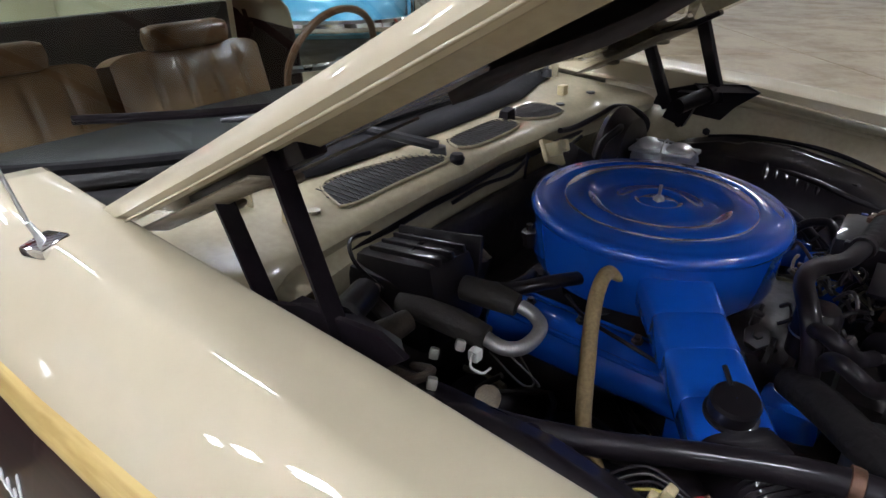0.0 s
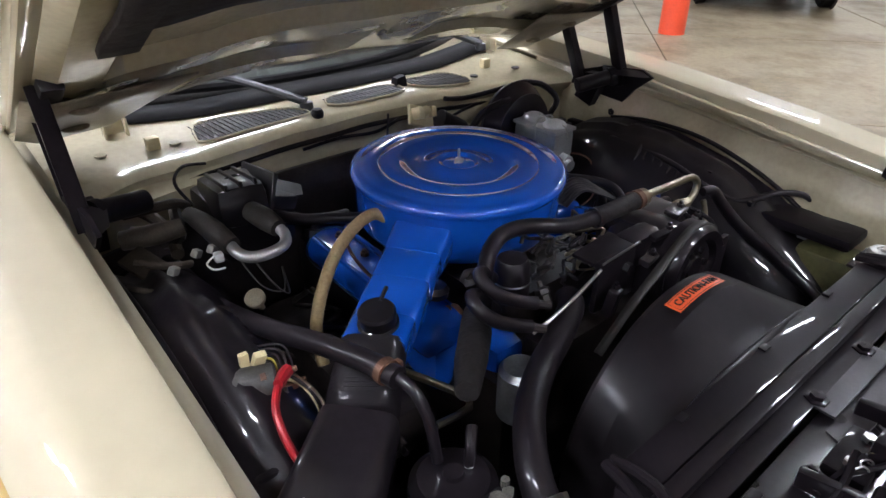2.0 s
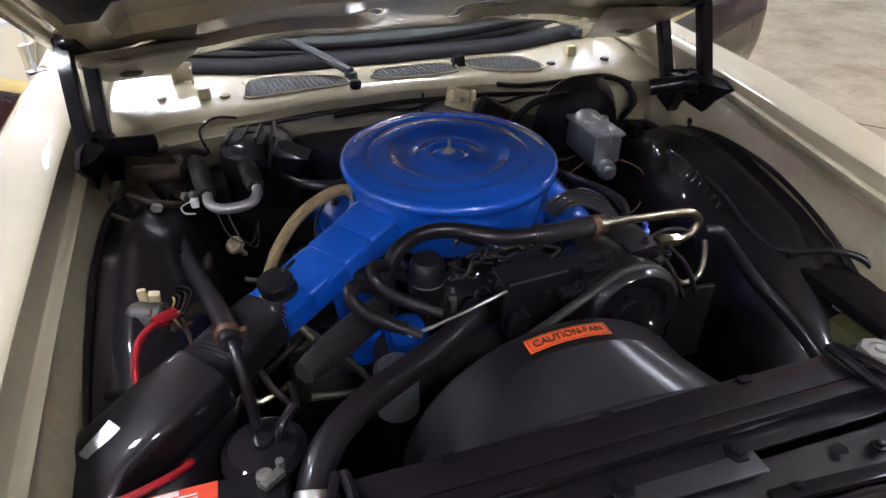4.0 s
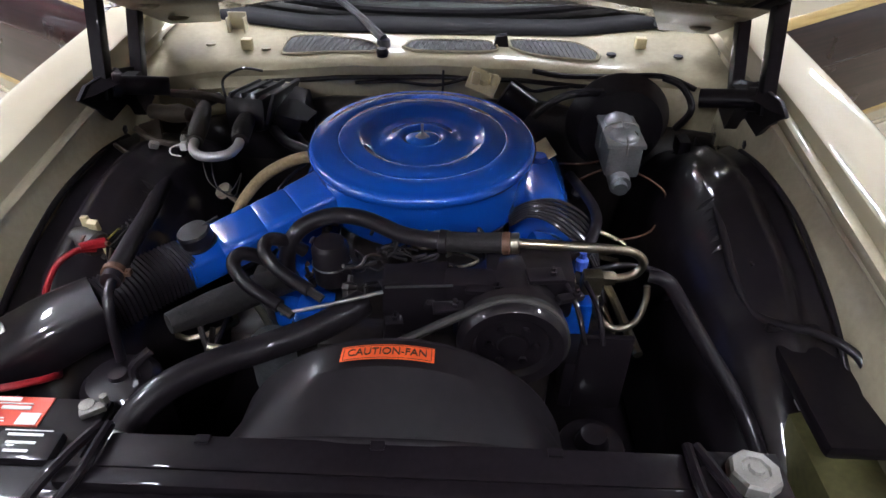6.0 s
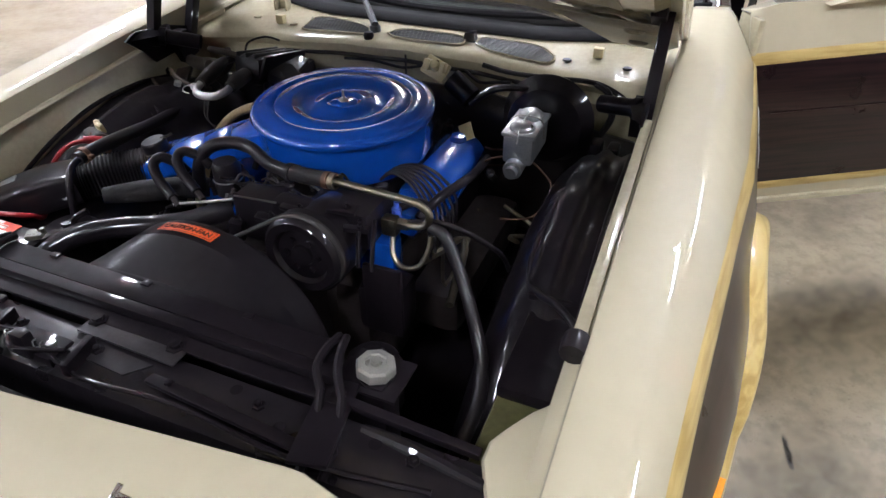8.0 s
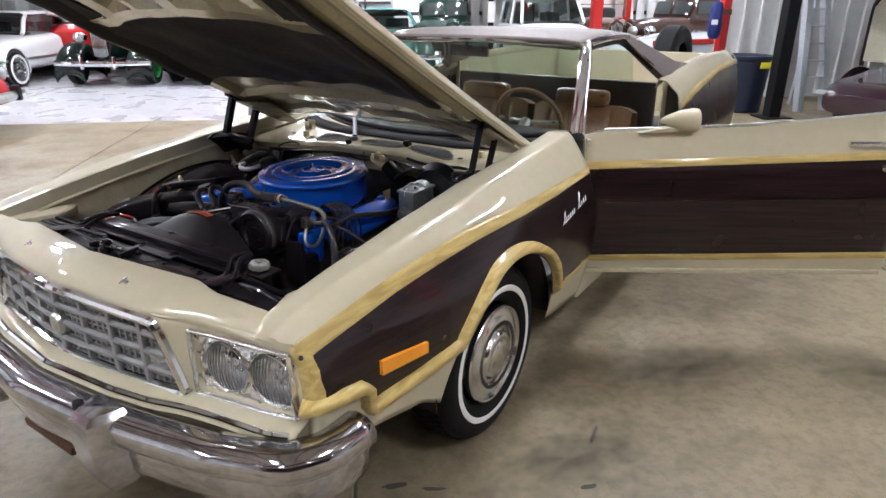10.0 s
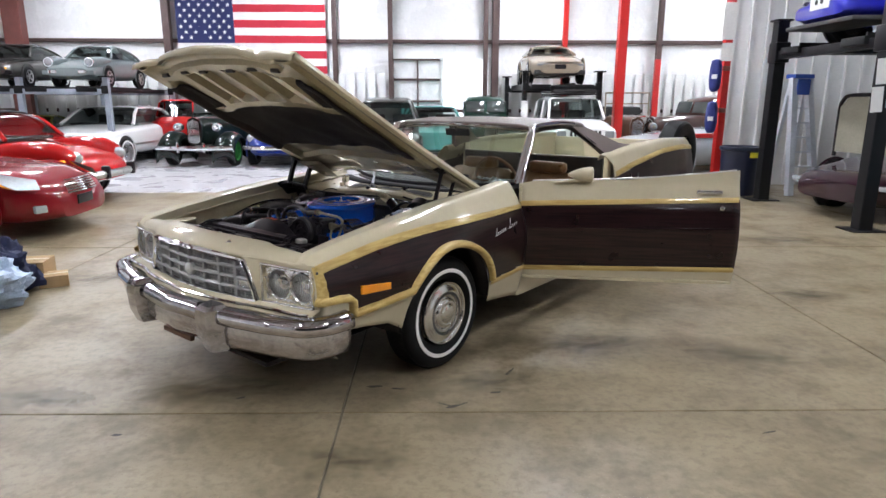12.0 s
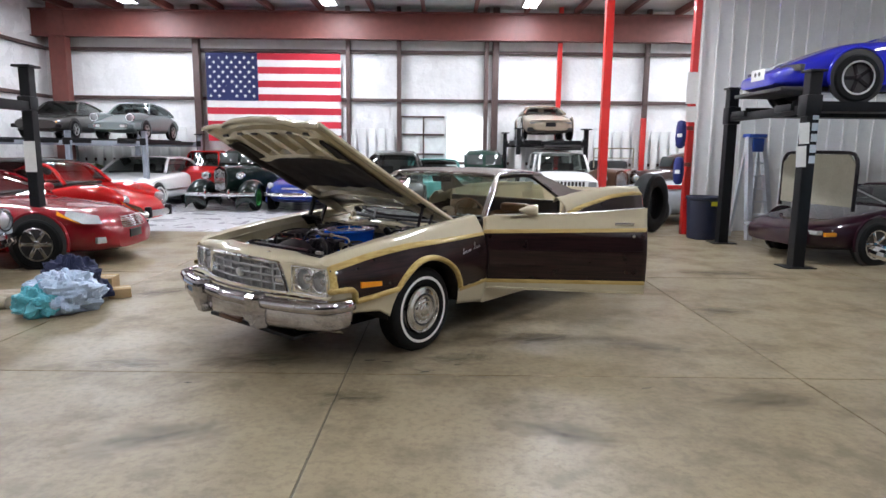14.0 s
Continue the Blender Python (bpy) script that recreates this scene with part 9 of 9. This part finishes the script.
def vintage_car(name, label, m, colour, wheel_colour, pickup=False, open_body=False, scale=1.0):
    """A 1930s car: narrow hood, upright radiator shell, free-standing fenders and headlamps."""
    ob = thing(name, label, "car", m, "parked cars")
    rows = []
    for x, hw, zl, zt in ((1.62, 0.15, 0.55, 1.10), (1.5, 0.20, 0.5, 1.15), (0.8, 0.38, 0.48, 1.20), (0.42, 0.60, 0.46, 1.22), (0.3, 0.66, 0.46, 1.20), (-1.2, 0.70, 0.45, 1.15), (-1.75, 0.60, 0.5, 1.0), (-2.1, 0.45, 0.55, 0.75)):
        rows.append([(x, hw * math.copysign(abs(math.cos(a)) ** 0.5, math.cos(a)), (zl + zt) / 2 + (zt - zl) / 2 * math.copysign(abs(math.sin(a)) ** 0.6, math.sin(a))) for a in (2 * math.pi * k / 24 for k in range(24))])
    part("body", Geo().grid(rows, close=True, caps=True), colour, ob, "rounded painted body", sharp=50)
    if open_body:
        part("wind_screen", Geo().tube([(0.3, -0.55, 1.2), (0.25, -0.55, 1.75)], 0.02, n=6, fine=1).tube([(0.25, -0.56, 1.75), (0.25, 0.56, 1.75)], 0.02, n=6, fine=1).tube([(0.25, 0.55, 1.75), (0.3, 0.55, 1.2)], 0.02, n=6, fine=1).tube([(0.27, -0.55, 1.48), (0.27, 0.55, 1.48)], 0.015, n=6, fine=1), BRASS, ob, "upright brass windscreen frame")
        part("seat", Geo().box((-0.7, 0, 1.1), (0.5, 1.1, 0.6), bevel=0.12), SOFT_TOP, ob, "dark buttoned seat")
    else:
        rows = []
        for x, hw, zt in ((0.36, 0.58, 1.18), (0.24, 0.56, 1.45), (0.05, 0.55, 1.62), (-0.4, 0.57, 1.70), (-1.0 if not pickup else -0.55, 0.56, 1.68), (-1.5 if not pickup else -0.75, 0.52, 1.5), (-1.85 if not pickup else -0.85, 0.44, 1.12)):
            zb = 1.05
            rows.append([(x, -hw, zb), (x, -hw * 0.95, zb + (zt - zb) * 0.75), (x, -hw * 0.75, zt - 0.03), (x, 0, zt), (x, hw * 0.75, zt - 0.03), (x, hw * 0.95, zb + (zt - zb) * 0.75), (x, hw, zb)])
        part("cabin", Geo().grid(rows, caps=True), colour, ob, "rounded cabin", sharp=40)
        for s in (-0.27, 0.27):
            part("windscreen", Geo().box((0.305, s, 1.39), (0.02, 0.46, 0.30), bevel=0.008, turn=(0, -22, 0)), DARK_GLASS, ob, "split windscreen pane")
        for s in (-1, 1):
            for x in ((-0.15, -0.85) if not pickup else (-0.15,)):
                part("side_window", Geo().box((x, s * 0.562, 1.40), (0.55, 0.02, 0.28), bevel=0.03), DARK_GLASS, ob)
    part("radiator_shell", Geo().prism([(-0.10, 0.52), (0.10, 0.52), (0.15, 0.75), (0.16, 0.98), (0.12, 1.12), (0, 1.18), (-0.12, 1.12), (-0.16, 0.98), (-0.15, 0.75)], 1.60, 1.70, "x"), colour, ob, "painted radiator shell")
    for k in range(9):
        part("slat", Geo().box((1.715, -0.112 + 0.028 * k, 0.83), (0.05, 0.015, 0.60 - 0.035 * abs(k - 4)), bevel=0.006), CHROME, ob)
    for s in (-1, 1):
        g = Geo()
        rws = []
        for a in np.linspace(radians(-18), radians(200), 22):
            cx, cz = 1.25 + 0.52 * math.cos(a), 0.38 + 0.47 * math.sin(a)
            rws.append([(cx, s * (0.36 + 0.50 * u), cz - 0.16 * abs(2 * u - 1) ** 2.5) for u in np.linspace(0, 1, 9)])
        part("front_fender", g.grid(rws), colour, ob, "sweeping front fender", solid=0.02, sharp=60)
        rws = []
        for a in np.linspace(radians(-10), radians(190), 20):
            cx, cz = -1.3 + 0.50 * math.cos(a), 0.38 + 0.45 * math.sin(a)
            rws.append([(cx, s * (0.46 + 0.40 * u), cz - 0.10 * abs(2 * u - 1) ** 3) for u in np.linspace(0, 1, 9)])
        part("rear_fender", Geo().grid(rws), colour, ob, "rounded rear fender", solid=0.02, sharp=60)
        part("running_board", Geo().box((0, s * 0.70, 0.36), (1.7, 0.26, 0.05), bevel=0.015), RUBBER, ob)
        part("headlamp", Geo().ball((1.45, s * 0.42, 0.94), (0.15, 0.10, 0.10)), CHROME if not open_body else BRASS, ob, "bullet headlamp")
        part("lamp_glass", Geo().lathe([(0.092, 0), (0.075, 0.025), (0.0005, 0.04)], 20, pose(1.55, s * 0.42, 0.94, 0, 90, 0)), LAMP_WHITE, ob)
        for x in (1.25, -1.3):
            road_wheel(ob, x, s * 0.68, 0.36, 0.16, s, wheel_colour, 10)
    part("front_bumper", Geo().tube([(1.75, -0.82, 0.46), (1.90, -0.4, 0.46), (1.92, 0, 0.46), (1.90, 0.4, 0.46), (1.75, 0.82, 0.46)], 0.055, n=8), CHROME if not open_body else colour, ob, "chrome bumper blade")
    for s in (-0.28, 0.28):
        part("overrider", Geo().box((1.95, s, 0.48), (0.05, 0.05, 0.24), bevel=0.015), CHROME, ob)
    if pickup:
        part("cargo_bed", Geo().box((-1.45, 0, 0.85), (1.2, 1.3, 0.5), bevel=0.03), colour, ob)
    return ob


P_WHEELGREEN = paint("green_wheel_paint", (0.05, 0.35, 0.08))
vintage_car("vintage_sedan", "glossy black 1930s sedan with chrome grille and green wheels", hall(-5.70, 18.05, 0, -93) @ Matrix.Diagonal((1, 1.1, 0.98, 1)), P_BLACK, P_WHEELGREEN)
vintage_car("vintage_pickup", "dark green 1930s pickup by the back wall", hall(1.15, 18.4, 0, -90), P_GREEN, P_BLACK, pickup=True)
vintage_car("vintage_tourer", "brown open tourer with brass windscreen frame", hall(4.85, 18.3, 0, -96), P_BROWN, P_BROWN, open_body=True)
vintage_car("vintage_coupe", "maroon 1940s coupe in front of the back wall", hall(6.75, 18.0, 0, 205), P_MAROON, P_MAROON)

# ---------------------------------------------------------------- lifts
LIFT_GREY = mat("pale_grey_lift_paint", (0.30, 0.33, 0.38), 0.4, var=0.15, scale=8)


def post(parent, x, y, h, paint_=None, w=0.16):
    g = Geo()
    g.box((x, y - w / 2, h / 2), (w, 0.012, h)).box((x, y + w / 2, h / 2), (w, 0.012, h)).box((x + w / 2, y, h / 2), (0.012, w, h)).box((x - w / 2 + 0.03, y, h / 2), (0.01, w, h))
    p = part("post", g, paint_ or LIFT_BLACK, parent, "steel lift post", sharp=30)
    part("base_plate", Geo().box((x, y, 0.008), (0.42, 0.36, 0.016), bevel=0.003), LIFT_BLACK, p)
    part("top_cap", Geo().box((x, y, h + 0.01), (0.24, 0.24, 0.03), bevel=0.005), LIFT_BLACK, p)
    return p


def four_post_lift(label, m, length, width, deck_z, h, posts=((0, 0), (1, 0), (0, 1), (1, 1)), material=None, runways=True, w=0.16):
    ob = thing("car_lift", label, "car lift", m, "car lifts")
    for a, b in posts:
        post(ob, length * (a - 0.5), width * (b - 0.5), h, material, w)
    for s in (-1, 1):
        if runways:
            part("runway", Geo().box((0, s * width * 0.29, deck_z - 0.06), (length + 0.25, 0.46, 0.10), bevel=0.01).box((0, s * width * 0.29 + 0.22, deck_z), (length + 0.2, 0.02, 0.06)), LIFT_BLACK, ob, "steel runway")
        part("cross_beam", Geo().box((s * length / 2, 0, deck_z - 0.10), (0.14, width - 0.1, 0.12), bevel=0.01), material or LIFT_BLACK, ob, "steel cross beam")
        for e in (-1, 1):
            part("carriage", Geo().box((s * length / 2, e * (width / 2 - 0.02), deck_z - 0.06), (w * 1.4, w * 1.4, 0.30 if w > 0.15 else 0.18), bevel=0.02), LIFT_BLACK, ob)
    return ob


lift = four_post_lift("black four-post parking lift with lettered posts", hall(7.25, 10.17, 0, 180), 4.3, 2.45, 2.34, 2.74)
# papers and lettering on the near post
for z, o in ((1.90, 0.035), (1.58, 0.05)):
    part("notice", Geo().box((2.15 + 0.075 + o, 1.225 + 0.099, z), (0.15, 0.004, 0.29), turn=(0, 4, 6)), WHITE_PAPER, lift, "white paper notice")
BAR_GREY = mat("pale_blue_grey_print", (0.42, 0.47, 0.52), 0.5, var=0.1, scale=20)
for k in range(5):
    part("print_bar", Geo().box((2.115, 1.225 + 0.089, 2.14 - 0.15 * k), (0.085, 0.004, 0.105), bevel=0.001), BAR_GREY, lift)
part("round_badge", Geo().lathe([(0.06, 0), (0.06, 0.004), (0.0005, 0.005)], 18, pose(2.12, 1.225 + 0.087, 2.31, -90, 0, 0)), P_NAVY, lift, "round blue badge")
lift2 = four_post_lift("black four-post lift beside the red cars", hall(-7.65, 6.95, 0, 0), 4.4, 2.94, 2.22, 2.62, runways=False, w=0.125)
part("notice", Geo().box((2.2 + 0.02, 1.47 - 0.10, 1.47), (0.15, 0.004, 0.40)), WHITE_PAPER, lift2, "white paper notice")
four_post_lift("grey parking lift carrying a grey-green coupe", hall(-8.68, 18.2, 0, 90), 3.7, 1.97, 1.83, 2.05, material=LIFT_GREY, w=0.11)
four_post_lift("grey parking lift carrying a dark coupe", hall(-10.66, 18.2, 0, 90), 3.7, 1.97, 1.83, 2.05, posts=((0, 1), (1, 1)), material=LIFT_GREY, w=0.11)
lift4 = four_post_lift("black parking lift carrying a gold car", hall(2.80, 18.3, 0, 90), 3.6, 1.75, 1.93, 2.2, w=0.10)
part("notice", Geo().box((-1.8 - 0.09, 0.875, 1.35), (0.004, 0.16, 0.40)), WHITE_PAPER, lift4, "white paper notice")

# ---------------------------------------------------------------- loose things
ALU = mat("aluminium", (0.66, 0.70, 0.74), 0.38, metal=0.5, var=0.12, scale=15)
BLUE_PLASTIC = mat("blue_plastic", (0.02, 0.07, 0.35), 0.4, var=0.12, scale=10)
BIN_BLACK = mat("dark_navy_bin_plastic", (0.010, 0.014, 0.034), 0.4, var=0.2, scale=6)
BAG_CYAN = mat("turquoise_plastic_sheet", (0.10, 0.42, 0.50), 0.35, var=0.3, scale=9, bump=0.3, bscale=20)
BAG_PALE = mat("pale_blue_plastic_sheet", (0.38, 0.48, 0.62), 0.35, var=0.25, scale=9, bump=0.3, bscale=20)
BAG_NAVY = mat("navy_cloth", (0.015, 0.02, 0.06), 0.8, var=0.3, scale=10, bump=0.4, bscale=40)
CARD = mat("cardboard", (0.42, 0.29, 0.15), 0.8, var=0.12, scale=8)

ladder = thing("step_ladder", "aluminium step ladder with blue plastic top", "ladder", hall(5.97, 12.1, 0, 10) @ Matrix.Diagonal((0.92, 0.88, 0.86, 1)))
for s in (-1, 1):
    part("rail", Geo().tube([(s * 0.26, -0.30, 0.0), (s * 0.15, 0.10, 2.25)], 0.078, n=4, fine=1), ALU, ladder)
    part("rear_rail", Geo().tube([(s * 0.24, 0.42, 0.0), (s * 0.14, 0.14, 2.25)], 0.045, n=4, fine=1), ALU, ladder)
for k in range(7):
    z = 0.28 + 0.28 * k
    part("step", Geo().box((0, -0.30 + 0.40 * z / 2.25, z), (0.50 - 0.22 * z / 2.25, 0.09, 0.03), bevel=0.006), ALU, ladder)
part("ladder_top", Geo().box((0, 0.12, 2.28), (0.40, 0.26, 0.08), bevel=0.015).box((0, 0.0, 2.08), (0.26, 0.03, 0.30), bevel=0.01), BLUE_PLASTIC, ladder, "blue plastic top cap")

can_ = thing("trash_can", "dark navy round trash can with a yellow tag", "trash can", hall(4.98, 12.0) @ Matrix.Diagonal((1, 1, 0.93, 1)))
part("bin", Geo().lathe([(0.0005, 0.0), (0.25, 0.0), (0.27, 0.02), (0.31, 0.80), (0.335, 0.82), (0.335, 0.87), (0.315, 0.88), (0.30, 0.84), (0.26, 0.06), (0.0005, 0.05)], 40), BIN_BLACK, can_, sharp=40)
part("liner_tag", Geo().box((0.10, -0.305, 0.74), (0.17, 0.03, 0.09), bevel=0.01), mat("yellow_tag", (0.65, 0.62, 0.03), 0.5, var=0.1), can_, "yellow tag")
REEL_BLUE = mat("navy_blue_cloth", (0.012, 0.022, 0.15), 0.6, var=0.2, scale=9)
for z in (1.98, 1.28):
    d = thing("cable_reel", "blue reel in a cloth cover hung on the red column", "reel", hall(4.62, 12.45, z, -21), "blue reels")
    g = Geo().grid([[(0.085 * k_ * math.copysign(abs(math.cos(a)) ** 0.6, math.cos(a)) + 0.012 * math.sin(5 * a + 9 * w_), 0.10 * k_ * math.sin(a), 0.27 * w_) for a in (2 * math.pi * i / 24 for i in range(24))] for w_, k_ in ((-1, 0.05), (-0.97, 0.5), (-0.8, 0.95), (-0.3, 1.1), (0.2, 1.0), (0.6, 1.05), (0.88, 0.8), (0.97, 0.45), (1, 0.05))], close=True)
    part("cover", g, REEL_BLUE, d, "sagging blue cloth cover", sharp=60)
    part("label", Geo().box((-0.02, -0.108, -0.02), (0.09, 0.006, 0.07), bevel=0.002), WHITE_PAPER, d, "white printed patch")
    part("bracket", Geo().box((0.16, 0.05, 0.12), (0.12, 0.05, 0.08), bevel=0.01), OXIDE, d)
nt_ = thing("notice_board", "white papers taped to the red column", "notice", hall(4.80, 12.5, 2.62))
part("sheet", Geo().box((0, 0, 0.25), (0.22, 0.006, 0.60), turn=(0, 0, 0)), WHITE_PAPER, nt_)
part("sheet", Geo().box((0.01, -0.008, -0.25), (0.21, 0.006, 0.30)), WHITE_PAPER, nt_)


def crumple(name, material, c, r, seed, label, category):
    g = Geo()
    n = 30
    rows = []
    for i in range(n + 1):
        th = math.pi * i / n
        row = []
        for k in range(2 * n):
            ph = 2 * math.pi * k / (2 * n)
            d = Vector((math.sin(th) * math.cos(ph), math.sin(th) * math.sin(ph), math.cos(th)))
            q = 1 + 0.45 * noise.noise(d * 2.2 + Vector((seed, 0, 0))) + 0.30 * abs(noise.noise(d * 5 + Vector((0, seed, 0)))) + 0.16 * abs(noise.noise(d * 12 + Vector((seed, seed, 0))))
            row.append((d.x * r[0] * q, d.y * r[1] * q, max(0.0, r[2] * 0.8 + d.z * r[2] * q)))
        rows.append(row)
    ob = tagged(part(name, g.grid(rows, close=True), material, sharp=24, at=hall(c[0], c[1], 0, 20)), label, category)
    return ob


crumple("plastic_bag", BAG_PALE, (-3.72, 6.0), (0.30, 0.24, 0.20), 3, "heap of pale blue plastic sheeting on the floor", "plastic bag")
crumple("plastic_bag", BAG_CYAN, (-3.82, 5.78), (0.17, 0.13, 0.16), 8, "turquoise plastic sheeting on the floor heap", "plastic bag")
# Navy cloth lying in a heap behind the sheeting.
crumple("cloth_heap", BAG_NAVY, (-3.82, 6.35), (0.26, 0.15, 0.24), 5, "dark navy cloth bundle behind the plastic", "cloth")
for r_, f_, sx, sy, sz, tn in ((-3.78, 6.75, 0.36, 0.28, 0.20, 12), (-3.50, 6.65, 0.22, 0.2, 0.10, 30)):
    b_ = thing("cardboard_box", "brown cardboard box on the floor", "box", hall(r_, f_, 0, tn), "cardboard boxes")
    part("carton", Geo().box((0, 0, sz / 2), (sx, sy, sz), bevel=0.006), CARD, b_)
    part("tape", Geo().box((0, 0, sz + 0.001), (sx + 0.002, 0.05, 0.002)), mat("parcel_tape", (0.5, 0.4, 0.22), 0.3), b_)
for k in range(3):
    tb = thing("rolled_mat", "long beige roll lying on the floor", "roll", hall(-4.75, 6.1 + 0.15 * k, 0, 4 * k - 4), "rolls on the floor")
    part("roll", Geo().tube([(-1.0, 0, 0.06), (0.45, 0, 0.06)], 0.06, n=14, fine=1), mat("beige_roll", (0.33, 0.28, 0.21), 0.7, var=0.2), tb)

# chrome nose of a silver car in the near left bay
oldie = dict(wh, length=4.9, width=1.8, edge=0.6, whitewall=False, bits=bits_split("headlamp", lambda g, s: g.ball((2.42, s * 0.66, 0.70), (0.08, 0.12, 0.12)), LAMP_WHITE, "round headlamp in a chrome ring") + bits_split("lamp_ring", lambda g, s: g.lathe([(0.12, 0), (0.15, 0.02), (0.14, 0.05), (0.12, 0.05)], 24, pose(2.43, s * 0.66, 0.70, 0, 90, 0)), CHROME, "chrome lamp ring") + [("front_bumper", Geo().tube([(2.1, -0.93, 0.46), (2.42, -0.78, 0.46), (2.56, 0, 0.46), (2.42, 0.78, 0.46), (2.1, 0.93, 0.46)], 0.09, n=10), CHROME, "heavy chrome front bumper"), ("grille", Geo().box((2.46, 0, 0.68), (0.06, 0.9, 0.2), bevel=0.03), CHROME_DULL, "bright grille")])
modern_car("classic_sedan", "silver classic sedan with heavy chrome bumper", hall(-7.85, 7.0, 0, 0), P_SILVER, oldie)

# thick red post and parked truck seen past the left fender
hall_piece("column_bollard", Geo().lathe([(0.0005, 6.2), (0.145, 6.2), (0.145, 0.0)], 28), mat("orange_red_paint", (0.72, 0.07, 0.025), 0.4, coat=0.3, var=0.1, scale=5), "round orange-red steel column", sharp=40, m=hall(5.72, 4.1))
truck = dict(suv, length=4.9, wheel=0.39)
modern_car("utility_wagon", "dark utility wagon parked near the red column", hall(9.6, 2.4, 0, 174), P_DGREY, dict(truck, bits=[]))
tyre_ = thing("loose_tyre", "black tyre standing behind the pickup", "tyre", hall(4.27, 13.0, 0.60, 48) @ Matrix.Scale(1.2, 4))
part("tread", Geo().lathe([(0.28, -0.12), (0.34, -0.15), (0.46, -0.14), (0.50, -0.10), (0.50, 0.10), (0.46, 0.14), (0.34, 0.15), (0.28, 0.12)], 40, pose(0, 0, 0, 90, 0, 0)), TYRE, tyre_)
part("rim", Geo().lathe([(0.0005, 0.0), (0.28, 0.02), (0.28, -0.1)], 24, pose(0, 0, 0, 90, 0, 0)), BLACK_SATIN, tyre_)
